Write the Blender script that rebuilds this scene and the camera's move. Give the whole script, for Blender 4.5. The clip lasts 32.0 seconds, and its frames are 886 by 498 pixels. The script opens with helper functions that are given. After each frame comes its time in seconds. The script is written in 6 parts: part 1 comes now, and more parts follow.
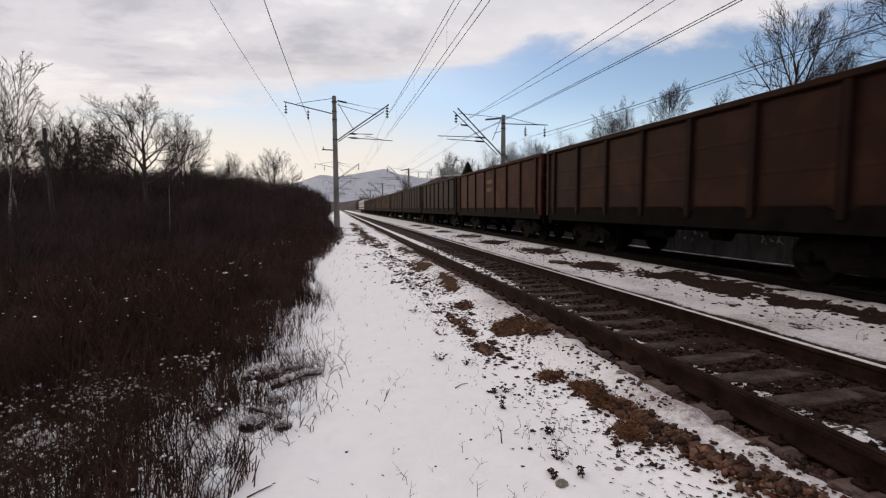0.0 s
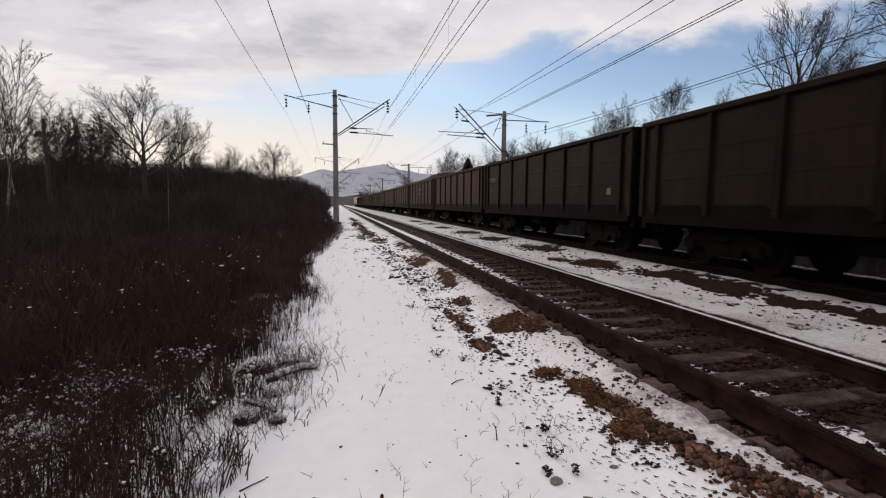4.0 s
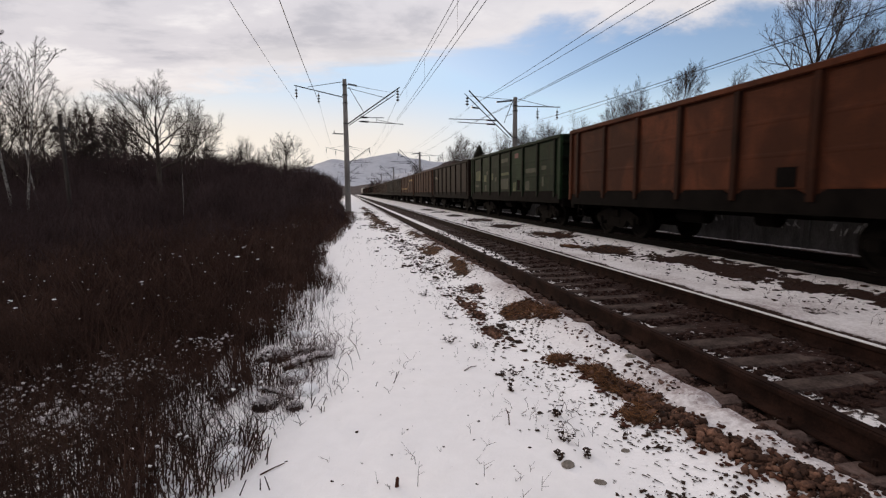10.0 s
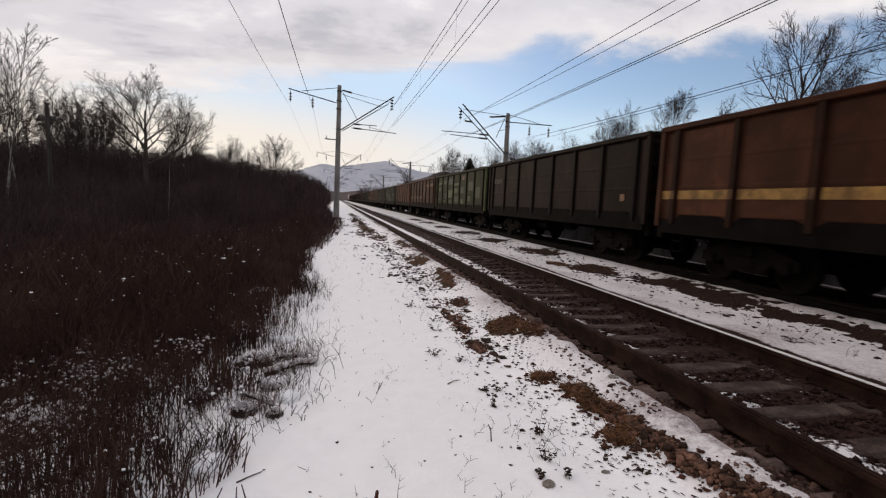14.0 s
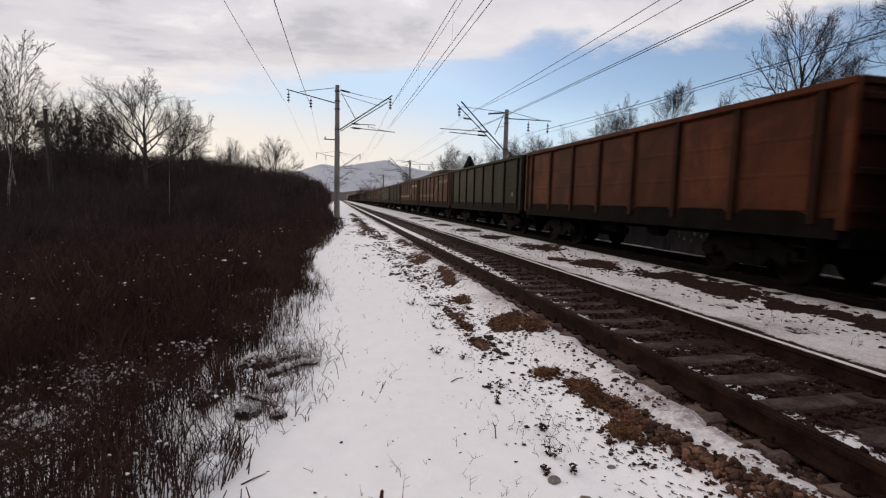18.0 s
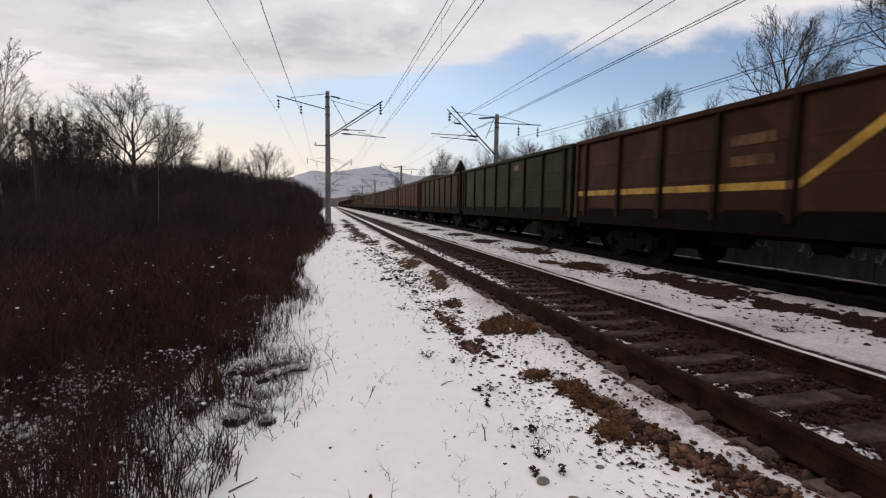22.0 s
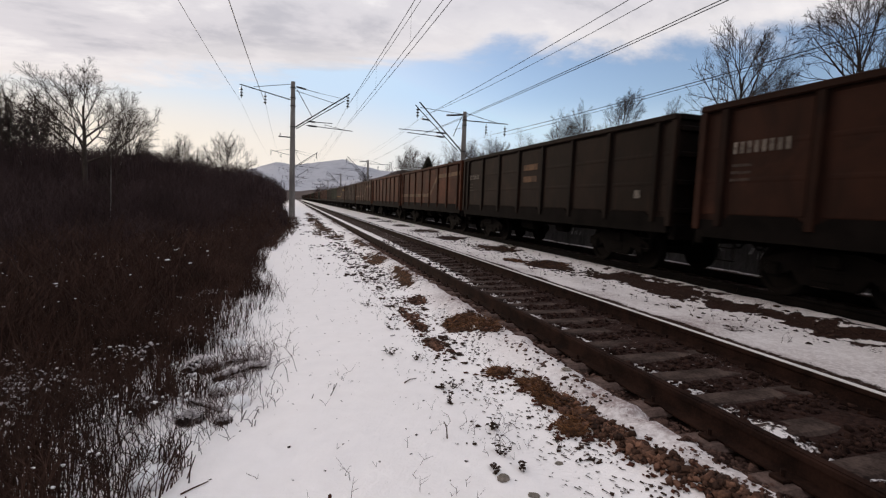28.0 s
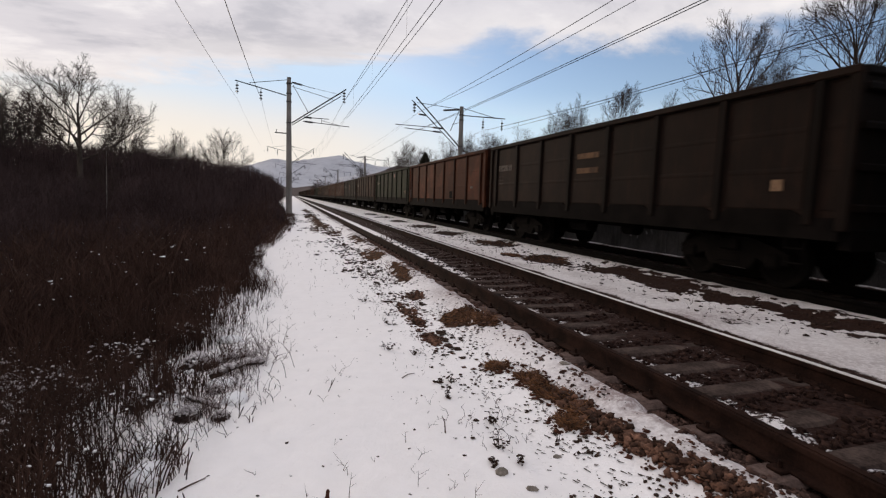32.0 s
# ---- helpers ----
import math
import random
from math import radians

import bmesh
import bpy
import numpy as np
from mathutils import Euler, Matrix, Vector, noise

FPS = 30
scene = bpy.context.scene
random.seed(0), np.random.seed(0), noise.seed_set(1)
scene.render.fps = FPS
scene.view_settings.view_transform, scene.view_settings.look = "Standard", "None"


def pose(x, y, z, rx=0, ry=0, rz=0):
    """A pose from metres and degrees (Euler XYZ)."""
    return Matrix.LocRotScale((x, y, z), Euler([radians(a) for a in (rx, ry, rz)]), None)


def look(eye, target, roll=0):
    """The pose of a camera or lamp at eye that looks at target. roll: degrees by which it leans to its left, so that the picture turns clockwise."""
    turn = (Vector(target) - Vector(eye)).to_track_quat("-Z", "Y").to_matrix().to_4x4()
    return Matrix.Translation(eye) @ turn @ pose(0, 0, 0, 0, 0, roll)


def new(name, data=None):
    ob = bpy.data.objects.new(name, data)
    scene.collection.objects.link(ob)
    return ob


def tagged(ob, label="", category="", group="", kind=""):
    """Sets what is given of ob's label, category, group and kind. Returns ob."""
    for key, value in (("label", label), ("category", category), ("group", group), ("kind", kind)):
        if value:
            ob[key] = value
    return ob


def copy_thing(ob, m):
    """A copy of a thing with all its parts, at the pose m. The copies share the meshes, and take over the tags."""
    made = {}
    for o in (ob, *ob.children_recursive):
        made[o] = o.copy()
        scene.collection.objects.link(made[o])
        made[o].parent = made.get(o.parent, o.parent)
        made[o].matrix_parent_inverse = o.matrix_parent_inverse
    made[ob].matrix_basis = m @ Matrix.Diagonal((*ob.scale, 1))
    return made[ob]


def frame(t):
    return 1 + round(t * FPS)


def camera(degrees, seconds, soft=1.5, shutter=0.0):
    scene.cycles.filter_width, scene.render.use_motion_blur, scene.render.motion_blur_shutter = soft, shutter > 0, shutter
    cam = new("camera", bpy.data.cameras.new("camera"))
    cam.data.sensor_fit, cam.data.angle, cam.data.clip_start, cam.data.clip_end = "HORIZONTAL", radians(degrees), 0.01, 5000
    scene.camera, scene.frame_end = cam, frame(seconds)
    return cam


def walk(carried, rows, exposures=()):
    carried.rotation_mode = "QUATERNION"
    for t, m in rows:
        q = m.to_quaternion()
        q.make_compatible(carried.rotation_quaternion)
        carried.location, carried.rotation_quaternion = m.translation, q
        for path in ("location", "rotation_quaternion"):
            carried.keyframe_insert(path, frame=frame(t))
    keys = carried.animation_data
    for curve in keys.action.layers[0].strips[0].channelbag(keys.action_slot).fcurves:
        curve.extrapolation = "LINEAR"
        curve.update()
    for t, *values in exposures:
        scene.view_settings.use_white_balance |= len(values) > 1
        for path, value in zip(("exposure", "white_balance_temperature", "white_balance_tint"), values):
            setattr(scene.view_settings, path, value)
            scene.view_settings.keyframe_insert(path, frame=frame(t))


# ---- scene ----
# The camera is held in the hand beside the near track: it sways, and turns to the right at the end.
cam = camera(84.7, 32.0, soft=1.25, shutter=0.2)
WAY = [
    (0, -0.025, 0.005, 1.657, -12.28, -4.81, -0.25),
    (0.5, -0.026, 0.006, 1.658, -12.20, -4.98, -0.54),
    (1, -0.031, 0.007, 1.658, -11.57, -5.32, -0.87),
    (1.5, -0.015, 0.011, 1.658, -11.45, -5.32, -1.13),
    (2, -0.014, 0.014, 1.660, -12.09, -5.06, -0.31),
    (2.5, -0.013, 0.013, 1.660, -12.86, -4.84, -0.22),
    (3, -0.018, 0.011, 1.658, -12.55, -5.12, 0.14),
    (3.5, -0.005, 0.029, 1.647, -12.45, -5.31, 0.58),
    (5.5, -0.005, 0.012, 1.650, -11.92, -5.09, 0.00),
    (6, 0.000, 0.000, 1.650, -12.35, -5.15, -0.04),
    (6.5, -0.004, 0.000, 1.664, -12.19, -5.64, -0.08),
    (7, -0.016, -0.015, 1.674, -11.13, -5.32, -0.10),
    (7.5, -0.020, -0.018, 1.662, -9.41, -5.22, -0.61),
    (8, -0.018, -0.013, 1.660, -9.50, -5.09, -0.35),
    (8.5, -0.026, -0.014, 1.665, -10.03, -4.99, 0.14),
    (9, -0.028, -0.018, 1.661, -10.25, -4.96, -0.01),
    (9.5, -0.016, -0.007, 1.653, -10.33, -5.60, -0.26),
    (10, -0.004, -0.008, 1.656, -10.92, -6.68, -0.43),
    (10.5, -0.001, -0.005, 1.654, -11.44, -7.06, -0.05),
    (11, -0.003, -0.012, 1.651, -11.32, -7.07, -0.16),
    (11.5, 0.003, -0.003, 1.653, -11.43, -6.70, 0.22),
    (12, -0.015, 0.010, 1.651, -11.51, -6.68, 0.59),
    (12.5, -0.019, 0.003, 1.654, -11.39, -6.14, 0.72),
    (13, -0.014, -0.002, 1.670, -12.93, -6.22, 1.91),
    (13.5, -0.034, -0.007, 1.673, -12.86, -5.61, 2.44),
    (14, -0.041, -0.005, 1.670, -12.56, -5.37, 2.67),
    (14.5, -0.042, -0.004, 1.661, -11.87, -5.26, 1.90),
    (16.5, -0.026, 0.004, 1.663, -11.57, -5.59, 1.39),
    (17, -0.033, -0.004, 1.664, -12.08, -5.66, 1.59),
    (17.5, -0.032, 0.011, 1.662, -12.26, -5.78, 1.46),
    (18, -0.032, 0.009, 1.665, -12.41, -5.61, 1.50),
    (18.5, -0.033, 0.014, 1.656, -12.69, -4.95, 1.14),
    (19, -0.026, 0.004, 1.662, -13.21, -4.41, 1.24),
    (19.5, -0.011, 0.005, 1.656, -13.34, -4.34, 0.32),
    (20, -0.001, 0.001, 1.652, -13.60, -4.08, 0.11),
    (20.5, 0.025, -0.004, 1.656, -13.87, -4.41, -0.44),
    (21, 0.016, -0.004, 1.653, -13.55, -3.76, 1.22),
    (21.5, 0.006, -0.010, 1.652, -13.20, -3.77, 1.27),
    (22, 0.004, -0.012, 1.656, -13.27, -5.03, 0.84),
    (22.5, 0.011, 0.001, 1.651, -13.45, -5.71, 0.70),
    (23, 0.010, 0.003, 1.655, -13.55, -5.79, 1.05),
    (23.5, 0.016, 0.007, 1.650, -13.94, -5.98, 1.20),
    (24, 0.021, 0.007, 1.648, -14.01, -5.35, 1.08),
    (24.5, 0.024, 0.014, 1.654, -17.42, -6.33, 2.83),
    (26.5, 0.043, 0.016, 1.653, -16.89, -6.41, 0.64),
    (27, 0.037, 0.018, 1.658, -17.03, -6.19, 1.17),
    (27.5, 0.028, 0.018, 1.653, -17.42, -6.06, 1.80),
    (28, 0.011, 0.007, 1.661, -17.34, -5.35, 2.27),
    (28.5, 0.007, 0.007, 1.661, -17.79, -4.98, 2.51),
    (29, 0.013, 0.013, 1.660, -17.59, -4.55, 2.63),
    (29.5, 0.025, 0.019, 1.651, -17.97, -5.59, 1.86),
    (30, 0.017, 0.018, 1.655, -17.09, -5.36, 2.16),
    (30.5, 0.029, 0.015, 1.650, -17.29, -5.36, 2.11),
    (31, 0.030, 0.012, 1.653, -17.35, -5.42, 2.03),
    (31.5, 0.034, 0.024, 1.652, -17.21, -5.98, 1.82),
    (32, 0.023, 0.019, 1.651, -17.61, -5.87, 1.88),
]


def aimed(x, y, z, yaw, pitch, roll):
    a, b = radians(yaw), radians(pitch)
    ahead = Vector((-math.sin(a) * math.cos(b), math.cos(a) * math.cos(b), math.sin(b)))
    eye = Vector((x, y, z))
    return look(eye, eye + ahead, roll)


walk(cam, [(t, aimed(x, y, z, yaw, pitch, roll)) for t, x, y, z, yaw, pitch, roll in WAY], exposures=[(0.0, 0.0), (32.0, 0.0)])

# ---- plan: x across the tracks, y along them, z = 0 on the trodden snow ----
RAIL, RAIL_FAR = 0.30, 0.26   # rail heads of the two tracks
NEAR, FAR = 3.67, 9.33  # middles of the two tracks
GAUGE = 1.595          # between the rail heads' middles
PITCH = 13.92          # from coupler to coupler
SUN_TURN, SUN_UP = 22.0, 13.0   # sun left of the line of the track, and its height, degrees

# ---- sky and sun ----
world = bpy.data.worlds.new("winter_sky")
scene.world = world
world.use_nodes = True


def add(tree, kind, **values):
    node = tree.nodes.new(kind)
    for key, value in values.items():
        if key in node.inputs:
            node.inputs[key].default_value = value
    return node


def math_node(tree, op, a, b=None, clamp=False):
    n = tree.nodes.new("ShaderNodeMath")
    n.operation, n.use_clamp = op, clamp
    for i, v in enumerate((a, b)):
        if v is None:
            continue
        if isinstance(v, (int, float)):
            n.inputs[i].default_value = v
        else:
            tree.links.new(v, n.inputs[i])
    return n.outputs[0]


def blend(tree, fac, a, b, mode="MIX"):
    n = tree.nodes.new("ShaderNodeMix")
    n.data_type, n.blend_type = "RGBA", mode
    for socket, v in ((n.inputs[0], fac), (n.inputs[6], a), (n.inputs[7], b)):
        if isinstance(v, (int, float)):
            socket.default_value = v
        elif isinstance(v, tuple):
            socket.default_value = (*v, 1) if len(v) == 3 else v
        else:
            tree.links.new(v, socket)
    return n.outputs[2]


def ramp(tree, value, stops, smooth=True):
    n = tree.nodes.new("ShaderNodeValToRGB")
    n.color_ramp.interpolation = "EASE" if smooth else "LINEAR"
    el = n.color_ramp.elements
    while len(el) < len(stops):
        el.new(0.5)
    for e, (p, c) in zip(el, stops):
        e.position = p
        e.color = (c, c, c, 1) if isinstance(c, (int, float)) else (*c, 1)
    tree.links.new(value, n.inputs[0])
    return n.outputs[0]


def noise_tex(tree, vector, scale, detail=4.0, rough=0.55, warp=0.0):
    n = tree.nodes.new("ShaderNodeTexNoise")
    n.inputs["Scale"].default_value, n.inputs["Detail"].default_value = scale, detail
    n.inputs["Roughness"].default_value, n.inputs["Distortion"].default_value = rough, warp
    if vector is not None:
        tree.links.new(vector, n.inputs["Vector"])
    return n.outputs[0]


def mapped(tree, vector, scale=(1, 1, 1), location=(0, 0, 0)):
    n = tree.nodes.new("ShaderNodeMapping")
    n.inputs["Scale"].default_value, n.inputs["Location"].default_value = scale, location
    tree.links.new(vector, n.inputs["Vector"])
    return n.outputs[0]


def sky():
    t = world.node_tree
    t.nodes.clear()
    out, bg = t.nodes.new("ShaderNodeOutputWorld"), t.nodes.new("ShaderNodeBackground")
    air = t.nodes.new("ShaderNodeTexSky")
    air.sky_type, air.sun_disc = "NISHITA", False
    air.sun_elevation, air.sun_rotation = radians(SUN_UP), radians(-SUN_TURN)
    air.air_density, air.dust_density, air.ozone_density = 1.0, 0.35, 1.2
    coord = t.nodes.new("ShaderNodeTexCoord").outputs["Generated"]
    sep = t.nodes.new("ShaderNodeSeparateXYZ")
    t.links.new(coord, sep.inputs[0])
    up = math_node(t, "MAXIMUM", sep.outputs[2], 0.02)
    # the cloud deck lies flat overhead: stretch the direction on to it
    flat = t.nodes.new("ShaderNodeVectorMath")
    flat.operation = "DIVIDE"
    both = t.nodes.new("ShaderNodeCombineXYZ")
    lift = math_node(t, "ADD", up, 0.25)
    for i in range(3):
        t.links.new(lift, both.inputs[i])
    t.links.new(coord, flat.inputs[0])
    t.links.new(both.outputs[0], flat.inputs[1])
    deck = flat.outputs[0]
    edge = noise_tex(t, mapped(t, deck, (0.6, 1.0, 1.0), (3.1, 0.7, 0)), 1.3, 7, 0.6, 0.4)
    # thick overhead and towards the sun's side, broken to clear air low on the other side
    reach = math_node(t, "MULTIPLY", up, 3.2)
    side = math_node(t, "MULTIPLY", math_node(t, "MINIMUM", sep.outputs[0], 0.25), -0.6)
    cover = math_node(t, "ADD", math_node(t, "ADD", reach, side), math_node(t, "MULTIPLY", math_node(t, "SUBTRACT", edge, 0.5), 0.9))
    thick = cover
    cover = ramp(t, thick, ((0.65, 0.0), (0.79, 1.0)))
    folds = noise_tex(t, mapped(t, deck, (0.8, 1.2, 1.0)), 2.4, 6, 0.6, 0.25)
    cloud = ramp(t, folds, ((0.36, (0.555, 0.555, 0.615)), (0.52, (0.74, 0.725, 0.775)), (0.67, (0.92, 0.90, 0.925))))
    rim = ramp(t, thick, ((0.66, 0.0), (0.76, 0.5), (0.95, 0.0)))
    cloud = blend(t, rim, cloud, (0.93, 0.91, 0.925))   # thin edges shine
    glow = ramp(t, up, ((0.0, (1.0, 0.80, 0.62)), (0.16, (1.0, 0.96, 0.93)), (0.5, (1.0, 1.0, 1.0))))
    cloud = blend(t, 1.0, cloud, glow, "MULTIPLY")
    clear = blend(t, 1.0, air.outputs[0], (AIR * 1.0, AIR * 0.97, AIR * 1.08), "MULTIPLY")
    clear = blend(t, 1.0, clear, (0.515, 0.72, 0.975), "DARKEN")   # thin high haze evens out the bright side
    veil = ramp(t, math_node(t, "ADD", sep.outputs[0], 0.5), ((0.2, 0.6), (0.56, 0.35), (0.95, 0.0)))
    clear = blend(t, veil, clear, (0.80, 0.865, 0.93))   # milky towards the sun
    low = ramp(t, up, ((0.0, 1.0), (0.085, 0.78), (0.218, 0.0)))
    far_side = ramp(t, math_node(t, "ADD", sep.outputs[0], 0.5), ((0.55, 0.0), (0.95, 1.0)))
    clear = blend(t, low, clear, blend(t, far_side, (0.985, 0.865, 0.735), (0.72, 0.855, 0.965)))
    whole = blend(t, math_node(t, "MULTIPLY", low, ramp(t, math_node(t, "ADD", sep.outputs[0], 0.5), ((0.1, 0.85), (0.7, 0.1)))), blend(t, cover, clear, cloud), (0.99, 0.88, 0.755))
    t.links.new(whole, bg.inputs[0])
    bg.inputs[1].default_value = 1.0
    t.links.new(bg.outputs[0], out.inputs[0])


AIR = 0.148
sky()
sun = new("sun", bpy.data.lights.new("sun", "SUN"))
sun.data.energy, sun.data.angle, sun.data.color = 1.2, radians(14), (1.0, 0.80, 0.62)
a, b = radians(SUN_TURN), radians(SUN_UP)
sun.matrix_world = look((0, 0, 60), Vector((0, 0, 60)) - Vector((-math.sin(a) * math.cos(b), math.cos(a) * math.cos(b), math.sin(b))))

# ---- materials ----
def material(name):
    m = bpy.data.materials.new(name)
    m.use_nodes = True
    t = m.node_tree
    return m, t, t.nodes["Principled BSDF"]


def where(t, kind="Object"):
    return t.nodes.new("ShaderNodeTexCoord").outputs[kind]


def bumped(t, shader, height, strength, distance):
    n = t.nodes.new("ShaderNodeBump")
    n.inputs["Strength"].default_value, n.inputs["Distance"].default_value = strength, distance
    t.links.new(height, n.inputs["Height"])
    t.links.new(n.outputs[0], shader.inputs["Normal"])


def surface(name, dark, light, scale=3.0, fine=40.0, rough=0.8, metal=0.0, bump=0.3, depth=0.004, vary=0.0, stretch=(1, 1, 1), gloss=0.15, loose=0.0):
    """A worn surface: large stains and fine grain, in metres, with relief."""
    m, t, p = material(name)
    v = mapped(t, where(t), stretch)
    big, small = noise_tex(t, v, scale, 5, 0.6, 0.3), noise_tex(t, v, fine, 4, 0.7)
    mixv = math_node(t, "ADD", math_node(t, "MULTIPLY", big, 0.65), math_node(t, "MULTIPLY", small, 0.35))
    colour = blend(t, ramp(t, mixv, ((0.35, 0.0), (0.65, 1.0))), dark, light)
    if vary:
        r = t.nodes.new("ShaderNodeObjectInfo").outputs["Random"]
        gain = math_node(t, "ADD", math_node(t, "MULTIPLY", r, vary), 1 - vary / 2)
        c = t.nodes.new("ShaderNodeCombineXYZ")
        for i in range(3):
            t.links.new(gain, c.inputs[i])
        colour = blend(t, 1.0, colour, c.outputs[0], "MULTIPLY")
    if loose:   # each loose bit of a heap in a tone of its own
        r = t.nodes.new("ShaderNodeNewGeometry").outputs["Random Per Island"]
        gain = math_node(t, "ADD", math_node(t, "MULTIPLY", r, 2 * loose), 1 - loose)
        c = t.nodes.new("ShaderNodeCombineXYZ")
        for i in range(3):
            t.links.new(gain, c.inputs[i])
        colour = blend(t, 1.0, colour, c.outputs[0], "MULTIPLY")
    t.links.new(colour, p.inputs["Base Color"])
    p.inputs["Roughness"].default_value, p.inputs["Metallic"].default_value = rough, metal
    p.inputs["Specular IOR Level"].default_value = gloss
    bumped(t, p, mixv, bump, depth)
    return m


def wagon_paint():
    """Old wagon paint in the thing's own colour, with rust, streaks and rubbed places."""
    m, t, p = material("worn_wagon_paint")
    v = where(t)
    info = t.nodes.new("ShaderNodeObjectInfo")
    shift = t.nodes.new("ShaderNodeVectorMath")
    shift.operation = "ADD"
    mul = t.nodes.new("ShaderNodeVectorMath")
    mul.operation = "SCALE"
    one = t.nodes.new("ShaderNodeCombineXYZ")
    for i in range(3):
        t.links.new(info.outputs["Random"], one.inputs[i])
    t.links.new(one.outputs[0], mul.inputs[0])
    mul.inputs["Scale"].default_value = 37.0
    t.links.new(v, shift.inputs[0])
    t.links.new(mul.outputs[0], shift.inputs[1])
    v = shift.outputs[0]
    big = noise_tex(t, v, 0.9, 5, 0.6, 0.5)
    streak = noise_tex(t, mapped(t, v, (7, 7, 0.45)), 1.9, 6, 0.7)
    fine = noise_tex(t, v, 26, 4, 0.7)
    base = info.outputs["Color"]
    gain = math_node(t, "ADD", math_node(t, "MULTIPLY", info.outputs["Random"], 0.5), 0.75)
    each = t.nodes.new("ShaderNodeCombineXYZ")
    for i in range(3):
        t.links.new(gain, each.inputs[i])
    base = blend(t, 1.0, base, each.outputs[0], "MULTIPLY")
    faded = blend(t, math_node(t, "MULTIPLY", ramp(t, big, ((0.40, 0.0), (0.68, 1.0))), 0.6), base, blend(t, 1.0, base, (2.5, 2.35, 2.2), "MULTIPLY"))
    rusty = blend(t, math_node(t, "MULTIPLY", ramp(t, streak, ((0.5, 0.0), (0.7, 1.0))), 0.5), faded, (0.03, 0.012, 0.007))
    sooty = blend(t, math_node(t, "MULTIPLY", ramp(t, fine, ((0.45, 0.0), (0.75, 1.0))), 0.5), rusty, (0.012, 0.0075, 0.0056))
    t.links.new(sooty, p.inputs["Base Color"])
    p.inputs["Roughness"].default_value = 0.75
    p.inputs["Specular IOR Level"].default_value = 0.06
    both = math_node(t, "ADD", math_node(t, "MULTIPLY", big, 1.0), math_node(t, "MULTIPLY", fine, 0.12))
    bumped(t, p, both, 0.35, 0.02)
    return m


def ground_cover():
    """Snow over ballast, dead grass and soil: the sheet's own cover map, broken up by fine noise."""
    m, t, p = material("snow_and_ballast")
    v = where(t)
    cover = t.nodes.new("ShaderNodeVertexColor")
    cover.layer_name = "cover"
    sep = t.nodes.new("ShaderNodeSeparateColor")
    t.links.new(cover.outputs[0], sep.inputs[0])
    snow, grass, soot = sep.outputs[0], sep.outputs[1], sep.outputs[2]
    fine, mid = noise_tex(t, v, 22, 5, 0.7), noise_tex(t, v, 5, 5, 0.65, 0.4)
    broken = math_node(t, "ADD", math_node(t, "MULTIPLY", fine, 0.6), math_node(t, "MULTIPLY", mid, 0.4))
    on = ramp(t, math_node(t, "ADD", snow, math_node(t, "MULTIPLY", math_node(t, "SUBTRACT", broken, 0.5), 3.0)), ((0.41, 0.0), (0.60, 1.0)))
    stones = t.nodes.new("ShaderNodeTexVoronoi")
    stones.inputs["Scale"].default_value = 19
    t.links.new(v, stones.inputs["Vector"])
    tone = noise_tex(t, stones.outputs["Position"], 40, 1)
    ballast = blend(t, tone, (0.0085, 0.0044, 0.0036), (0.045, 0.0235, 0.0185))
    straw = blend(t, mid, (0.038, 0.017, 0.009), (0.175, 0.083, 0.040))
    soil = blend(t, fine, (0.018, 0.012, 0.009), (0.055, 0.036, 0.025))
    bare = blend(t, grass, ballast, blend(t, ramp(t, fine, ((0.4, 0.0), (0.6, 1.0))), soil, straw))
    white = blend(t, mid, (0.83, 0.80, 0.793), (0.96, 0.925, 0.915))
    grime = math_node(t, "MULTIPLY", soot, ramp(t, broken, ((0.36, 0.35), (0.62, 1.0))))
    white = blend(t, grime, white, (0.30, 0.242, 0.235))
    t.links.new(blend(t, on, bare, white), p.inputs["Base Color"])
    p.inputs["Roughness"].default_value = 0.85
    p.inputs["Specular IOR Level"].default_value = 0.06
    lumps = math_node(t, "ADD", math_node(t, "MULTIPLY", math_node(t, "SUBTRACT", 1.0, stones.outputs["Distance"]), math_node(t, "SUBTRACT", 1.0, on)),
                      math_node(t, "ADD", math_node(t, "MULTIPLY", on, 0.5), math_node(t, "MULTIPLY", broken, 0.5)))
    bumped(t, p, lumps, 0.7, 0.04)
    return m


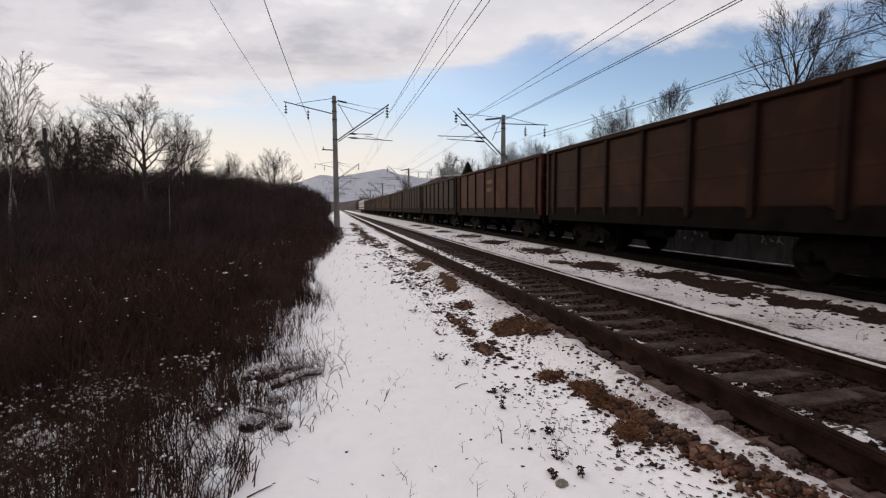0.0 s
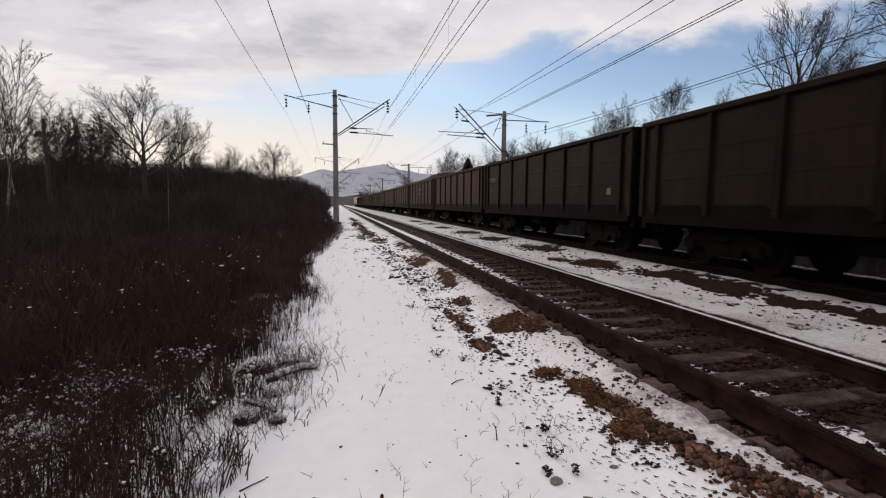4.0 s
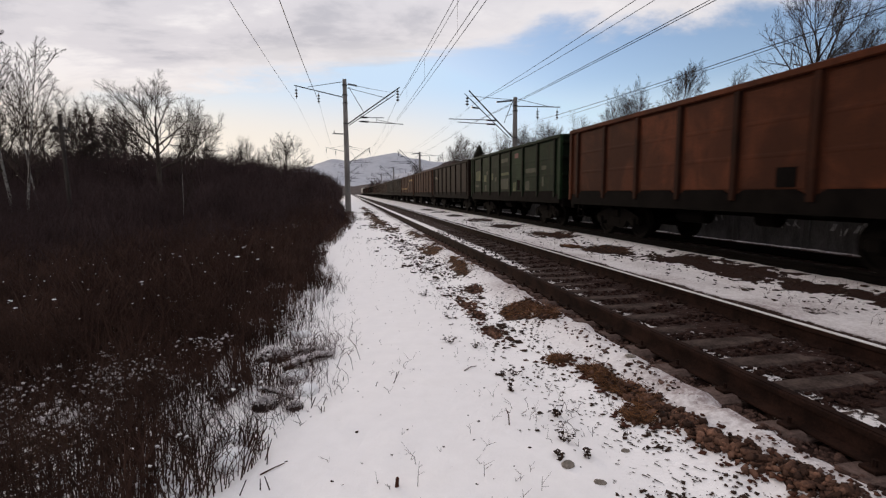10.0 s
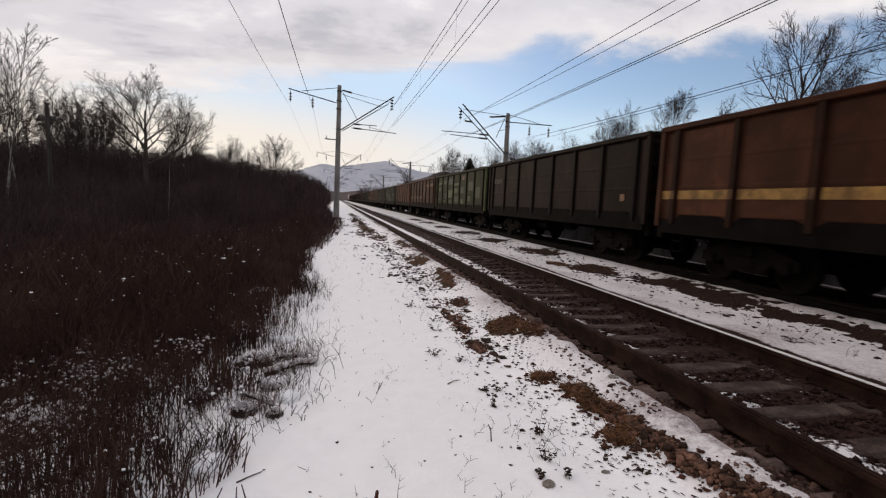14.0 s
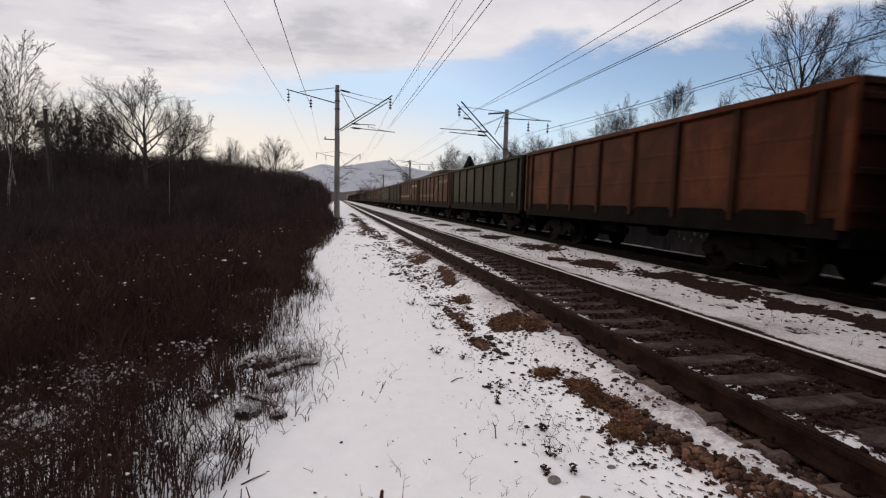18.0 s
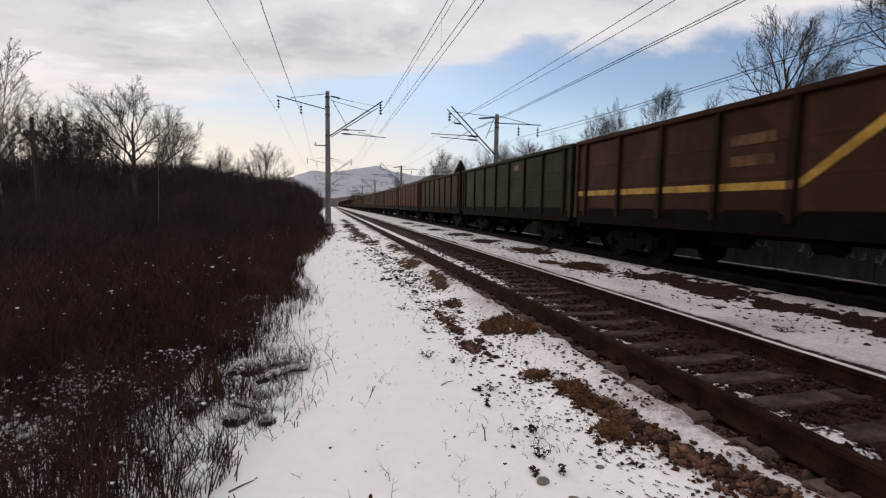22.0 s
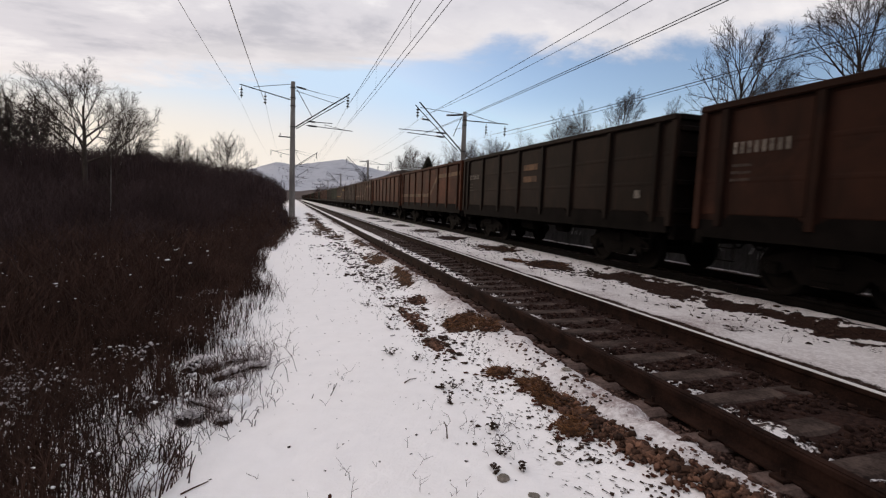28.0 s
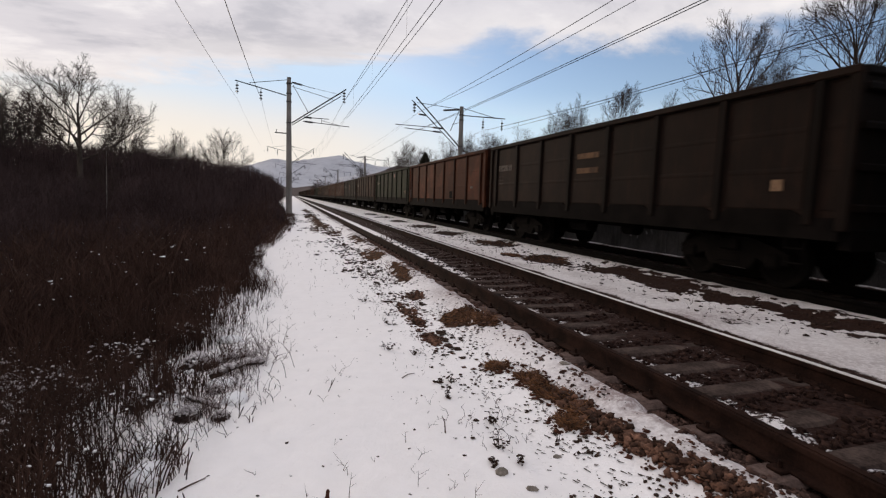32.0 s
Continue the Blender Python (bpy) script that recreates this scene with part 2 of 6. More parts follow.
def sleeper_concrete():
    """Concrete sleepers, black with brake dust and oil between the rails, barer at the ends."""
    m, t, p = material("sooty_concrete_sleeper")
    v = where(t)
    sep = t.nodes.new("ShaderNodeSeparateXYZ")
    t.links.new(v, sep.inputs[0])
    grain, stain = noise_tex(t, v, 30, 4, 0.7), noise_tex(t, v, 4, 5, 0.6, 0.3)
    tone = math_node(t, "ADD", math_node(t, "MULTIPLY", stain, 0.6), math_node(t, "MULTIPLY", grain, 0.4))
    bare = blend(t, ramp(t, tone, ((0.35, 0.0), (0.65, 1.0))), (0.050, 0.034, 0.029), (0.172, 0.118, 0.101))
    oily = blend(t, ramp(t, tone, ((0.35, 0.0), (0.65, 1.0))), (0.021, 0.0148, 0.0128), (0.088, 0.063, 0.0535))
    out = math_node(t, "ADD", math_node(t, "ABSOLUTE", sep.outputs[0]), math_node(t, "MULTIPLY", math_node(t, "SUBTRACT", stain, 0.5), 0.3))
    t.links.new(blend(t, ramp(t, out, ((0.74, 0.0), (0.92, 1.0))), oily, bare), p.inputs["Base Color"])
    p.inputs["Roughness"].default_value, p.inputs["Specular IOR Level"].default_value = 0.9, 0.04
    bumped(t, p, tone, 0.5, 0.008)
    return m


PAINT = wagon_paint()
GROUND = ground_cover()
# near-black: matched to the dark under the train, its shade included
NEAR_BLACK = surface("near_black_steel", (0.0022, 0.0017, 0.0015), (0.0066, 0.0050, 0.0043), 2, 30, 0.9, 0.0, 0.4, 0.006, gloss=0.04)
RUST = surface("rusty_steel", (0.0075, 0.0039, 0.0030), (0.029, 0.0140, 0.0098), 4, 50, 0.85, 0.0, 0.4, 0.003, gloss=0.05)
# the rail's sheen, painted as a pale and hardly metallic colour
RAIL_SHEEN = surface("painted_rail_sheen", (0.66, 0.64, 0.63), (0.86, 0.84, 0.83), 2, 60, 0.3, 0.1, 0.1, 0.001)
COAL = surface("coal", (0.006, 0.006, 0.007), (0.03, 0.028, 0.027), 6, 18, 0.6, 0.0, 1.0, 0.06)
CONCRETE = surface("weathered_concrete", (0.11, 0.10, 0.095), (0.25, 0.23, 0.215), 1.5, 30, 0.9, 0.0, 0.4, 0.006, stretch=(1, 1, 0.3))
SLEEPER = sleeper_concrete()
IRON = surface("dark_iron", (0.012, 0.012, 0.013), (0.04, 0.038, 0.039), 5, 40, 0.7, 0.0, 0.2, 0.002)
WIRE = surface("copper_wire", (0.012, 0.011, 0.011), (0.035, 0.03, 0.028), 5, 40, 0.6, 0.3, 0.1, 0.001)
PORCELAIN = surface("brown_porcelain", (0.02, 0.018, 0.02), (0.06, 0.055, 0.055), 5, 40, 0.25, 0.0, 0.05, 0.001)
WOOD = surface("grey_pole_wood", (0.024, 0.0185, 0.0165), (0.064, 0.053, 0.046), 3, 30, 0.9, 0.0, 0.5, 0.006, stretch=(4, 4, 0.3))
BARK = surface("dark_bark", (0.020, 0.0145, 0.012), (0.058, 0.044, 0.036), 3, 26, 0.95, 0.0, 0.8, 0.012, vary=0.4, stretch=(1, 1, 0.4))
BIRCH = surface("pale_birch_bark", (0.10, 0.088, 0.08), (0.30, 0.275, 0.25), 3, 14, 0.85, 0.0, 0.4, 0.006, vary=0.2, stretch=(1, 1, 2.5))
TWIG = surface("bare_twigs", (0.022, 0.0155, 0.0125), (0.064, 0.045, 0.036), 1, 9, 0.9, 0.0, 0.2, 0.003, vary=0.4)
STEM = surface("dry_weed_stems", (0.020, 0.0105, 0.008), (0.078, 0.041, 0.030), 1.3, 30, 0.9, 0.0, 0.2, 0.002)
SCRUB = surface("dark_scrub_twigs", (0.021, 0.0132, 0.0128), (0.072, 0.0452, 0.0438), 0.6, 12, 0.95, 0.0, 0.2, 0.002)
HOAR = surface("frosted_stems", (0.13, 0.108, 0.105), (0.52, 0.47, 0.47), 6, 40, 0.9, 0.0, 0.3, 0.003)
STRAW = surface("dead_straw", (0.052, 0.023, 0.011), (0.225, 0.108, 0.050), 4, 40, 0.9, 0.0, 0.3, 0.003, loose=0.6)
SNOW = surface("fresh_snow", (0.78, 0.78, 0.80), (0.90, 0.89, 0.89), 4, 40, 0.8, 0.0, 0.4, 0.01)
STONE = surface("ballast_stone", (0.007, 0.0038, 0.0031), (0.042, 0.0228, 0.0178), 9, 60, 0.9, 0.0, 0.5, 0.006, gloss=0.04, loose=0.35)
STRIPE = surface("faded_yellow_stripe", (0.10, 0.052, 0.017), (0.32, 0.18, 0.05), 2.2, 14, 0.7, 0.0, 0.1, 0.002)
BRIGHT_STRIPE = surface("fresh_yellow_stripe", (0.20, 0.115, 0.02), (0.44, 0.27, 0.05), 2.2, 14, 0.7, 0.0, 0.1, 0.002)
PALE = surface("faded_white_lettering", (0.05, 0.043, 0.036), (0.22, 0.19, 0.162), 5, 22, 0.8, 0.0, 0.1, 0.002)
TAN = surface("faded_tan_stripe", (0.036, 0.016, 0.0075), (0.12, 0.06, 0.026), 2.2, 14, 0.75, 0.0, 0.1, 0.002)
PLATE = surface("tan_paper_plate", (0.12, 0.07, 0.04), (0.26, 0.16, 0.095), 5, 40, 0.8, 0.0, 0.1, 0.002)
GLASS = surface("dark_cab_glass", (0.012, 0.014, 0.017), (0.025, 0.027, 0.03), 2, 20, 0.12, 0.0, 0.02, 0.001)
LOCO = surface("grey_white_locomotive_paint", (0.20, 0.195, 0.19), (0.36, 0.35, 0.33), 1.2, 20, 0.5, 0.0, 0.1, 0.003)
RED = surface("faded_red_paint", (0.03, 0.008, 0.007), (0.085, 0.02, 0.016), 1.2, 20, 0.6, 0.0, 0.1, 0.003)
# the distance haze is painted into this pale blue-grey
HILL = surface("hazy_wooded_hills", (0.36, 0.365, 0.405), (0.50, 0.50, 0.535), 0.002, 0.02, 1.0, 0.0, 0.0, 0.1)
RIDGE = surface("bare_wooded_ridge", (0.030, 0.022, 0.022), (0.085, 0.064, 0.062), 0.02, 0.25, 1.0, 0.0, 0.0, 0.1)

# ---- builders ----
def finish(bm, name):
    me = bpy.data.meshes.new(name)
    bm.normal_update()
    bm.to_mesh(me)
    bm.free()
    return me


def part(name, shape, mat, parent=None, label="", at=None):
    """One mesh object, under a thing or a part of it. shape: a bmesh, or a mesh to share."""
    me = shape if isinstance(shape, bpy.types.Mesh) else finish(shape, name)
    if mat is not None and not me.materials:
        me.materials.append(mat)
    ob = new(name, me)
    if parent is not None:
        ob.parent = parent
    if at is not None:
        ob.matrix_basis = at
    if label:
        ob["label"] = label
    return ob


def box(bm, c, s, bevel=0.0, turn=None):
    """A box with its middle at c and its edges s long, with broken edges."""
    m = Matrix.Translation(c) @ (turn or Matrix.Identity(4)) @ Matrix.Diagonal((*s, 1))
    made = bmesh.ops.create_cube(bm, size=1.0, matrix=m)
    if bevel:
        edges = list({e for v in made["verts"] for e in v.link_edges})
        bmesh.ops.bevel(bm, geom=edges, offset=bevel, segments=1, affect="EDGES", profile=0.5)
    return bm


def rod(bm, points, r, sides=6, r1=None, cap=True):
    """A round bar along points."""
    pts = [Vector(p) for p in points]
    rings = []
    for i, p in enumerate(pts):
        d = (pts[min(i + 1, len(pts) - 1)] - pts[max(i - 1, 0)]).normalized()
        u = d.cross(Vector((0, 0, 1)) if abs(d.z) < 0.9 else Vector((0, 1, 0))).normalized()
        w = d.cross(u)
        rr = r[i] if isinstance(r, list) else r if r1 is None else r + (r1 - r) * i / (len(pts) - 1)
        rings.append([bm.verts.new(p + rr * (math.cos(k * math.tau / sides) * u + math.sin(k * math.tau / sides) * w)) for k in range(sides)])
    for a, b in zip(rings, rings[1:]):
        for k in range(sides):
            bm.faces.new((a[k], a[(k + 1) % sides], b[(k + 1) % sides], b[k]))
    if cap:
        bm.faces.new(rings[0][::-1])
        bm.faces.new(rings[-1])
    return bm


def lathe(bm, profile, m, sides=16):
    """A turned body: (radius, height) rows round the z axis of m."""
    rings = [[bm.verts.new(m @ Vector((r * math.cos(k * math.tau / sides), r * math.sin(k * math.tau / sides), h))) for k in range(sides)] for r, h in profile]
    for a, b in zip(rings, rings[1:]):
        for k in range(sides):
            bm.faces.new((a[k], a[(k + 1) % sides], b[(k + 1) % sides], b[k]))
    bm.faces.new(rings[0][::-1])
    bm.faces.new(rings[-1])
    return bm


def extruded(bm, outline, axis, a, b):
    """An outline of (u, v) pairs drawn out along an axis from a to b."""
    def spot(u, v, w):
        return {"x": (w, u, v), "y": (u, w, v), "z": (u, v, w)}[axis]
    one, two = [bm.verts.new(spot(u, v, a)) for u, v in outline], [bm.verts.new(spot(u, v, b)) for u, v in outline]
    n = len(outline)
    for k in range(n):
        bm.faces.new((one[k], one[(k + 1) % n], two[(k + 1) % n], two[k]))
    bm.faces.new(one[::-1])
    bm.faces.new(two)
    bmesh.ops.recalc_face_normals(bm, faces=bm.faces)
    return bm


def quads_mesh(name, verts, quads, mat, smooth=False):
    """A large mesh of quads from arrays."""
    me = bpy.data.meshes.new(name)
    n = len(quads)
    me.vertices.add(len(verts))
    me.vertices.foreach_set("co", np.asarray(verts, np.float32).ravel())
    me.loops.add(4 * n)
    me.loops.foreach_set("vertex_index", np.asarray(quads, np.int32).ravel())
    me.polygons.add(n)
    me.polygons.foreach_set("loop_start", np.arange(0, 4 * n, 4, dtype=np.int32))
    me.polygons.foreach_set("loop_total", np.full(n, 4, np.int32))
    if smooth:
        me.polygons.foreach_set("use_smooth", np.ones(n, bool))
    me.update(calc_edges=True)
    me.validate()
    me.materials.append(mat)
    return me


def spikes(p0, p1, r0, r1, sides=3):
    """Thin tapered prisms from p0 to p1, all at once: vertices and quads."""
    p0, p1 = np.asarray(p0, float), np.asarray(p1, float)
    n = len(p0)
    r0, r1 = np.broadcast_to(r0, n), np.broadcast_to(r1, n)
    d = p1 - p0
    d /= np.linalg.norm(d, axis=1, keepdims=True) + 1e-9
    ref = np.where(np.abs(d[:, 2:3]) < 0.8, [[0.0, 0.0, 1.0]], [[1.0, 0.0, 0.0]])
    u = np.cross(d, ref)
    u /= np.linalg.norm(u, axis=1, keepdims=True)
    w = np.cross(d, u)
    rings = []
    for p, r in ((p0, r0), (p1, r1)):
        for k in range(sides):
            c, s = math.cos(k * math.tau / sides), math.sin(k * math.tau / sides)
            rings.append(p + r[:, None] * (c * u + s * w))
    verts = np.stack(rings, 1).reshape(-1, 3)
    base = np.arange(n)[:, None] * 2 * sides
    quads = np.stack([np.stack([base[:, 0] + k, base[:, 0] + (k + 1) % sides, base[:, 0] + sides + (k + 1) % sides, base[:, 0] + sides + k], 1) for k in range(sides)], 1)
    return verts, quads.reshape(-1, 4)


def joined(pieces):
    verts, quads, at = [], [], 0
    for v, q in pieces:
        verts.append(v)
        quads.append(q + at)
        at += len(v)
    return np.concatenate(verts), np.concatenate(quads)


def value_noise(x, y, size, seed):
    """Smooth noise from 0 to 1 on arrays."""
    def at(i, j):
        h = np.sin(i * 127.1 + j * 311.7 + seed * 74.7) * 43758.5453
        return h - np.floor(h)
    u, v = x / size, y / size
    i, j = np.floor(u), np.floor(v)
    a, b = u - i, v - j
    a, b = a * a * (3 - 2 * a), b * b * (3 - 2 * b)
    return (at(i, j) * (1 - a) + at(i + 1, j) * a) * (1 - b) + (at(i, j + 1) * (1 - a) + at(i + 1, j + 1) * a) * b


# ---- the ground ----
PROFILE = ((-3000, 0), (-300, 0.0), (-60, -1.0), (-12, -1.3), (-5, -1.0), (-2.2, -0.5), (-0.9, -0.07), (0.2, 0.0), (1.7, 0.0), (2.1, 0.05), (2.3, 0.125), (2.45, 0.166), (2.54, 0.166), (2.61, 0.095), (2.8, 0.07), (2.95, 0.106), (3.75, 0.110), (4.15, 0.132),
           (4.75, 0.126), (4.95, 0.08), (6.5, 0.02), (7.8, 0.06), (8.0, 0.10), (8.4, 0.11), (8.5, 0.07), (10.6, 0.07), (11.4, 0.0), (12.6, 0.02), (14.6, 0.40), (17, 0.8), (30, 1.4), (80, 3.0), (300, 8.0), (3000, 8.0))


def ragged_x(x, y):
    """Where x lies on the plan's profile: the bank of snow outside the near rail wavers along the track."""
    near = np.exp(-((np.asarray(x, float) - 2.58) / 0.24) ** 4)
    return x + near * (0.10 * (value_noise(x, y, 0.31, 81) - 0.5) + 0.07 * (value_noise(x, y, 0.13, 83) - 0.5))


def ground_z(x, y):
    x, y = np.asarray(x, float), np.asarray(y, float)
    z = np.interp(ragged_x(x, y), [p[0] for p in PROFILE], [p[1] for p in PROFILE])
    path = np.exp(-((x - 0.3) / 1.4) ** 2) + np.exp(-((x - 6.4) / 1.2) ** 2)
    wild = np.clip((-0.6 - x) / 1.5, 0, 1) + np.clip((x - 12) / 3, 0, 1)
    z = z + path * 0.05 * (value_noise(x, y, 0.9, 3) - 0.5) + path * 0.018 * (value_noise(x, y, 0.23, 5) - 0.5)
    z = z + wild * (0.28 * (value_noise(x, y, 2.3, 7) - 0.5) + 0.12 * (value_noise(x, y, 0.5, 9) - 0.5))
    bed = np.clip(1 - np.abs(np.abs(x - (NEAR + FAR) / 2) - (FAR - NEAR) / 2) / 1.6, 0, 1) > 0
    # a low bank of earth beside the mast
    z = z + 0.13 * np.exp(-((x - 1.52) / 0.36) ** 2) * np.exp(-((y - 31) / 8.5) ** 4)
    # further on the snow lies level with the sleepers' ends outside the rail, and drifts against it inside
    on = np.clip((y - 8.5) / 2.5, 0, 1)
    beside = on * np.exp(-((x - 2.63) / 0.2) ** 4)
    z = z * (1 - beside) + 0.121 * beside
    z = z + 0.045 * on * np.exp(-((x - 3.36) / 0.24) ** 4)
    return z + np.where(bed, (0.04 - 0.028 * on) * (value_noise(x, y, 0.16, 11) - 0.5), 0.0)


# bare places in the snow: x, y, half widths, how bare, how grassy
BARE = ((2.20, 6.0, 0.17, 0.30, 0.9, 1.0), (2.40, 5.65, 0.12, 0.30, 0.9, 1.0), (1.67, 6.9, 0.10, 0.34, 0.7, 0.6), (1.65, 6.2, 0.07, 0.22, 0.6, 0.6), (1.62, 5.35, 0.07, 0.20, 0.75, 0.6),
        (1.95, 4.25, 0.07, 0.07, 0.6, 1.0), (2.09, 3.85, 0.07, 0.16, 0.8, 1.0), (2.10, 3.55, 0.06, 0.18, 0.8, 1.0), (2.15, 3.2, 0.06, 0.18, 0.6, 0.8), (2.0, 3.0, 0.07, 0.08, 0.6, 1.0),
        (2.18, 2.8, 0.06, 0.18, 0.5, 0.5), (2.20, 2.42, 0.06, 0.22, 0.55, 0.5), (2.31, 2.0, 0.08, 0.24, 0.55, 0.5), (2.2, 13.1, 0.24, 0.9, 1.0, 0.8), (2.28, 10.2, 0.20, 0.9, 1.0, 1.0), (2.0, 7.7, 0.12, 0.22, 0.5, 1.0),
        (2.45, 17.6, 0.22, 1.6, 0.9, 0.6), (1.55, 10.0, 0.08, 1.6, 0.25, 0.8), (7.40, 17.0, 0.62, 1.0, 1.0, 0.8), (7.05, 12.4, 0.50, 0.75, 1.0, 0.8), (6.4, 13.3, 0.22, 0.30, 0.7, 0.8), (7.6, 9.8, 0.5, 1.1, 0.95, 0.6),
        (7.55, 8.0, 0.48, 1.3, 0.95, 0.6), (7.50, 6.5, 0.44, 1.1, 0.95, 0.6), (7.62, 5.3, 0.38, 1.0, 0.95, 0.6), (7.7, 4.2, 0.28, 0.8, 0.9, 0.6), (6.1, 5.2, 0.16, 0.22, 0.45, 0.6), (6.4, 6.9, 0.14, 0.2, 0.3, 0.6),
        (5.2, 24.0, 0.22, 5.0, 0.8, 0.5), (5.25, 36.0, 0.25, 6.0, 0.8, 0.5), (5.3, 52.0, 0.3, 9.0, 0.8, 0.5), (7.2, 22.0, 0.6, 1.0, 0.8, 0.8), (7.4, 27.5, 0.6, 1.2, 0.8, 0.8), (7.2, 33.0, 0.5, 1.3, 0.8, 0.8), (7.2, 39.0, 0.5, 1.6, 0.7, 0.8), (7.2, 45.0, 0.5, 1.8, 0.7, 0.8),
        (1.55, 28.0, 0.34, 4.5, 0.95, 0.3), (1.5, 37.0, 0.32, 5.0, 0.95, 0.3), (1.1, 24.0, 0.2, 1.4, 0.6, 0.4), (1.9, 21.5, 0.25, 1.3, 0.7, 0.5), (1.6, 51.0, 0.3, 5.0, 0.7, 0.8), (0.7, 31.0, 0.3, 2.0, 0.35, 0.8))
SNOW_BY_X = ((-40, 0.26), (-8, 0.30), (-3.5, 0.37), (-2.2, 0.43), (-1.5, 0.63), (-1.05, 0.88), (-0.7, 0.98), (-0.35, 1.05), (1.2, 1.05), (1.5, 0.92), (1.9, 0.88), (2.3, 0.92), (2.50, 0.94), (2.60, 0.82),
             (2.67, 0.46), (2.75, 0.20), (3.18, 0.20), (3.27, 0.56), (3.38, 0.54), (3.46, 0.22), (3.6, 0.12), (4.35, 0.12), (5.36, 0.15), (5.48, 0.7), (5.6, 1.0), (6.0, 0.98), (6.5, 0.90), (7.3, 0.84), (7.9, 0.92), (8.1, 1.0), (8.42, 0.95), (8.5, 0.10), (10.6, 0.0), (11.7, 0.05), (12.15, 0.20), (12.3, 0.62), (12.5, 0.62), (13, 0.30), (17, 0.30), (60, 0.25))


def cover_at(x, y):
    snow = np.interp(ragged_x(x, y), [p[0] for p in SNOW_BY_X], [p[1] for p in SNOW_BY_X])
    patchy = 0.5 * value_noise(x, y, 0.7, 21) + 0.3 * value_noise(x, y, 0.27, 23) + 0.2 * value_noise(x, y, 0.11, 25) - 0.5
    snow = snow + 0.55 * patchy
    snow = snow + 0.75 * np.exp(-((x - 3.42) / 0.27) ** 4) * np.clip((y - 7) / 6, 0, 1)
    snow = snow + 0.65 * np.exp(-((x - 2.66) / 0.15) ** 4) * np.clip((y - 8.5) / 2.5, 0, 1)
    grass = np.where(x < 2.42, 0.85, np.where(((x > 4.9) & (x < 8.2)) | (x > 11.5), 0.08, 0.0))
    ragged = 0.5 * value_noise(x, y, 0.24, 27) + 0.5 * value_noise(x, y, 0.095, 29) - 0.5
    for px, py, rx, ry, bare, straw in BARE:
        d = np.sqrt(((x - px) / rx) ** 2 + ((y - py) / ry) ** 2) + 1.2 * patchy + 2.0 * ragged
        snow = snow - bare * np.clip(2.4 * (1.35 - d), 0, 1)
    return np.clip(snow, 0, 1), grass


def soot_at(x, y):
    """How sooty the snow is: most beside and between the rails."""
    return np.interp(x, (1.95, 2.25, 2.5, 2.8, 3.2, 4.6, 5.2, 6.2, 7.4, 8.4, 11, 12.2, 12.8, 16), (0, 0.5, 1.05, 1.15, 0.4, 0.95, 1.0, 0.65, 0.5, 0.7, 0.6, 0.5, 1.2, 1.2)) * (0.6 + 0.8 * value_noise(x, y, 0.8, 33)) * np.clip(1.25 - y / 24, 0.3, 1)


def spaced(marks):
    out = []
    for (a, step), (b, _) in zip(marks, marks[1:]):
        out.append(np.arange(a, b - 1e-6, step))
    return np.concatenate(out + [np.array([marks[-1][0]])])


def ground():
    xs = spaced(((-2400, 300), (-300, 60), (-60, 6), (-12, 0.8), (-4, 0.22), (-1.4, 0.07), (8.7, 0.3), (11.4, 0.15), (15, 1.0), (20, 2.0), (40, 20), (300, 300), (2400, 1)))
    ys = spaced(((-600, 100), (-300, 60), (-60, 8), (-12, 1.0), (-5, 0.25), (0, 0.12), (1.56, 0.07), (9, 0.12), (20, 0.3), (50, 1.2), (110, 8), (300, 80), (1500, 500), (4500, 1)))
    gx, gy = np.meshgrid(xs, ys)
    z = ground_z(gx, gy)
    n, m = gx.shape
    i = np.arange(n * m).reshape(n, m)
    quads = np.stack([i[:-1, :-1], i[:-1, 1:], i[1:, 1:], i[1:, :-1]], -1).reshape(-1, 4)
    me = quads_mesh("ground", np.stack([gx, gy, z], -1).reshape(-1, 3), quads, GROUND, smooth=True)
    snow, grass = cover_at(gx.ravel(), gy.ravel())
    layer = me.color_attributes.new("cover", "FLOAT_COLOR", "POINT")
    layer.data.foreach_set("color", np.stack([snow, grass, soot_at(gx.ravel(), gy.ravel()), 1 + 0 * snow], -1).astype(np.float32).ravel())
    return tagged(new("ground", me), "trodden snow over ballast, dead grass and soil beside the railway", "ground", kind="structure")


ground()


# ---- the tracks ----
def rail_outline(x, top):
    half = ((0.075, -0.18), (0.075, -0.165), (0.012, -0.145), (0.010, -0.05), (0.0375, -0.038), (0.0375, -0.006), (0.03, 0.0))
    return [(x + u, top + v) for u, v in half] + [(x - u, top + v) for u, v in half[::-1]]


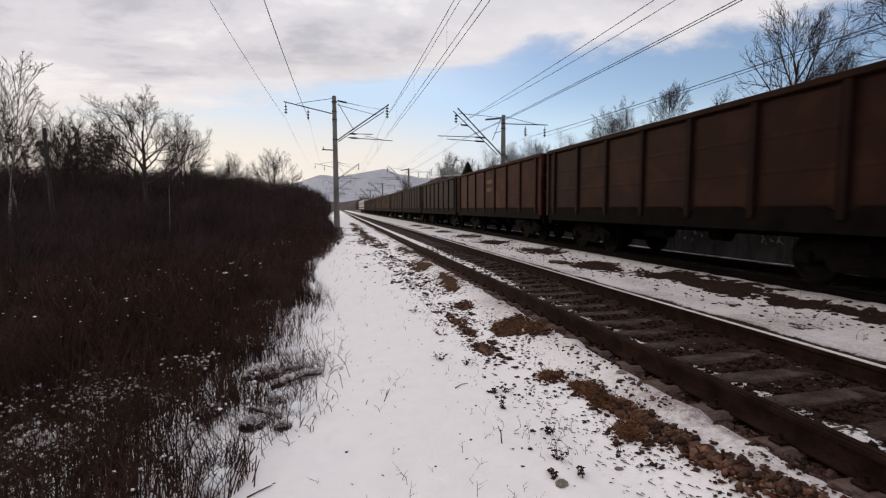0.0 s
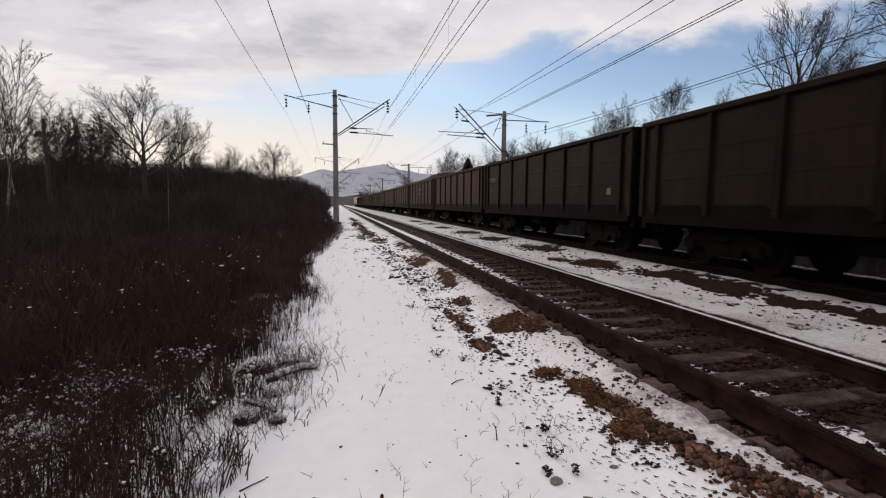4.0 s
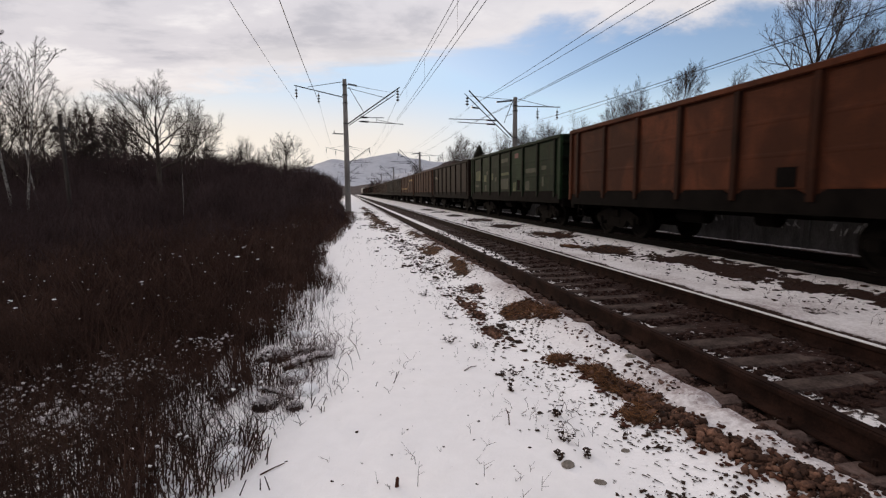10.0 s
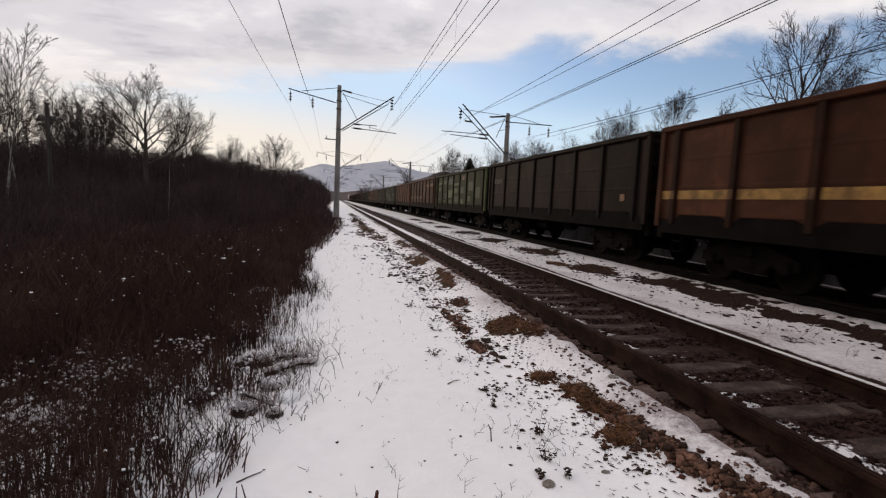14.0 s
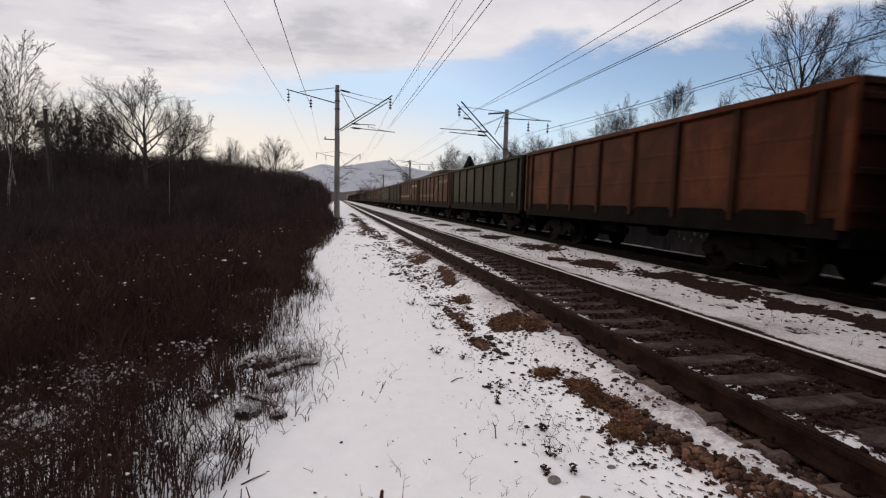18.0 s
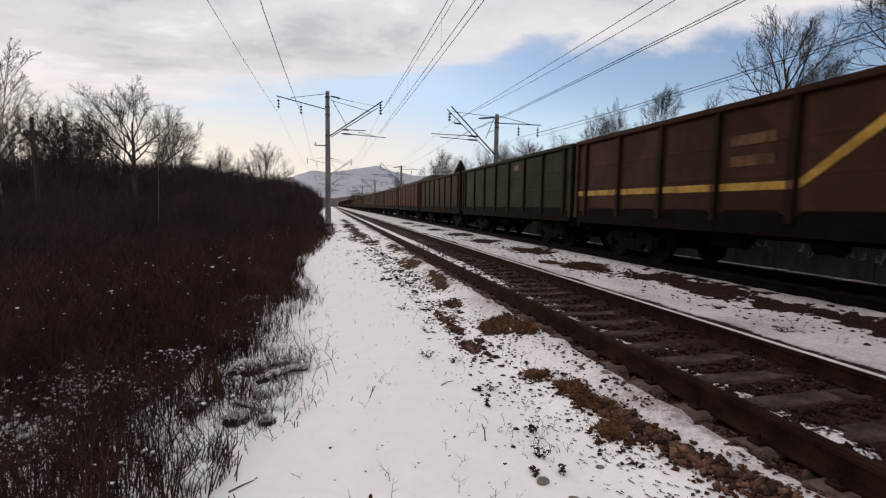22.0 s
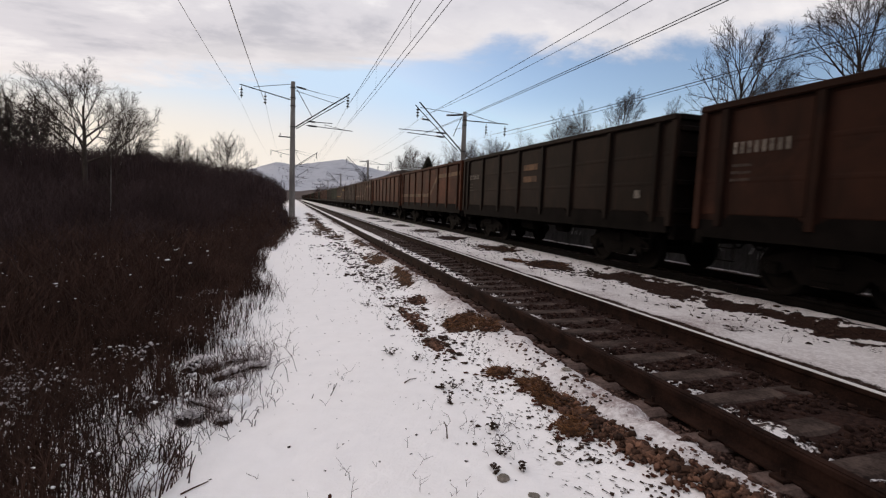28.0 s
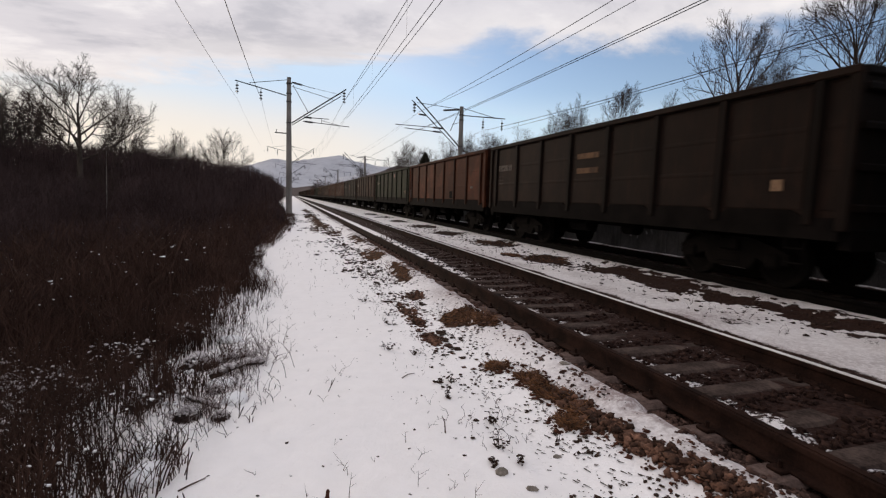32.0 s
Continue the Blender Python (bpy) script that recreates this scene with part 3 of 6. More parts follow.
def track(middle, top, name, label, long_y, sleepers, shine, begin):
    bed = new(name)
    tagged(bed, label, "railway track", kind="structure")
    for side in (-1, 1):
        x = middle + side * GAUGE / 2
        # far rails take the near-black steel: the train's shade painted in
        part("rail", extruded(bmesh.new(), rail_outline(x, top), "y", begin, long_y), RUST if shine else NEAR_BLACK, bed, "rusty steel rail" if shine else "steel rail, darkened for the train's shade")
        # only the near track's right rail gets the painted sheen
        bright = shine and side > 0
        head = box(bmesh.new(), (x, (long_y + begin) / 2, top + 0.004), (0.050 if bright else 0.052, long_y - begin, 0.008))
        part("rail_head", head, RAIL_SHEEN if bright else RUST if shine else NEAR_BLACK, bed, "running surface with its sheen painted pale" if bright else "dull running surface")
    bm = bmesh.new()
    box(bm, (0, 0, -0.09), (2.7, 0.26, 0.18), 0.035)
    for v in bm.verts:
        if v.co.z > -0.05 and 0.0 <= abs(v.co.x) < 0.5:
            v.co.z -= 0.03
    tie = finish(bm, "sleeper")
    tie.materials.append(SLEEPER)
    clip = bmesh.new()
    for s in (-1, 1):
        box(clip, (s * 0.115, 0, 0.012), (0.07, 0.10, 0.024), 0.006)
        rod(clip, ((s * 0.10, -0.0, 0.02), (s * 0.10, 0.0, 0.065)), 0.014, 6)
    clip = finish(clip, "rail_fastening")
    clip.materials.append(RUST)
    for k in range(-24, sleepers):
        y = 0.35 + k * 0.543
        s = part("sleeper", tie, None, bed, at=pose(middle, y + random.uniform(-0.02, 0.02), top - 0.175 + random.uniform(-0.008, 0.008), 0, 0, random.uniform(-0.6, 0.6)))
        if y < 26 and name == "track_near":
            for side in (-1, 1):
                part("rail_fastening", clip, None, s, at=pose(side * GAUGE / 2, 0, 0.0))
    return bed


track(NEAR, RAIL, "track_near", "empty near track on sooty concrete sleepers in ballast", 900, 200, True, -40)
track(FAR, RAIL_FAR, "track_far", "far track under the passing train", 900, 90, False, -470)

# ---- the train ----
POSTS = tuple(1.743 * (k - 3.5) for k in range(8))
LONG, WIDE, SILL, TOP = 6.67, 1.555, 1.10, 3.48


def wheelset_mesh():
    bm = bmesh.new()
    turn = Matrix.Rotation(radians(90), 4, "Y")
    rod(bm, ((-1.02, 0, 0), (1.02, 0, 0)), 0.085, 10)
    for s in (-1, 1):
        x = s * GAUGE / 2
        wheel = ((0.12, -0.09), (0.16, -0.06), (0.36, -0.03), (0.40, -0.065), (0.475, -0.065), (0.478, 0.03), (0.505, 0.045), (0.505, 0.068), (0.40, 0.068), (0.36, 0.0), (0.16, 0.05), (0.12, 0.09))
        flip = Matrix.Scale(-1, 4, (0, 0, 1)) if s > 0 else Matrix.Identity(4)
        lathe(bm, wheel, Matrix.Translation((x, 0, 0)) @ turn @ flip, 24)
    bmesh.ops.recalc_face_normals(bm, faces=bm.faces)
    me = finish(bm, "wheelset")
    me.materials.append(NEAR_BLACK)
    return me


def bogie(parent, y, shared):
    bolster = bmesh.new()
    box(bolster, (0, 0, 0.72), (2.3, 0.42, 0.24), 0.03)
    b = part("bogie", shared.setdefault("bogie", finish(bolster, "bogie") if "bogie" not in shared else None), NEAR_BLACK, parent, "near-black cast-steel bogie", at=pose(0, y, 0))
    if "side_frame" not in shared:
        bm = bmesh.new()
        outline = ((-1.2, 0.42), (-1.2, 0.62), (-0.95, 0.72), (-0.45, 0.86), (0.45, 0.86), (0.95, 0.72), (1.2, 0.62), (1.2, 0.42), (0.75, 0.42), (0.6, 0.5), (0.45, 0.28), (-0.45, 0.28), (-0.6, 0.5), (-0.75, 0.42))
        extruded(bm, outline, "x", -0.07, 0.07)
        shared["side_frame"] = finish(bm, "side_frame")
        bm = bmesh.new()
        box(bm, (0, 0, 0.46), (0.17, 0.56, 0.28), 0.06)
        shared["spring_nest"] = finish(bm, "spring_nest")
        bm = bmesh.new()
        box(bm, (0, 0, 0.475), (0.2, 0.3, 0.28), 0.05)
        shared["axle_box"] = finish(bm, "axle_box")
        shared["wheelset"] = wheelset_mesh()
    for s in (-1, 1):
        part("side_frame", shared["side_frame"], NEAR_BLACK, b, at=pose(s * 1.02, 0, 0))
        part("spring_nest", shared["spring_nest"], NEAR_BLACK, b, at=pose(s * 1.02, 0, 0))
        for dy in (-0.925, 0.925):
            part("axle_box", shared["axle_box"], NEAR_BLACK, b, at=pose(s * 1.04, dy, 0))
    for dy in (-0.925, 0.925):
        part("wheelset", shared["wheelset"], NEAR_BLACK, b, at=pose(0, dy, 0.475))
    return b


def coupler(parent, s):
    bm = bmesh.new()
    box(bm, (0, s * 6.72, 0.98), (0.22, 0.4, 0.22), 0.03)
    box(bm, (0.05, s * 6.87, 0.98), (0.42, 0.18, 0.34), 0.05)
    part("coupler", bm, NEAR_BLACK, parent)
    bm = rod(bmesh.new(), [(0.35, s * (6.5 + 0.46 * k / 5), 0.95 - 0.3 * math.sin(math.pi * k / 5)) for k in range(6)], 0.022, 6)
    part("brake_hose", bm, NEAR_BLACK, parent)


def gondola():
    """A steel open wagon, seven panels a side, on two bogies; the wagon's middle stands over its own zero on the rail."""
    w = new("gondola_wagon")
    shared = {}
    for s in (-1, 1):
        # side: a sheet with shallow pressings between the posts
        bm = bmesh.new()
        marks = (-LONG, *POSTS, LONG)
        box(bm, (s * (WIDE - 0.05), 0, (SILL + TOP) / 2), (0.02, 2 * LONG, TOP - SILL - 0.02))
        wall = part("side_wall", bm, PAINT, w)
        # each panel is pressed with two shallow ribs along it
        low, high, face = SILL + 0.30, TOP - 0.17, s * (WIDE - 0.028)
        third = (high - low) / 3
        steps = [(low, 0.0), (low + 0.02, 1.0)]
        for k in (1, 2):
            steps += [(low + k * third - 0.05, 1.0), (low + k * third - 0.02, 2.0), (low + k * third + 0.02, 2.0), (low + k * third + 0.05, 1.0)]
        steps += [(high - 0.02, 1.0), (high, 0.0)]
        for a, b in zip(marks, marks[1:]):
            outline = [(face + s * 0.006 * (u - 1), z) for z, u in steps] + [(face - s * 0.02, high), (face - s * 0.02, low)]
            part("panel", extruded(bmesh.new(), outline, "y", a + 0.13, b - 0.13), PAINT, wall)
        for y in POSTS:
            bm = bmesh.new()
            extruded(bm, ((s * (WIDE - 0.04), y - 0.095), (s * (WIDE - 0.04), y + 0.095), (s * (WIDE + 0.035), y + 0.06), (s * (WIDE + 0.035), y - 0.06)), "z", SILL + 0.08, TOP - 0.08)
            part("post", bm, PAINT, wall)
        for y in (-LONG + 0.06, LONG - 0.06):
            part("corner_post", box(bmesh.new(), (s * (WIDE - 0.02), y, (SILL + TOP) / 2), (0.11, 0.16, TOP - SILL), 0.015), PAINT, wall)
        part("top_rail", box(bmesh.new(), (s * (WIDE - 0.01), 0, TOP - 0.045), (0.14, 2 * LONG + 0.02, 0.13), 0.02), PAINT, wall)
        # the lower rail, near-black to darken the wall's foot, rises in a low bow under every bay
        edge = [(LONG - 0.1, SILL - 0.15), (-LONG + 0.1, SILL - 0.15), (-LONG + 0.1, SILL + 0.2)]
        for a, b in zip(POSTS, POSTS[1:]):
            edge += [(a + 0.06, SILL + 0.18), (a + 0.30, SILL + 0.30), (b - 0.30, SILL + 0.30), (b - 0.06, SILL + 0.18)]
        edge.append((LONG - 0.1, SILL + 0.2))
        part("bottom_rail", extruded(bmesh.new(), edge, "x", s * (WIDE - 0.10), s * (WIDE - 0.006)), NEAR_BLACK, wall)
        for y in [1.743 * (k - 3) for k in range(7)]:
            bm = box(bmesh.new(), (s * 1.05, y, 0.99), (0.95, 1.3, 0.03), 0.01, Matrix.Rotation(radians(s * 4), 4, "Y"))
            part("floor_hatch", bm, NEAR_BLACK, w)
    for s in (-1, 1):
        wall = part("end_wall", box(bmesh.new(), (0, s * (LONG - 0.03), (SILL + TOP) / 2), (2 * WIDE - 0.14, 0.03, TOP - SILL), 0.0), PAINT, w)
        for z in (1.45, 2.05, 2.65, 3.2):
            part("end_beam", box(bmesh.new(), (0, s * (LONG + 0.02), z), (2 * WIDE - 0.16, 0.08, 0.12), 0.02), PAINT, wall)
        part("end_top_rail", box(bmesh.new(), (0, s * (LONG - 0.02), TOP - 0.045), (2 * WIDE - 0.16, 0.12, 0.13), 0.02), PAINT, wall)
        part("head_stock", box(bmesh.new(), (0, s * (LONG - 0.05), 0.98), (2 * WIDE - 0.2, 0.2, 0.34), 0.02), NEAR_BLACK, w)
        coupler(w, s)
        bogie(w, s * 4.32, shared)
        # ladder at one corner of each end
        bm = bmesh.new()
        x = -s * (WIDE - 0.12)
        for dx in (0, 0.38 * s):
            rod(bm, ((x + dx, s * (LONG + 0.09), 0.75), (x + dx, s * (LONG + 0.09), 3.3)), 0.014, 5)
        for k in range(7):
            rod(bm, ((x, s * (LONG + 0.09), 0.85 + 0.36 * k), (x + 0.38 * s, s * (LONG + 0.09), 0.85 + 0.36 * k)), 0.012, 5)
        part("ladder", bm, NEAR_BLACK, w)
        bm = bmesh.new()
        for dy in (-0.16, 0.16):
            rod(bm, ((-WIDE + 0.06, s * 5.9 + dy, SILL), (-WIDE + 0.06, s * 5.9 + dy, 0.52)), 0.013, 5)
        for z in (0.54, 0.78):
            box(bm, (-WIDE + 0.06, s * 5.9, z), (0.07, 0.34, 0.02))
        part("foot_step", bm, NEAR_BLACK, w)
    part("floor", box(bmesh.new(), (0, 0, 1.2), (2 * WIDE - 0.16, 2 * LONG - 0.1, 0.05)), NEAR_BLACK, w)
    part("centre_sill", box(bmesh.new(), (0, 0, 0.98), (0.42, 2 * LONG - 0.4, 0.4), 0.02), NEAR_BLACK, w)
    for y in (-2.68, 0.0, 2.68):
        part("cross_bearer", box(bmesh.new(), (0, y, 1.03), (2 * WIDE - 0.3, 0.18, 0.26), 0.02), NEAR_BLACK, w)
    bm = lathe(bmesh.new(), ((0.05, -0.5), (0.2, -0.46), (0.2, 0.46), (0.05, 0.5)), Matrix.Translation((-0.75, 1.2, 0.78)) @ Matrix.Rotation(radians(90), 4, "X"), 12)
    part("air_tank", bm, NEAR_BLACK, w)
    bm = lathe(bmesh.new(), ((0.06, -0.28), (0.18, -0.25), (0.18, 0.2), (0.05, 0.24)), Matrix.Translation((-0.7, -1.0, 0.8)) @ Matrix.Rotation(radians(90), 4, "X"), 12)
    part("brake_cylinder", bm, NEAR_BLACK, w)
    # coal, heaped a little under the rim
    n, m = 30, 9
    gy, gx = np.meshgrid(np.linspace(-LONG + 0.1, LONG - 0.1, n), np.linspace(-WIDE + 0.08, WIDE - 0.08, m), indexing="ij")
    z = 2.95 + 0.25 * (1 - (gx / WIDE) ** 2) + 0.10 * (value_noise(gx, gy, 0.6, 31) - 0.5)
    i = np.arange(n * m).reshape(n, m)
    quads = np.stack([i[:-1, :-1], i[:-1, 1:], i[1:, 1:], i[1:, :-1]], -1).reshape(-1, 4)
    part("coal_load", quads_mesh("coal_load", np.stack([gx, gy, z], -1).reshape(-1, 3), quads, COAL, True), None, w)
    return w


PANELS = [(a + 0.13, b - 0.13) for a, b in zip(POSTS, POSTS[1:])]
END_BAYS = ((-LONG + 0.14, POSTS[0] - 0.13), (POSTS[-1] + 0.13, LONG - 0.14))


def painted(name, quads, mat, w, label):
    """Thin painted shapes on the near side: each a list of (y, z) corners, laid on a panel; each is a part of its own."""
    x = -(WIDE - 0.028) - 0.0105
    for q in quads:
        part(name, extruded(bmesh.new(), q, "x", x, x + 0.004), mat, w, label)


def stripe(w, mat=None, low=1.76, high=2.80, width=0.20):
    """A stripe low on the far half that climbs over one panel to run high on the near half."""
    quads = []
    for k, (a, b) in enumerate(PANELS):
        if k >= 3:
            quads.append(((a, low), (b, low), (b, low + width), (a, low + width)))
        elif k == 2:
            quads.append(((b, low), (b, low + width * 1.1), (a, high + width), (a, high - 0.06)))
        else:
            quads.append(((a, high), (b, high), (b, high + width), (a, high + width)))
    (a, b), (c, d) = END_BAYS
    quads += [((a, high), (b, high), (b, high + width), (a, high + width)), ((c, low), (d, low), (d, low + width), (c, low + width))]
    painted("painted_stripe", quads, mat or STRIPE, w, "faded yellow painted stripe")
    # it runs on over the posts in a duller tone
    for k, y in enumerate(POSTS):
        if k != 2:
            z = high if k < 3 else low
            q = ((y - 0.058, z), (y + 0.058, z), (y + 0.058, z + width), (y - 0.058, z + width))
            part("painted_stripe", extruded(bmesh.new(), q, "x", -WIDE - 0.038, -WIDE - 0.034), TAN, w, "duller stripe on a post")


def bars(w, panel, z, rows, width, mat, name="number_bar", seed=0):
    """Faded lettering that cannot be read, as plain bars."""
    rng = random.Random(seed)
    a, b = PANELS[panel]
    quads = []
    for k in range(rows):
        n = 8 if rows == 1 else rng.randint(4, 7)
        step = min(width, b - a - 0.1) / n
        h = 0.21 if rows == 1 else 0.05
        for i in range(n):
            y0 = b - 0.08 - i * step
            quads.append(((y0 - step * 0.4, z - 0.13 * k), (y0, z - 0.13 * k), (y0, z - 0.13 * k + h), (y0 - step * 0.4, z - 0.13 * k + h)))
    painted(name, quads, mat, w, "faded unreadable lettering")


def blot(w, panel, z, wide, tall, mat, name, label, off=0.0):
    a, b = PANELS[panel]
    y = (a + b) / 2 + off
    painted(name, [((y - wide / 2, z - tall / 2), (y + wide / 2, z - tall / 2), (y + wide / 2, z + tall / 2), (y - wide / 2, z + tall / 2))], mat, w, label)


# colours of the wagons, from the head of the train to its end
ORANGE, BROWN, RED_BROWN, UMBER, DULL = (0.086, 0.0275, 0.0135), (0.070, 0.027, 0.0145), (0.062, 0.021, 0.012), (0.036, 0.0145, 0.0092), (0.050, 0.0215, 0.0145)
JET = (0.0100, 0.0058, 0.0044)
BLACK, OLIVE, GREEN, DEEP, MOSS = (0.0155, 0.0090, 0.0066), (0.024, 0.025, 0.015), (0.028, 0.0375, 0.0138), (0.013, 0.030, 0.0142), (0.017, 0.026, 0.0125)
LOOKS = {
    10: (UMBER, ""), 9: (BROWN, ""), 8: (UMBER, ""), 7: (RED_BROWN, ""), 6: (BROWN, ""), 5: (UMBER, ""), 4: (BLACK, ""), 3: (BLACK, ""), 2: (RED_BROWN, "p"), 1: (UMBER, ""),
    0: (UMBER, "p"), -1: (UMBER, ""), -2: (JET, "nq"), -3: (BLACK, ""), -4: (BROWN, "y"), -5: (BROWN, "d"), -6: (BLACK, "n"), -7: (DEEP, "gr"), -8: (ORANGE, "d"),
    -9: (BROWN, "td"), -10: (GREEN, "gr"), -11: (BLACK, "nq"), -12: (BROWN, "yd"), -13: (BROWN, "t"), -14: (OLIVE, "q"), -15: (ORANGE, ""), -16: (ORANGE, "s"), -17: (BLACK, ""),
    -18: (MOSS, "r"), -19: (DULL, "yfp"), -20: (UMBER, ""), -21: (BROWN, "t"), -22: (ORANGE, ""), -23: (ORANGE, "t"), -24: (BLACK, "npq"), -25: (UMBER, "n"), -26: (MOSS, "nqr"),
    -27: (ORANGE, "de"), -28: (BLACK, "nbq"), -29: (BROWN, ""), -30: (UMBER, "")}
SAY = {ORANGE: "rusty orange-brown", BROWN: "faded brown", RED_BROWN: "dull red-brown", UMBER: "dark brown", DULL: "dull purple-brown", BLACK: "nearly black, sooty", JET: "black, soot-covered", OLIVE: "dull olive-grey", GREEN: "patchy weathered green", DEEP: "dark green", MOSS: "dull moss-green"}


def dress(w, m, colour, marks):
    rng = random.Random(100 + m)
    if "y" in marks:
        stripe(w, *((BRIGHT_STRIPE, 1.78, 2.84, 0.15) if "f" in marks else (STRIPE,)))
    if "t" in marks:
        stripe(w, TAN)
    if "n" in marks:
        bars(w, 6, 2.52, 1, 1.15, PALE, seed=m)
        bars(w, 6, 2.28, 3, 0.42, PALE_DULL, "stencil_bar", seed=m + 1)
    if "p" in marks:
        for z in (2.35, 2.75):
            blot(w, 3, z, 1.0, 0.2, TAN, "painted_panel", "faded painted panel")
    if "b" in marks:
        for z in (2.3, 2.7):
            blot(w, 3, z, 1.0, 0.15, TAN, "painted_panel", "faded painted panel")
    if "q" in marks:
        blot(w, 0, 1.80, 0.21, 0.19, PALE if m in (-24, -14) else PLATE, "paper_plate", "small pale square plate", -0.3)
    if "g" in marks:
        for k, off, z, wide, tall, mat in REPAIRS[m]:
            a, b = PANELS[k]
            y = (a + b) / 2 + off
            wide = min(wide, 2 * (b - a) / 2 - 2 * abs(off))
            q = [(y + sy * wide / 2 * rng.uniform(0.9, 1.05), z + sz * tall / 2 * rng.uniform(0.85, 1.1)) for sy, sz in ((-1, -1), (0.1, -1.06), (1, -1), (1.04, 0), (1, 1), (-0.2, 1.05), (-1, 1), (-1.03, 0.1))]
            painted("patched_paint", [q], mat, w, "welded and repainted repair patch")
    if "r" in marks:
        blot(w, 2, 3.06, 0.5, 0.22, RED, "painted_panel", "faded red painted patch")
    if "d" in marks:
        blot(w, 2, 1.62, 0.42, 0.36, NEAR_BLACK, "burnt_patch", "burnt dark square patch", -0.35)
        blot(w, 0, 1.95, 0.30, 0.10, PALE_DULL, "painted_panel", "dull pale smear", 0.2)
    if "e" in marks:
        (c, d) = END_BAYS[1]
        painted("primer_patch", [((c, 1.44), (d, 1.44), (d, 1.95), (c, 2.0))], PRIMER, w, "bare grey primer patch")
    if "s" in marks:
        blot(w, 1, 2.2, 0.12, 0.12, PALE, "paper_plate", "small pale mark")


PALE_DULL = surface("dirty_pale_lettering", (0.03, 0.024, 0.020), (0.12, 0.10, 0.085), 5, 22, 0.8, 0.0, 0.1, 0.002)
PRIMER = surface("grey_primer", (0.05, 0.045, 0.045), (0.11, 0.10, 0.10), 3, 18, 0.8, 0.0, 0.1, 0.002)
PALE_GREEN = surface("pale_weathered_green", (0.026, 0.034, 0.013), (0.080, 0.092, 0.040), 2.6, 20, 0.75, 0.0, 0.15, 0.004)
WORN_GREEN = surface("repainted_green", (0.013, 0.018, 0.009), (0.036, 0.043, 0.022), 1.6, 16, 0.7, 0.0, 0.15, 0.004)


# repairs on two old green wagons: panel, shift along it, height, width, depth, paint
REPAIRS = {
    -7: ((6, -0.1, 2.35, 1.0, 0.62, PALE_GREEN), (6, 0.1, 1.75, 0.8, 0.14, WORN_GREEN), (5, 0.1, 2.15, 0.45, 0.36, PALE_GREEN), (5, -0.3, 2.45, 0.3, 0.2, WORN_GREEN), (5, 0.0, 1.62, 0.34, 0.34, WORN_GREEN),
         (4, 0.4, 2.2, 0.26, 0.34, PALE_GREEN), (4, -0.2, 2.05, 0.3, 0.22, WORN_GREEN), (3, 0.0, 2.28, 1.25, 0.14, PALE_GREEN), (3, 0.05, 2.95, 1.1, 0.2, WORN_GREEN), (3, 0.0, 1.8, 1.2, 0.5, WORN_GREEN),
         (2, 0.25, 1.62, 0.42, 0.4, PALE_GREEN), (2, -0.3, 1.7, 0.4, 0.45, NEAR_BLACK), (1, 0.3, 1.65, 0.5, 0.4, WORN_GREEN), (1, -0.05, 2.3, 1.2, 0.2, WORN_GREEN), (0, 0.2, 2.35, 0.5, 0.16, WORN_GREEN), (0, 0.3, 1.8, 0.2, 0.4, WORN_GREEN)),
    -10: ((6, 0.0, 2.9, 1.2, 0.16, PALE_GREEN), (6, 0.1, 2.48, 0.8, 0.28, PALE_GREEN), (6, 0.2, 1.7, 0.6, 0.16, WORN_GREEN), (5, 0.0, 2.95, 1.1, 0.22, WORN_GREEN), (5, 0.28, 1.85, 0.62, 0.56, PALE_GREEN), (5, 0.28, 1.86, 0.46, 0.42, NEAR_BLACK),
          (5, -0.35, 1.95, 0.4, 0.36, WORN_GREEN), (4, 0.0, 2.95, 1.35, 0.4, WORN_GREEN), (4, -0.05, 2.12, 1.3, 0.6, PALE_GREEN), (4, -0.1, 1.55, 0.9, 0.25, WORN_GREEN), (3, 0.0, 2.72, 1.3, 0.16, PALE_GREEN), (3, 0.1, 2.3, 0.9, 0.3, PALE_GREEN),
          (3, 0.0, 1.72, 1.3, 0.4, WORN_GREEN), (2, 0.2, 2.3, 0.8, 0.4, WORN_GREEN), (2, 0.2, 1.6, 0.6, 0.3, PALE_GREEN), (1, -0.1, 2.5, 1.0, 0.5, WORN_GREEN), (1, 0.2, 1.75, 0.6, 0.3, PALE_GREEN), (0, 0.1, 2.1, 0.9, 0.6, WORN_GREEN))}


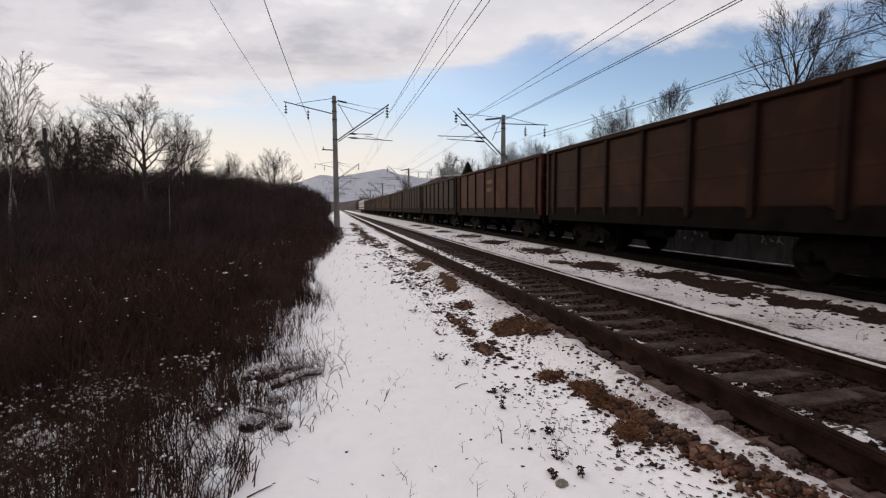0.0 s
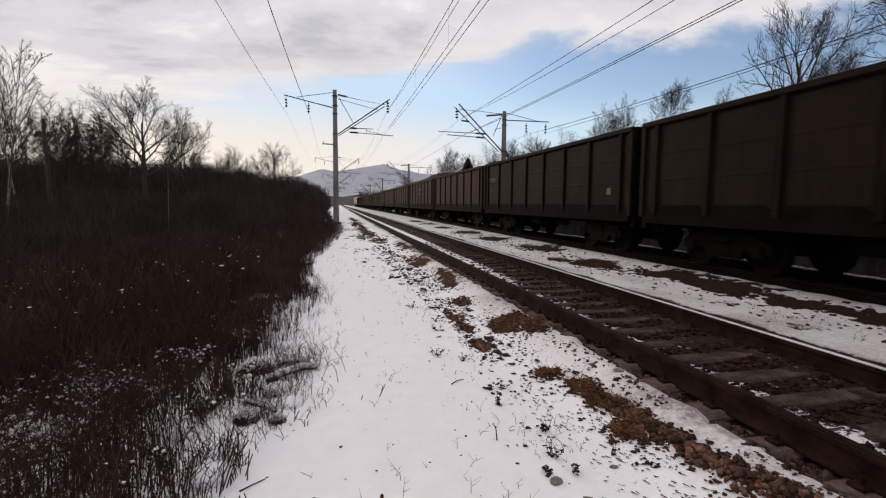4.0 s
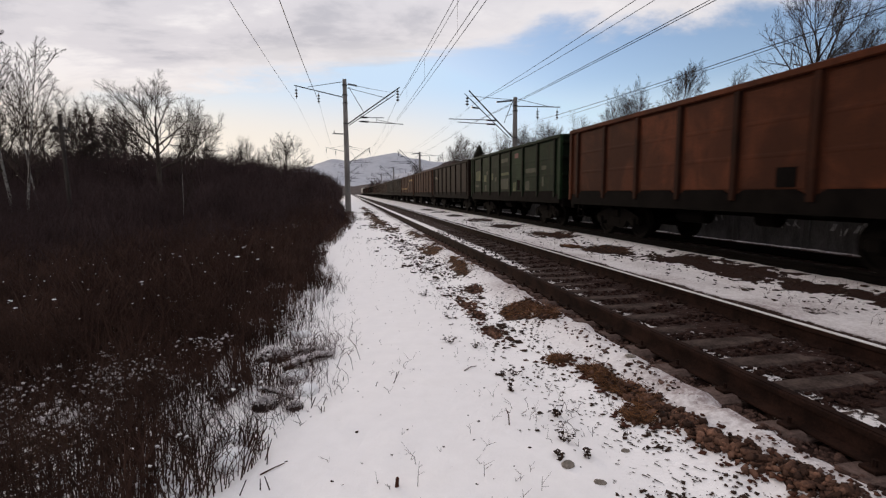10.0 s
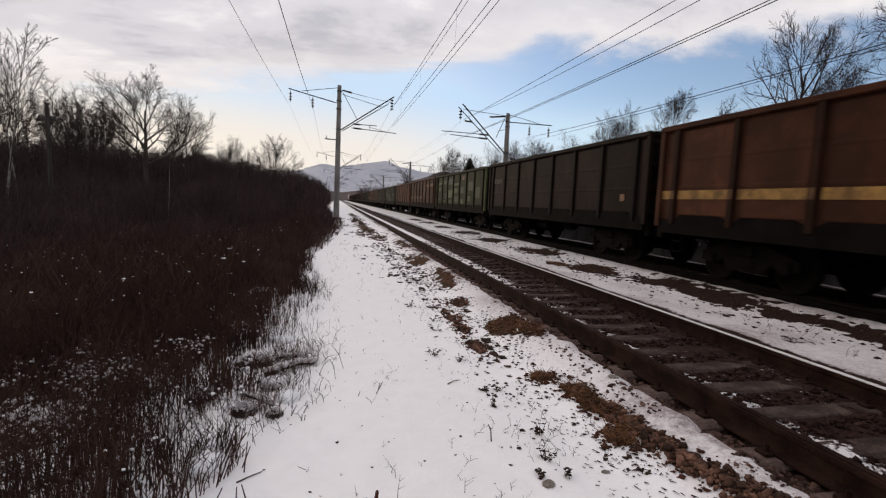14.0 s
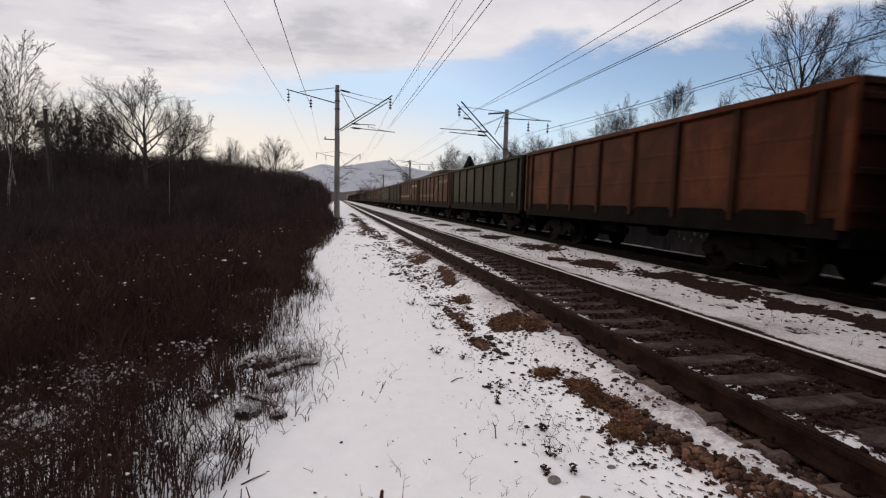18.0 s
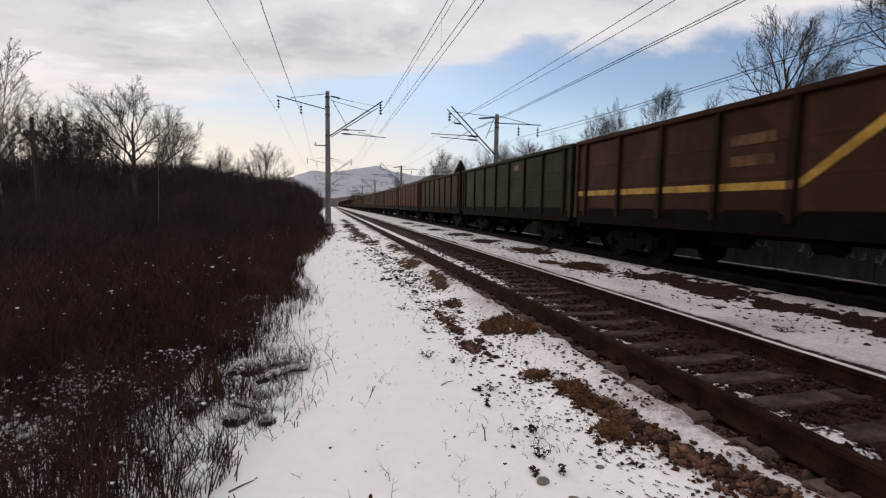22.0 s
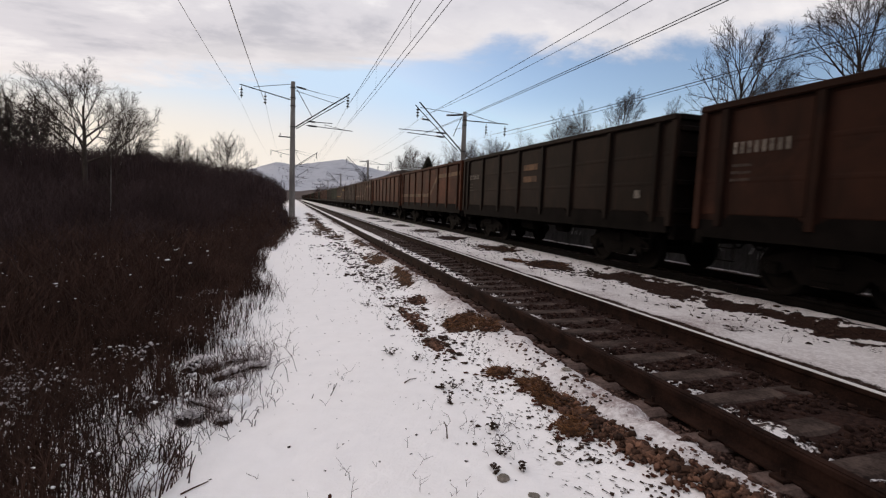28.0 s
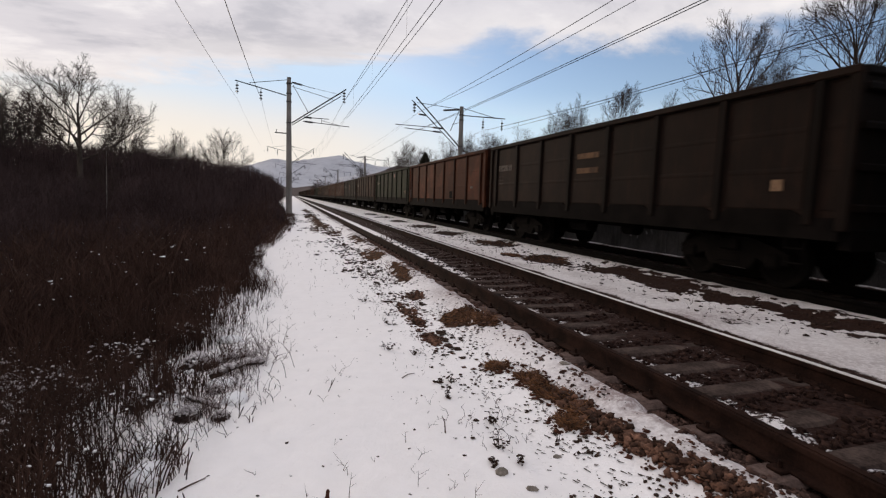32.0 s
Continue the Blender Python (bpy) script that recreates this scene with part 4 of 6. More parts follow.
def locomotive():
    """The two-section electric locomotive at the head of the train, seen far off."""
    out = []
    for k in range(2):
        w = new("electric_locomotive")
        tagged(w, "grey-white electric locomotive section at the train's head", "locomotive", "locomotive sections")
        part("body", box(bmesh.new(), (0, 0, 2.55), (3.1, 16.4, 2.9), 0.18), LOCO, w)
        part("skirt", box(bmesh.new(), (0, 0, 1.0), (3.0, 16.2, 0.5), 0.05), NEAR_BLACK, w)
        part("band", box(bmesh.new(), (0, 0, 1.75), (3.12, 16.0, 0.5), 0.01), RED, w)
        for s in (-1, 1):
            for y in (-5.5, -2.5, 0.5, 3.5, 6.8):
                part("window", box(bmesh.new(), (s * 1.55, y, 2.9), (0.03, 0.9, 0.7), 0.01), GLASS, w)
            part("windscreen", box(bmesh.new(), (0, s * 8.2, 3.1), (2.2, 0.04, 0.8), 0.01), GLASS, w)
        part("roof_gear", box(bmesh.new(), (0, 0, 4.15), (1.6, 12.0, 0.35), 0.08), IRON, w)
        shared = {}
        for y in (-5.0, 5.0):
            bogie(w, y, shared)
        out.append(w)
    return out


def train():
    wagons, first = {}, gondola()
    for m, (colour, marks) in LOOKS.items():
        w = first if m == 10 else copy_thing(first, Matrix.Identity(4))
        wagons[m] = w
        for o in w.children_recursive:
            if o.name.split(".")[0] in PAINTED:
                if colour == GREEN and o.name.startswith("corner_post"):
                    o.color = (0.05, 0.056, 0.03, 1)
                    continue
                # end walls have their shade painted in; posts take the same darker colour
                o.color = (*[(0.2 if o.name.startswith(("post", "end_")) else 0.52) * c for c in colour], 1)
        tagged(w, SAY[colour] + " steel gondola wagon loaded with coal" + (" with a yellow stripe" if "y" in marks or "t" in marks else ""), "freight wagon", "wagons of the passing train")
    for m, (colour, marks) in LOOKS.items():
        dress(wagons[m], m, colour, marks)
    return wagons, locomotive()


PAINTED = {"side_wall", "panel", "post", "corner_post", "top_rail", "bottom_rail", "end_wall", "end_beam", "end_top_rail"}
WAGONS, ENGINES = train()


def run_of_train(t):
    """How far along the track the train's mark has come at t seconds."""
    return 3.59 + 12.4356 * t - 0.00088 * t * t + 0.0002275 * t ** 3


# slack in the couplings: by how much a gap lies off the even spacing, gap by gap
SLACK = {1: -0.02, 0: 0.03, -1: -0.13, -2: -0.07, -3: 0.07, -4: 0.21, -5: 0.44, -6: 0.28, -7: 0.41, -8: -0.22, -9: -0.02, -10: 0.09, -11: -0.26, -12: -0.1, -15: 0.15, -16: 0.04, -17: -0.05, -18: -0.39, -19: -0.18, -20: 0.15, -21: -0.02, -22: 0.25, -24: 0.09, -25: 0.31, -26: -0.06, -27: 0.29, -28: 0.38, -29: 0.3}


def place_in_train(m):
    return PITCH * (m - 0.5) + (SLACK.get(m, 0.0) + SLACK.get(m - 1, 0.0)) / 2

# ---- overhead line ----
def insulator_string(parent, top, n=3, r=0.11):
    bm = bmesh.new()
    x, y, z = top
    rod(bm, ((x, y, z + 0.12), (x, y, z - 0.22 * n - 0.1)), 0.022, 5)
    for k in range(n):
        lathe(bm, ((0.03, 0.05), (r * 0.7, 0.03), (r, -0.03), (r * 0.9, -0.06), (0.04, -0.05)), Matrix.Translation((x, y, z - 0.12 - 0.22 * k)), 8)
    return part("insulator_string", bm, PORCELAIN, parent)


def bar(parent, name, a, b, r=0.035, mat=None):
    return part(name, rod(bmesh.new(), (a, b), r, 6), mat or IRON, parent)


def thick_insulator(parent, a, b):
    bm = bmesh.new()
    a, b = Vector(a), Vector(b)
    turn = (b - a).to_track_quat("Z", "Y").to_matrix().to_4x4()
    n = 7
    rows = [(0.05 if k % 2 else 0.085, (b - a).length * k / (2 * n)) for k in range(2 * n + 1)]
    lathe(bm, rows, Matrix.Translation(a) @ turn, 8)
    return part("rod_insulator", bm, PORCELAIN, parent)


def mast(field):
    """A concrete mast at its own zero, the track to its +x: bracket over the track, and a feeder arm to the other side."""
    m = new("catenary_mast")
    tagged(m, "weathered grey concrete catenary mast with iron brackets beside the track", "catenary mast", "masts of the overhead line")
    top = 10.4 if field else 8.95
    bm = bmesh.new()
    rod(bm, ((0, 0, -0.7), (0, 0, 3.0), (0, 0, 7.0), (0, 0, top)), 0.24, 12, 0.15)
    part("pole", bm, CONCRETE, m)
    for z in ((7.05, 8.6, 9.2, 9.95) if field else (5.85, 7.9, 8.3)):
        part("pole_band", lathe(bmesh.new(), ((0.19, -0.03), (0.215, -0.03), (0.215, 0.03), (0.19, 0.03)), Matrix.Translation((0, 0, z)), 12), IRON, m)
    if field:
        root, tip = (0.2, 0, 7.05), (4.25, 0, 9.92)
        bar(m, "bracket_tube", root, tip, 0.05)
        bar(m, "bracket_tube", (0.25, 0, 6.92), (3.85, 0, 9.35), 0.035)
        bar(m, "stay_rod", (0.2, 0, 10.05), (1.9, 0, 9.75), 0.022)
        thick_insulator(m, (0.25, 0, 10.05), (0.95, 0, 9.93))
        bar(m, "stay_rod", (1.9, 0, 9.75), (4.1, 0, 9.45), 0.012)
        bar(m, "stay_rod", (0.2, 0, 9.75), (3.3, 0, 9.05), 0.02)
        bar(m, "strut", (0.3, 0, 9.85), (1.4, 0, 7.95), 0.025)
        insulator_string(m, (4.1, 0, 9.75), 4, 0.13)
        bar(m, "steady_arm", (1.1, 0, 7.55), (2.95, 0, 7.55), 0.03)
        thick_insulator(m, (1.1, 0, 7.55), (1.65, 0, 7.55))
        bar(m, "steady_arm", (1.0, 0, 7.25), (4.5, 0, 7.08), 0.03)
        thick_insulator(m, (1.15, 0, 7.24), (1.75, 0, 7.21))
        bar(m, "dropper", (2.4, 0, 7.55), (2.4, 0, 7.2), 0.015)
        bar(m, "registration_arm", (2.4, 0, 7.4), (3.9, 0, 7.1), 0.018)
        bar(m, "feeder_arm", (-0.18, 0, 9.05), (-3.75, 0, 9.82), 0.04)
        bar(m, "stay_rod", (-0.15, 0, 10.2), (-2.8, 0, 9.72), 0.022)
        insulator_string(m, (-3.62, 0, 9.6))
        insulator_string(m, (-1.98, 0, 9.25))
        bar(m, "short_arm", (-0.1, 0, 6.25), (-1.02, 0, 6.27), 0.045)
        part("pin", rod(bmesh.new(), ((-0.9, 0, 6.27), (-0.9, 0, 6.5)), 0.03, 5), PORCELAIN, m)
        bar(m, "cable_clip", (-0.22, 0, 2.2), (-0.3, 0, 2.2), 0.03)
    else:
        root, tip = (0.15, 0, 5.85), (3.72, 0, 9.35)
        bar(m, "bracket_tube", root, tip, 0.05)
        bar(m, "bracket_tube", (0.45, 0, 5.85), (4.05, 0, 9.1), 0.035)
        bar(m, "stay_rod", (0.15, 0, 8.75), (3.65, 0, 8.95), 0.02)
        thick_insulator(m, (0.2, 0, 8.7), (1.5, 0, 8.55))
        bar(m, "strut", (0.2, 0, 8.65), (0.9, 0, 7.0), 0.025)
        bar(m, "strut", (0.0, 0, 7.75), (0.8, 0, 7.5), 0.02)
        insulator_string(m, (3.85, 0, 8.9), 3, 0.13)
        thick_insulator(m, (2.9, 0, 8.05), (3.5, 0, 8.1))
        bar(m, "steady_arm", (2.1, 0, 7.18), (5.3, 0, 7.2), 0.03)
        thick_insulator(m, (1.55, 0, 7.15), (2.3, 0, 7.17))
        bar(m, "steady_arm", (1.7, 0, 6.85), (4.6, 0, 6.98), 0.03)
        thick_insulator(m, (1.65, 0, 6.85), (2.3, 0, 6.88))
        bar(m, "feeder_arm", (-0.1, 0, 8.28), (-3.75, 0, 8.3), 0.04)
        bar(m, "stay_rod", (-0.1, 0, 8.85), (-2.9, 0, 8.3), 0.022)
        insulator_string(m, (-1.85, 0, 8.05))
        insulator_string(m, (-3.5, 0, 8.05))
    return m


SPAN = 52.0
LEFT_X, RIGHT_X = -0.03, 13.0
LEFT_Y = [39.5 + SPAN * k for k in range(5)]
RIGHT_Y = [37.2 + SPAN * k for k in range(5)]


def masts():
    one, two = mast(True), mast(False)
    one.matrix_basis = pose(LEFT_X, LEFT_Y[0], float(ground_z(LEFT_X, LEFT_Y[0])))
    two.matrix_basis = pose(RIGHT_X, RIGHT_Y[0], 0, 0, 0, 180)
    for y in LEFT_Y[1:]:
        copy_thing(one, pose(LEFT_X, y, 0))
    for y in RIGHT_Y[1:]:
        copy_thing(two, pose(RIGHT_X, y, 0, 0, 0, 180))
    bm = bmesh.new()
    box(bm, (LEFT_X, LEFT_Y[0], 0.02), (0.75, 0.75, 0.3), 0.05)
    tagged(part("mast_footing", bm, CONCRETE), "low concrete footing of the mast in the snow", "footing")


masts()


def hung(name, label, x0, x1, z, sag, ys, r):
    """A wire from mast to mast, with its sag in each span."""
    pts, ends, girth = [], [ys[0] - 2 * SPAN, ys[0] - SPAN, *ys], []
    for k, (a, b) in enumerate(zip(ends, ends[1:])):
        n = 14 if k < 3 else 6
        xa, xb = (x0, x1) if k % 2 else (x1, x0)
        for i in range(n):
            u = i / n
            pts.append((xa + (xb - xa) * u, a + (b - a) * u, z - 4 * sag * u * (1 - u)))
            girth.append(0.85 * r if k < 2 else 0.4 * r)   # thinned past the first masts, for bright sky washing the wires out
    pts.append((x0, ends[-1], z))
    wire = part(name, rod(bmesh.new(), pts, girth + [0.4 * r], 4), WIRE)
    return tagged(wire, label, "overhead wire", "wires of the overhead line")


def wires():
    hung("messenger_wire", "sagging messenger wire over the near track", 3.84, 3.98, 8.85, 0.35, LEFT_Y, 0.016)
    hung("messenger_wire", "sagging messenger wire over the near track", 3.88, 4.02, 8.95, 0.72, LEFT_Y, 0.012)
    hung("contact_wire", "taut contact wire over the near track", 3.85, 3.85, 7.29, 0.15, LEFT_Y, 0.014)
    hung("contact_wire", "taut contact wire over the near track", 3.95, 3.95, 7.29, 0.31, LEFT_Y, 0.014)
    hung("feeder_wire", "feeder wire on the mast's field arm", -3.62, -3.62, 8.44, 0.53, LEFT_Y, 0.012)
    hung("feeder_wire", "feeder wire on the mast's field arm", -1.98, -1.98, 8.6, 0.82, LEFT_Y, 0.018)
    hung("messenger_wire", "sagging messenger wire over the far track", 9.3, 9.3, 8.1, 0.33, RIGHT_Y, 0.016)
    hung("messenger_wire", "sagging messenger wire over the far track", 9.6, 9.6, 8.33, 0.76, RIGHT_Y, 0.014)
    hung("contact_wire", "taut contact wire over the far track", 9.35, 9.35, 6.86, 0.31, RIGHT_Y, 0.015)
    hung("contact_wire", "taut contact wire over the far track", 9.46, 9.46, 6.86, 0.33, RIGHT_Y, 0.015)
    hung("feeder_wire", "feeder wire on the mast's far arm", 14.85, 14.85, 7.22, 0.52, RIGHT_Y, 0.018)
    hung("feeder_wire", "feeder wire on the mast's far arm", 16.5, 16.5, 7.38, 0.24, RIGHT_Y, 0.014)
    # droppers between messenger and contact wire, span by span
    for k, y0 in enumerate((LEFT_Y[0] - SPAN, LEFT_Y[0], LEFT_Y[1])):
        for i in range(1, 7):
            u = i / 7
            d = rod(bmesh.new(), ((3.9, y0 + SPAN * u, 8.85 - 1.4 * u * (1 - u)), (3.88, y0 + SPAN * u, 7.29 - 0.9 * u * (1 - u))), 0.004, 3)
            tagged(part("dropper_wire", d, WIRE), "thin dropper wire between the overhead wires", "overhead wire", "droppers of the overhead line")


wires()


def telegraph_pole(x, y, top):
    z = float(ground_z(x, y))
    p = new("telegraph_pole")
    p.matrix_basis = pose(x, y, z)
    tagged(p, "old grey wooden telegraph pole with a crossarm in the scrub", "telegraph pole", "telegraph poles")
    part("pole", rod(bmesh.new(), ((0.14, 0, -0.3), (0, 0, top - z)), 0.12, 10, 0.09), WOOD, p)
    part("crossarm", box(bmesh.new(), (0, 0, top - z - 0.88), (0.9, 0.14, 0.14), 0.01), WOOD, p)
    for dx in (-0.36, -0.18, 0.18, 0.36):
        part("pin_insulator", lathe(bmesh.new(), ((0.04, 0), (0.06, 0.05), (0.05, 0.14), (0.02, 0.18)), Matrix.Translation((dx, 0, top - z - 0.82)), 8), PORCELAIN, p)


telegraph_pole(-15.02, 30.0, 5.95)

# ---- far hills ----
def hills(name, label, x0, x1, y, depth, crest, mat, rough, seed):
    n, m = 90, 10
    gx, gv = np.meshgrid(np.linspace(x0, x1, n), np.linspace(0, 1, m))
    top = np.interp(gx, [c[0] for c in crest], [c[1] for c in crest])
    shape = np.sin(np.clip(gv, 0, 1) * math.pi * 0.5)
    z = top * shape + rough * shape * (value_noise(gx, gv * depth, abs(x1 - x0) / 30, seed) - 0.5) + 0.4 * rough * shape * (value_noise(gx, gv * depth, abs(x1 - x0) / 90, seed + 1) - 0.5) - 2
    gy = y + gv * depth
    i = np.arange(n * m).reshape(m, n)
    quads = np.stack([i[:-1, :-1], i[:-1, 1:], i[1:, 1:], i[1:, :-1]], -1).reshape(-1, 4)
    me = quads_mesh(name, np.stack([gx, gy, z], -1).reshape(-1, 3), quads, mat, True)
    return tagged(new(name, me), label, "hills", kind="structure")


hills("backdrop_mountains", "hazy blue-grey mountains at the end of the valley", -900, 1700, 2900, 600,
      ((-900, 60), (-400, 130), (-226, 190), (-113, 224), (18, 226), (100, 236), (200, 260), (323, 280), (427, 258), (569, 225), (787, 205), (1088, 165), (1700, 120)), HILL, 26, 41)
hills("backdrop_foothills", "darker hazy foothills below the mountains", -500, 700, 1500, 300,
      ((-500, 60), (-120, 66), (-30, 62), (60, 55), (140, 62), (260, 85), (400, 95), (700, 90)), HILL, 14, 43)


hills("backdrop_ridge", "bare wooded ridge and valley woods behind the line", -300, 500, 400, 120,
      ((-300, 18), (-60, 12), (10, 9), (30, 12), (44, 16), (60, 21), (76, 27), (100, 33), (200, 45), (500, 60)), RIDGE, 6, 47)


# ---- trees ----
FINE = (0.03, 0.024, 0.015, 0.010, 0.0068)   # least radius of a bough, order by order

# kinds of tree: boughs per order, lean of the limbs, their length, trunk's share of the height, its girth, lift of the tips
HABIT = {"b": ((22, 6, 5, 4), (46, 22, 34), 0.38, 0.95, 0.011, 0.02), "o": ((12, 7, 6, 5), (66, 12, 38), 0.62, 0.76, 0.024, 0.03), "v": ((14, 8, 6, 5), (66, 8, 46), 0.66, 0.58, 0.021, 0.02),
         "n": ((15, 8, 6, 5), (76, 6, 38), 1.0, 0.44, 0.014, 0.03), "c": ((15, 8, 6, 5), (84, 8, 42), 0.36, 0.80, 0.012, 0.06)}


def grown(seed, height, kind):
    """Limbs and twigs of a bare tree, as tapered pieces: (start, end, radius, radius, order)."""
    rng = random.Random(seed)
    out = []
    counts, (low, high, later), limb, share, girth, lift = HABIT[kind]
    least = [r * (1.3 if kind == "n" else 1.0) for r in FINE]
    on = 0.46 if kind == "b" else 0.58

    def grow(p, d, length, r, level):
        n = (8, 5, 4, 3, 2)[level]
        kids = counts[level] if level < 4 else 0
        start = {"o": 0.55, "v": 0.48, "n": 0.30, "c": 0.74, "b": 0.32}[kind] if level == 0 else 0.22
        spots = [start + (0.99 - start) * (k + 0.8 * rng.random()) / kids for k in range(kids)]
        turn0, q = rng.uniform(0, math.tau), p.copy()
        for k in range(n):
            u0, u1 = k / n, (k + 1) / n
            ra, rb = max(r * (1 - 0.84 * u0), least[level]), max(r * (1 - 0.84 * u1), 0.8 * least[level])
            bend = (0.035, 0.06, 0.08, 0.10, 0.10)[level]
            d = (d + Vector((rng.gauss(0, bend), rng.gauss(0, bend), rng.gauss(0, bend) + (lift if level else 0)))).normalized()
            e = q + d * (length / n)
            out.append((q.copy(), e.copy(), ra, rb, level))
            for i, s in enumerate(spots):
                if u0 <= s < u1:
                    at = q.lerp(e, (s - u0) * n)
                    lean = radians((low + (high - low) * (s - start) / (1 - start)) * rng.uniform(0.8, 1.2) if level == 0 else later * rng.uniform(0.6, 1.3))
                    side = d.orthogonal().normalized()
                    side.rotate(Matrix.Rotation(turn0 + (2.4 if level == 0 else math.pi) * i + rng.gauss(0, 0.5), 3, d))
                    c = d * math.cos(lean) + side * math.sin(lean)
                    size = length * (limb * (1.15 - 0.62 * s if kind in "bo" else 1.0) if level == 0 else on * (1.2 - 0.6 * s)) * rng.uniform(0.75, 1.15)
                    grow(at, c, size, max(ra * (0.5 if kind == "b" and not level else 0.62), least[level + 1]), level + 1)
            q = e
    grow(Vector((0, 0, -0.3)), Vector((rng.gauss(0, 0.03), rng.gauss(0, 0.03), 1)), height * share, height * girth, 0)
    return out


# a crown's shape: bare stem, middle, half width and half height as shares of the height, and how many tips it reaches for
CROWN = {"t": (0.45, 0.72, 0.19, 0.28, 460)}


def reached(seed, height, kind):
    """A bare broadleaf tree whose boughs grow step by step towards the open places of its crown."""
    rng = np.random.default_rng(seed)
    stem, middle, wide, high, count = CROWN[kind]
    d = rng.normal(0, 1, (4 * count, 3))
    d *= (rng.random(len(d)) ** (1 / 2.6) / np.linalg.norm(d, axis=1))[:, None]
    d *= (0.78 + 0.42 * value_noise(2 + d[:, 0] * 2.2, 2 + d[:, 1] * 2.2 + d[:, 2], 0.8, seed))[:, None]
    aim = d * (wide * height, wide * height, high * height) + (0, 0, middle * height)
    aim = aim[aim[:, 2] > stem * height * 0.85][:count]
    step = 0.030 * height
    n0 = int(stem * height / step) + 1
    sway = np.cumsum(rng.normal(0, 0.05 * step, (n0, 2)), axis=0)
    spots = [np.array((sway[k, 0], sway[k, 1], k * step - 0.3)) for k in range(n0)]
    parent = [k - 1 for k in range(n0)]
    have = np.array(spots)
    gap = np.linalg.norm(aim[:, None] - have[None], axis=2)
    near, far = gap.argmin(1), gap.min(1)
    for _ in range(70):
        if not len(aim):
            break
        fresh = []
        full = np.isin(near, np.flatnonzero(np.bincount(np.array(parent[1:]), minlength=len(have)) > 2))
        aim, near, far = aim[~full], near[~full], far[~full]
        if not len(aim):
            break
        for k in np.unique(near):
            pull = aim[near == k] - have[k]
            pull /= np.linalg.norm(pull, axis=1, keepdims=True)
            on = have[k] - have[parent[k]] if k else np.array((0, 0, step))
            way = pull.mean(0) + 0.4 * on / (np.linalg.norm(on) + 1e-9) + rng.normal(0, 0.07, 3) + (0, 0, 0.06)
            fresh.append((have[k] + way / np.linalg.norm(way) * step, k))
        at = len(have)
        parent += [k for _, k in fresh]
        more = np.array([p for p, _ in fresh])
        have = np.concatenate([have, more])
        gap = np.linalg.norm(aim[:, None] - more[None], axis=2)
        closer = gap.min(1) < far
        near, far = np.where(closer, gap.argmin(1) + at, near), np.minimum(far, gap.min(1))
        left = far > 1.6 * step
        aim, near, far = aim[left], near[left], far[left]
        if len(have) > 2600:
            break
    parent = np.array(parent)
    # ease the boughs' kinks, and let every bough carry the girth of what it bears
    for _ in range(4):
        eased = have.copy()
        kids = np.zeros_like(have)
        held = np.zeros(len(have))
        np.add.at(kids, parent[1:], have[1:])
        np.add.at(held, parent[1:], 1)
        ok = (held > 0) & (np.arange(len(have)) > 0)
        eased[ok] = 0.5 * have[ok] + 0.25 * have[parent[ok]] + 0.25 * kids[ok] / held[ok][:, None]
        have = eased
    girth = np.zeros(len(have))
    for k in range(len(have) - 1, -1, -1):
        girth[k] = max(girth[k], 0.0105 ** 2.1)
        if k:
            girth[parent[k]] += girth[k]
    return have, parent, girth ** (1 / 2.1), n0


def crown_of(seed, height, kind):
    have, parent, r, n0 = reached(seed, height, kind)
    rng = np.random.default_rng(seed + 1)
    k = np.arange(n0, len(have))
    out = [spikes(have[parent[k]], have[k], np.minimum(r[parent[k]], 1.25 * r[k]), r[k], 4)]
    fine = k[r[k] < 0.03]
    way = have[fine] - have[parent[fine]]
    way /= np.linalg.norm(way, axis=1, keepdims=True) + 1e-9
    for _ in range(4):
        d = way + rng.normal(0, 0.48, way.shape) + (0, 0, 0.1)
        d *= ((0.025 + 0.035 * rng.random(len(d))) * height / np.linalg.norm(d, axis=1))[:, None]
        base = have[fine] - way * (0.03 * height * rng.random(len(d)))[:, None]
        out.append(spikes(base, base + d, 0.0082, 0.005))
        for _ in range(2):
            e = d + rng.normal(0, 0.5, d.shape) * np.linalg.norm(d, axis=1, keepdims=True)
            s = base + d * (0.3 + 0.6 * rng.random(len(d)))[:, None]
            out.append(spikes(s, s + 0.6 * e, 0.0062, 0.004))
    return [tuple(float(c) for c in p) for p in have[:n0]], float(r[0]), float(r[n0 - 1]), joined(out)


def tree_meshes(seed, height, kind):
    if kind in HABIT:
        pieces = grown(seed, height, kind)
        stem = [s for s in pieces if s[4] == 0]
        trunk = finish(rod(bmesh.new(), [s[0] for s in stem] + [stem[-1][1]], stem[0][2], 9, stem[-1][3]), "trunk")
        trunk.materials.append(BIRCH if kind == "b" else BARK)
        some = [s for s in pieces if s[4] > 0]
        v, q = spikes([s[0][:] for s in some], [s[1][:] for s in some], np.array([s[2] for s in some]), np.array([s[3] for s in some]), 3)
        return trunk, quads_mesh("crown", v, q, TWIG)
    line, low, top, (v, q) = crown_of(seed, height, kind)
    trunk = finish(rod(bmesh.new(), line, 1.5 * low, 9, 1.2 * top), "trunk")
    trunk.materials.append(BARK)
    return trunk, quads_mesh("crown", v, q, TWIG)


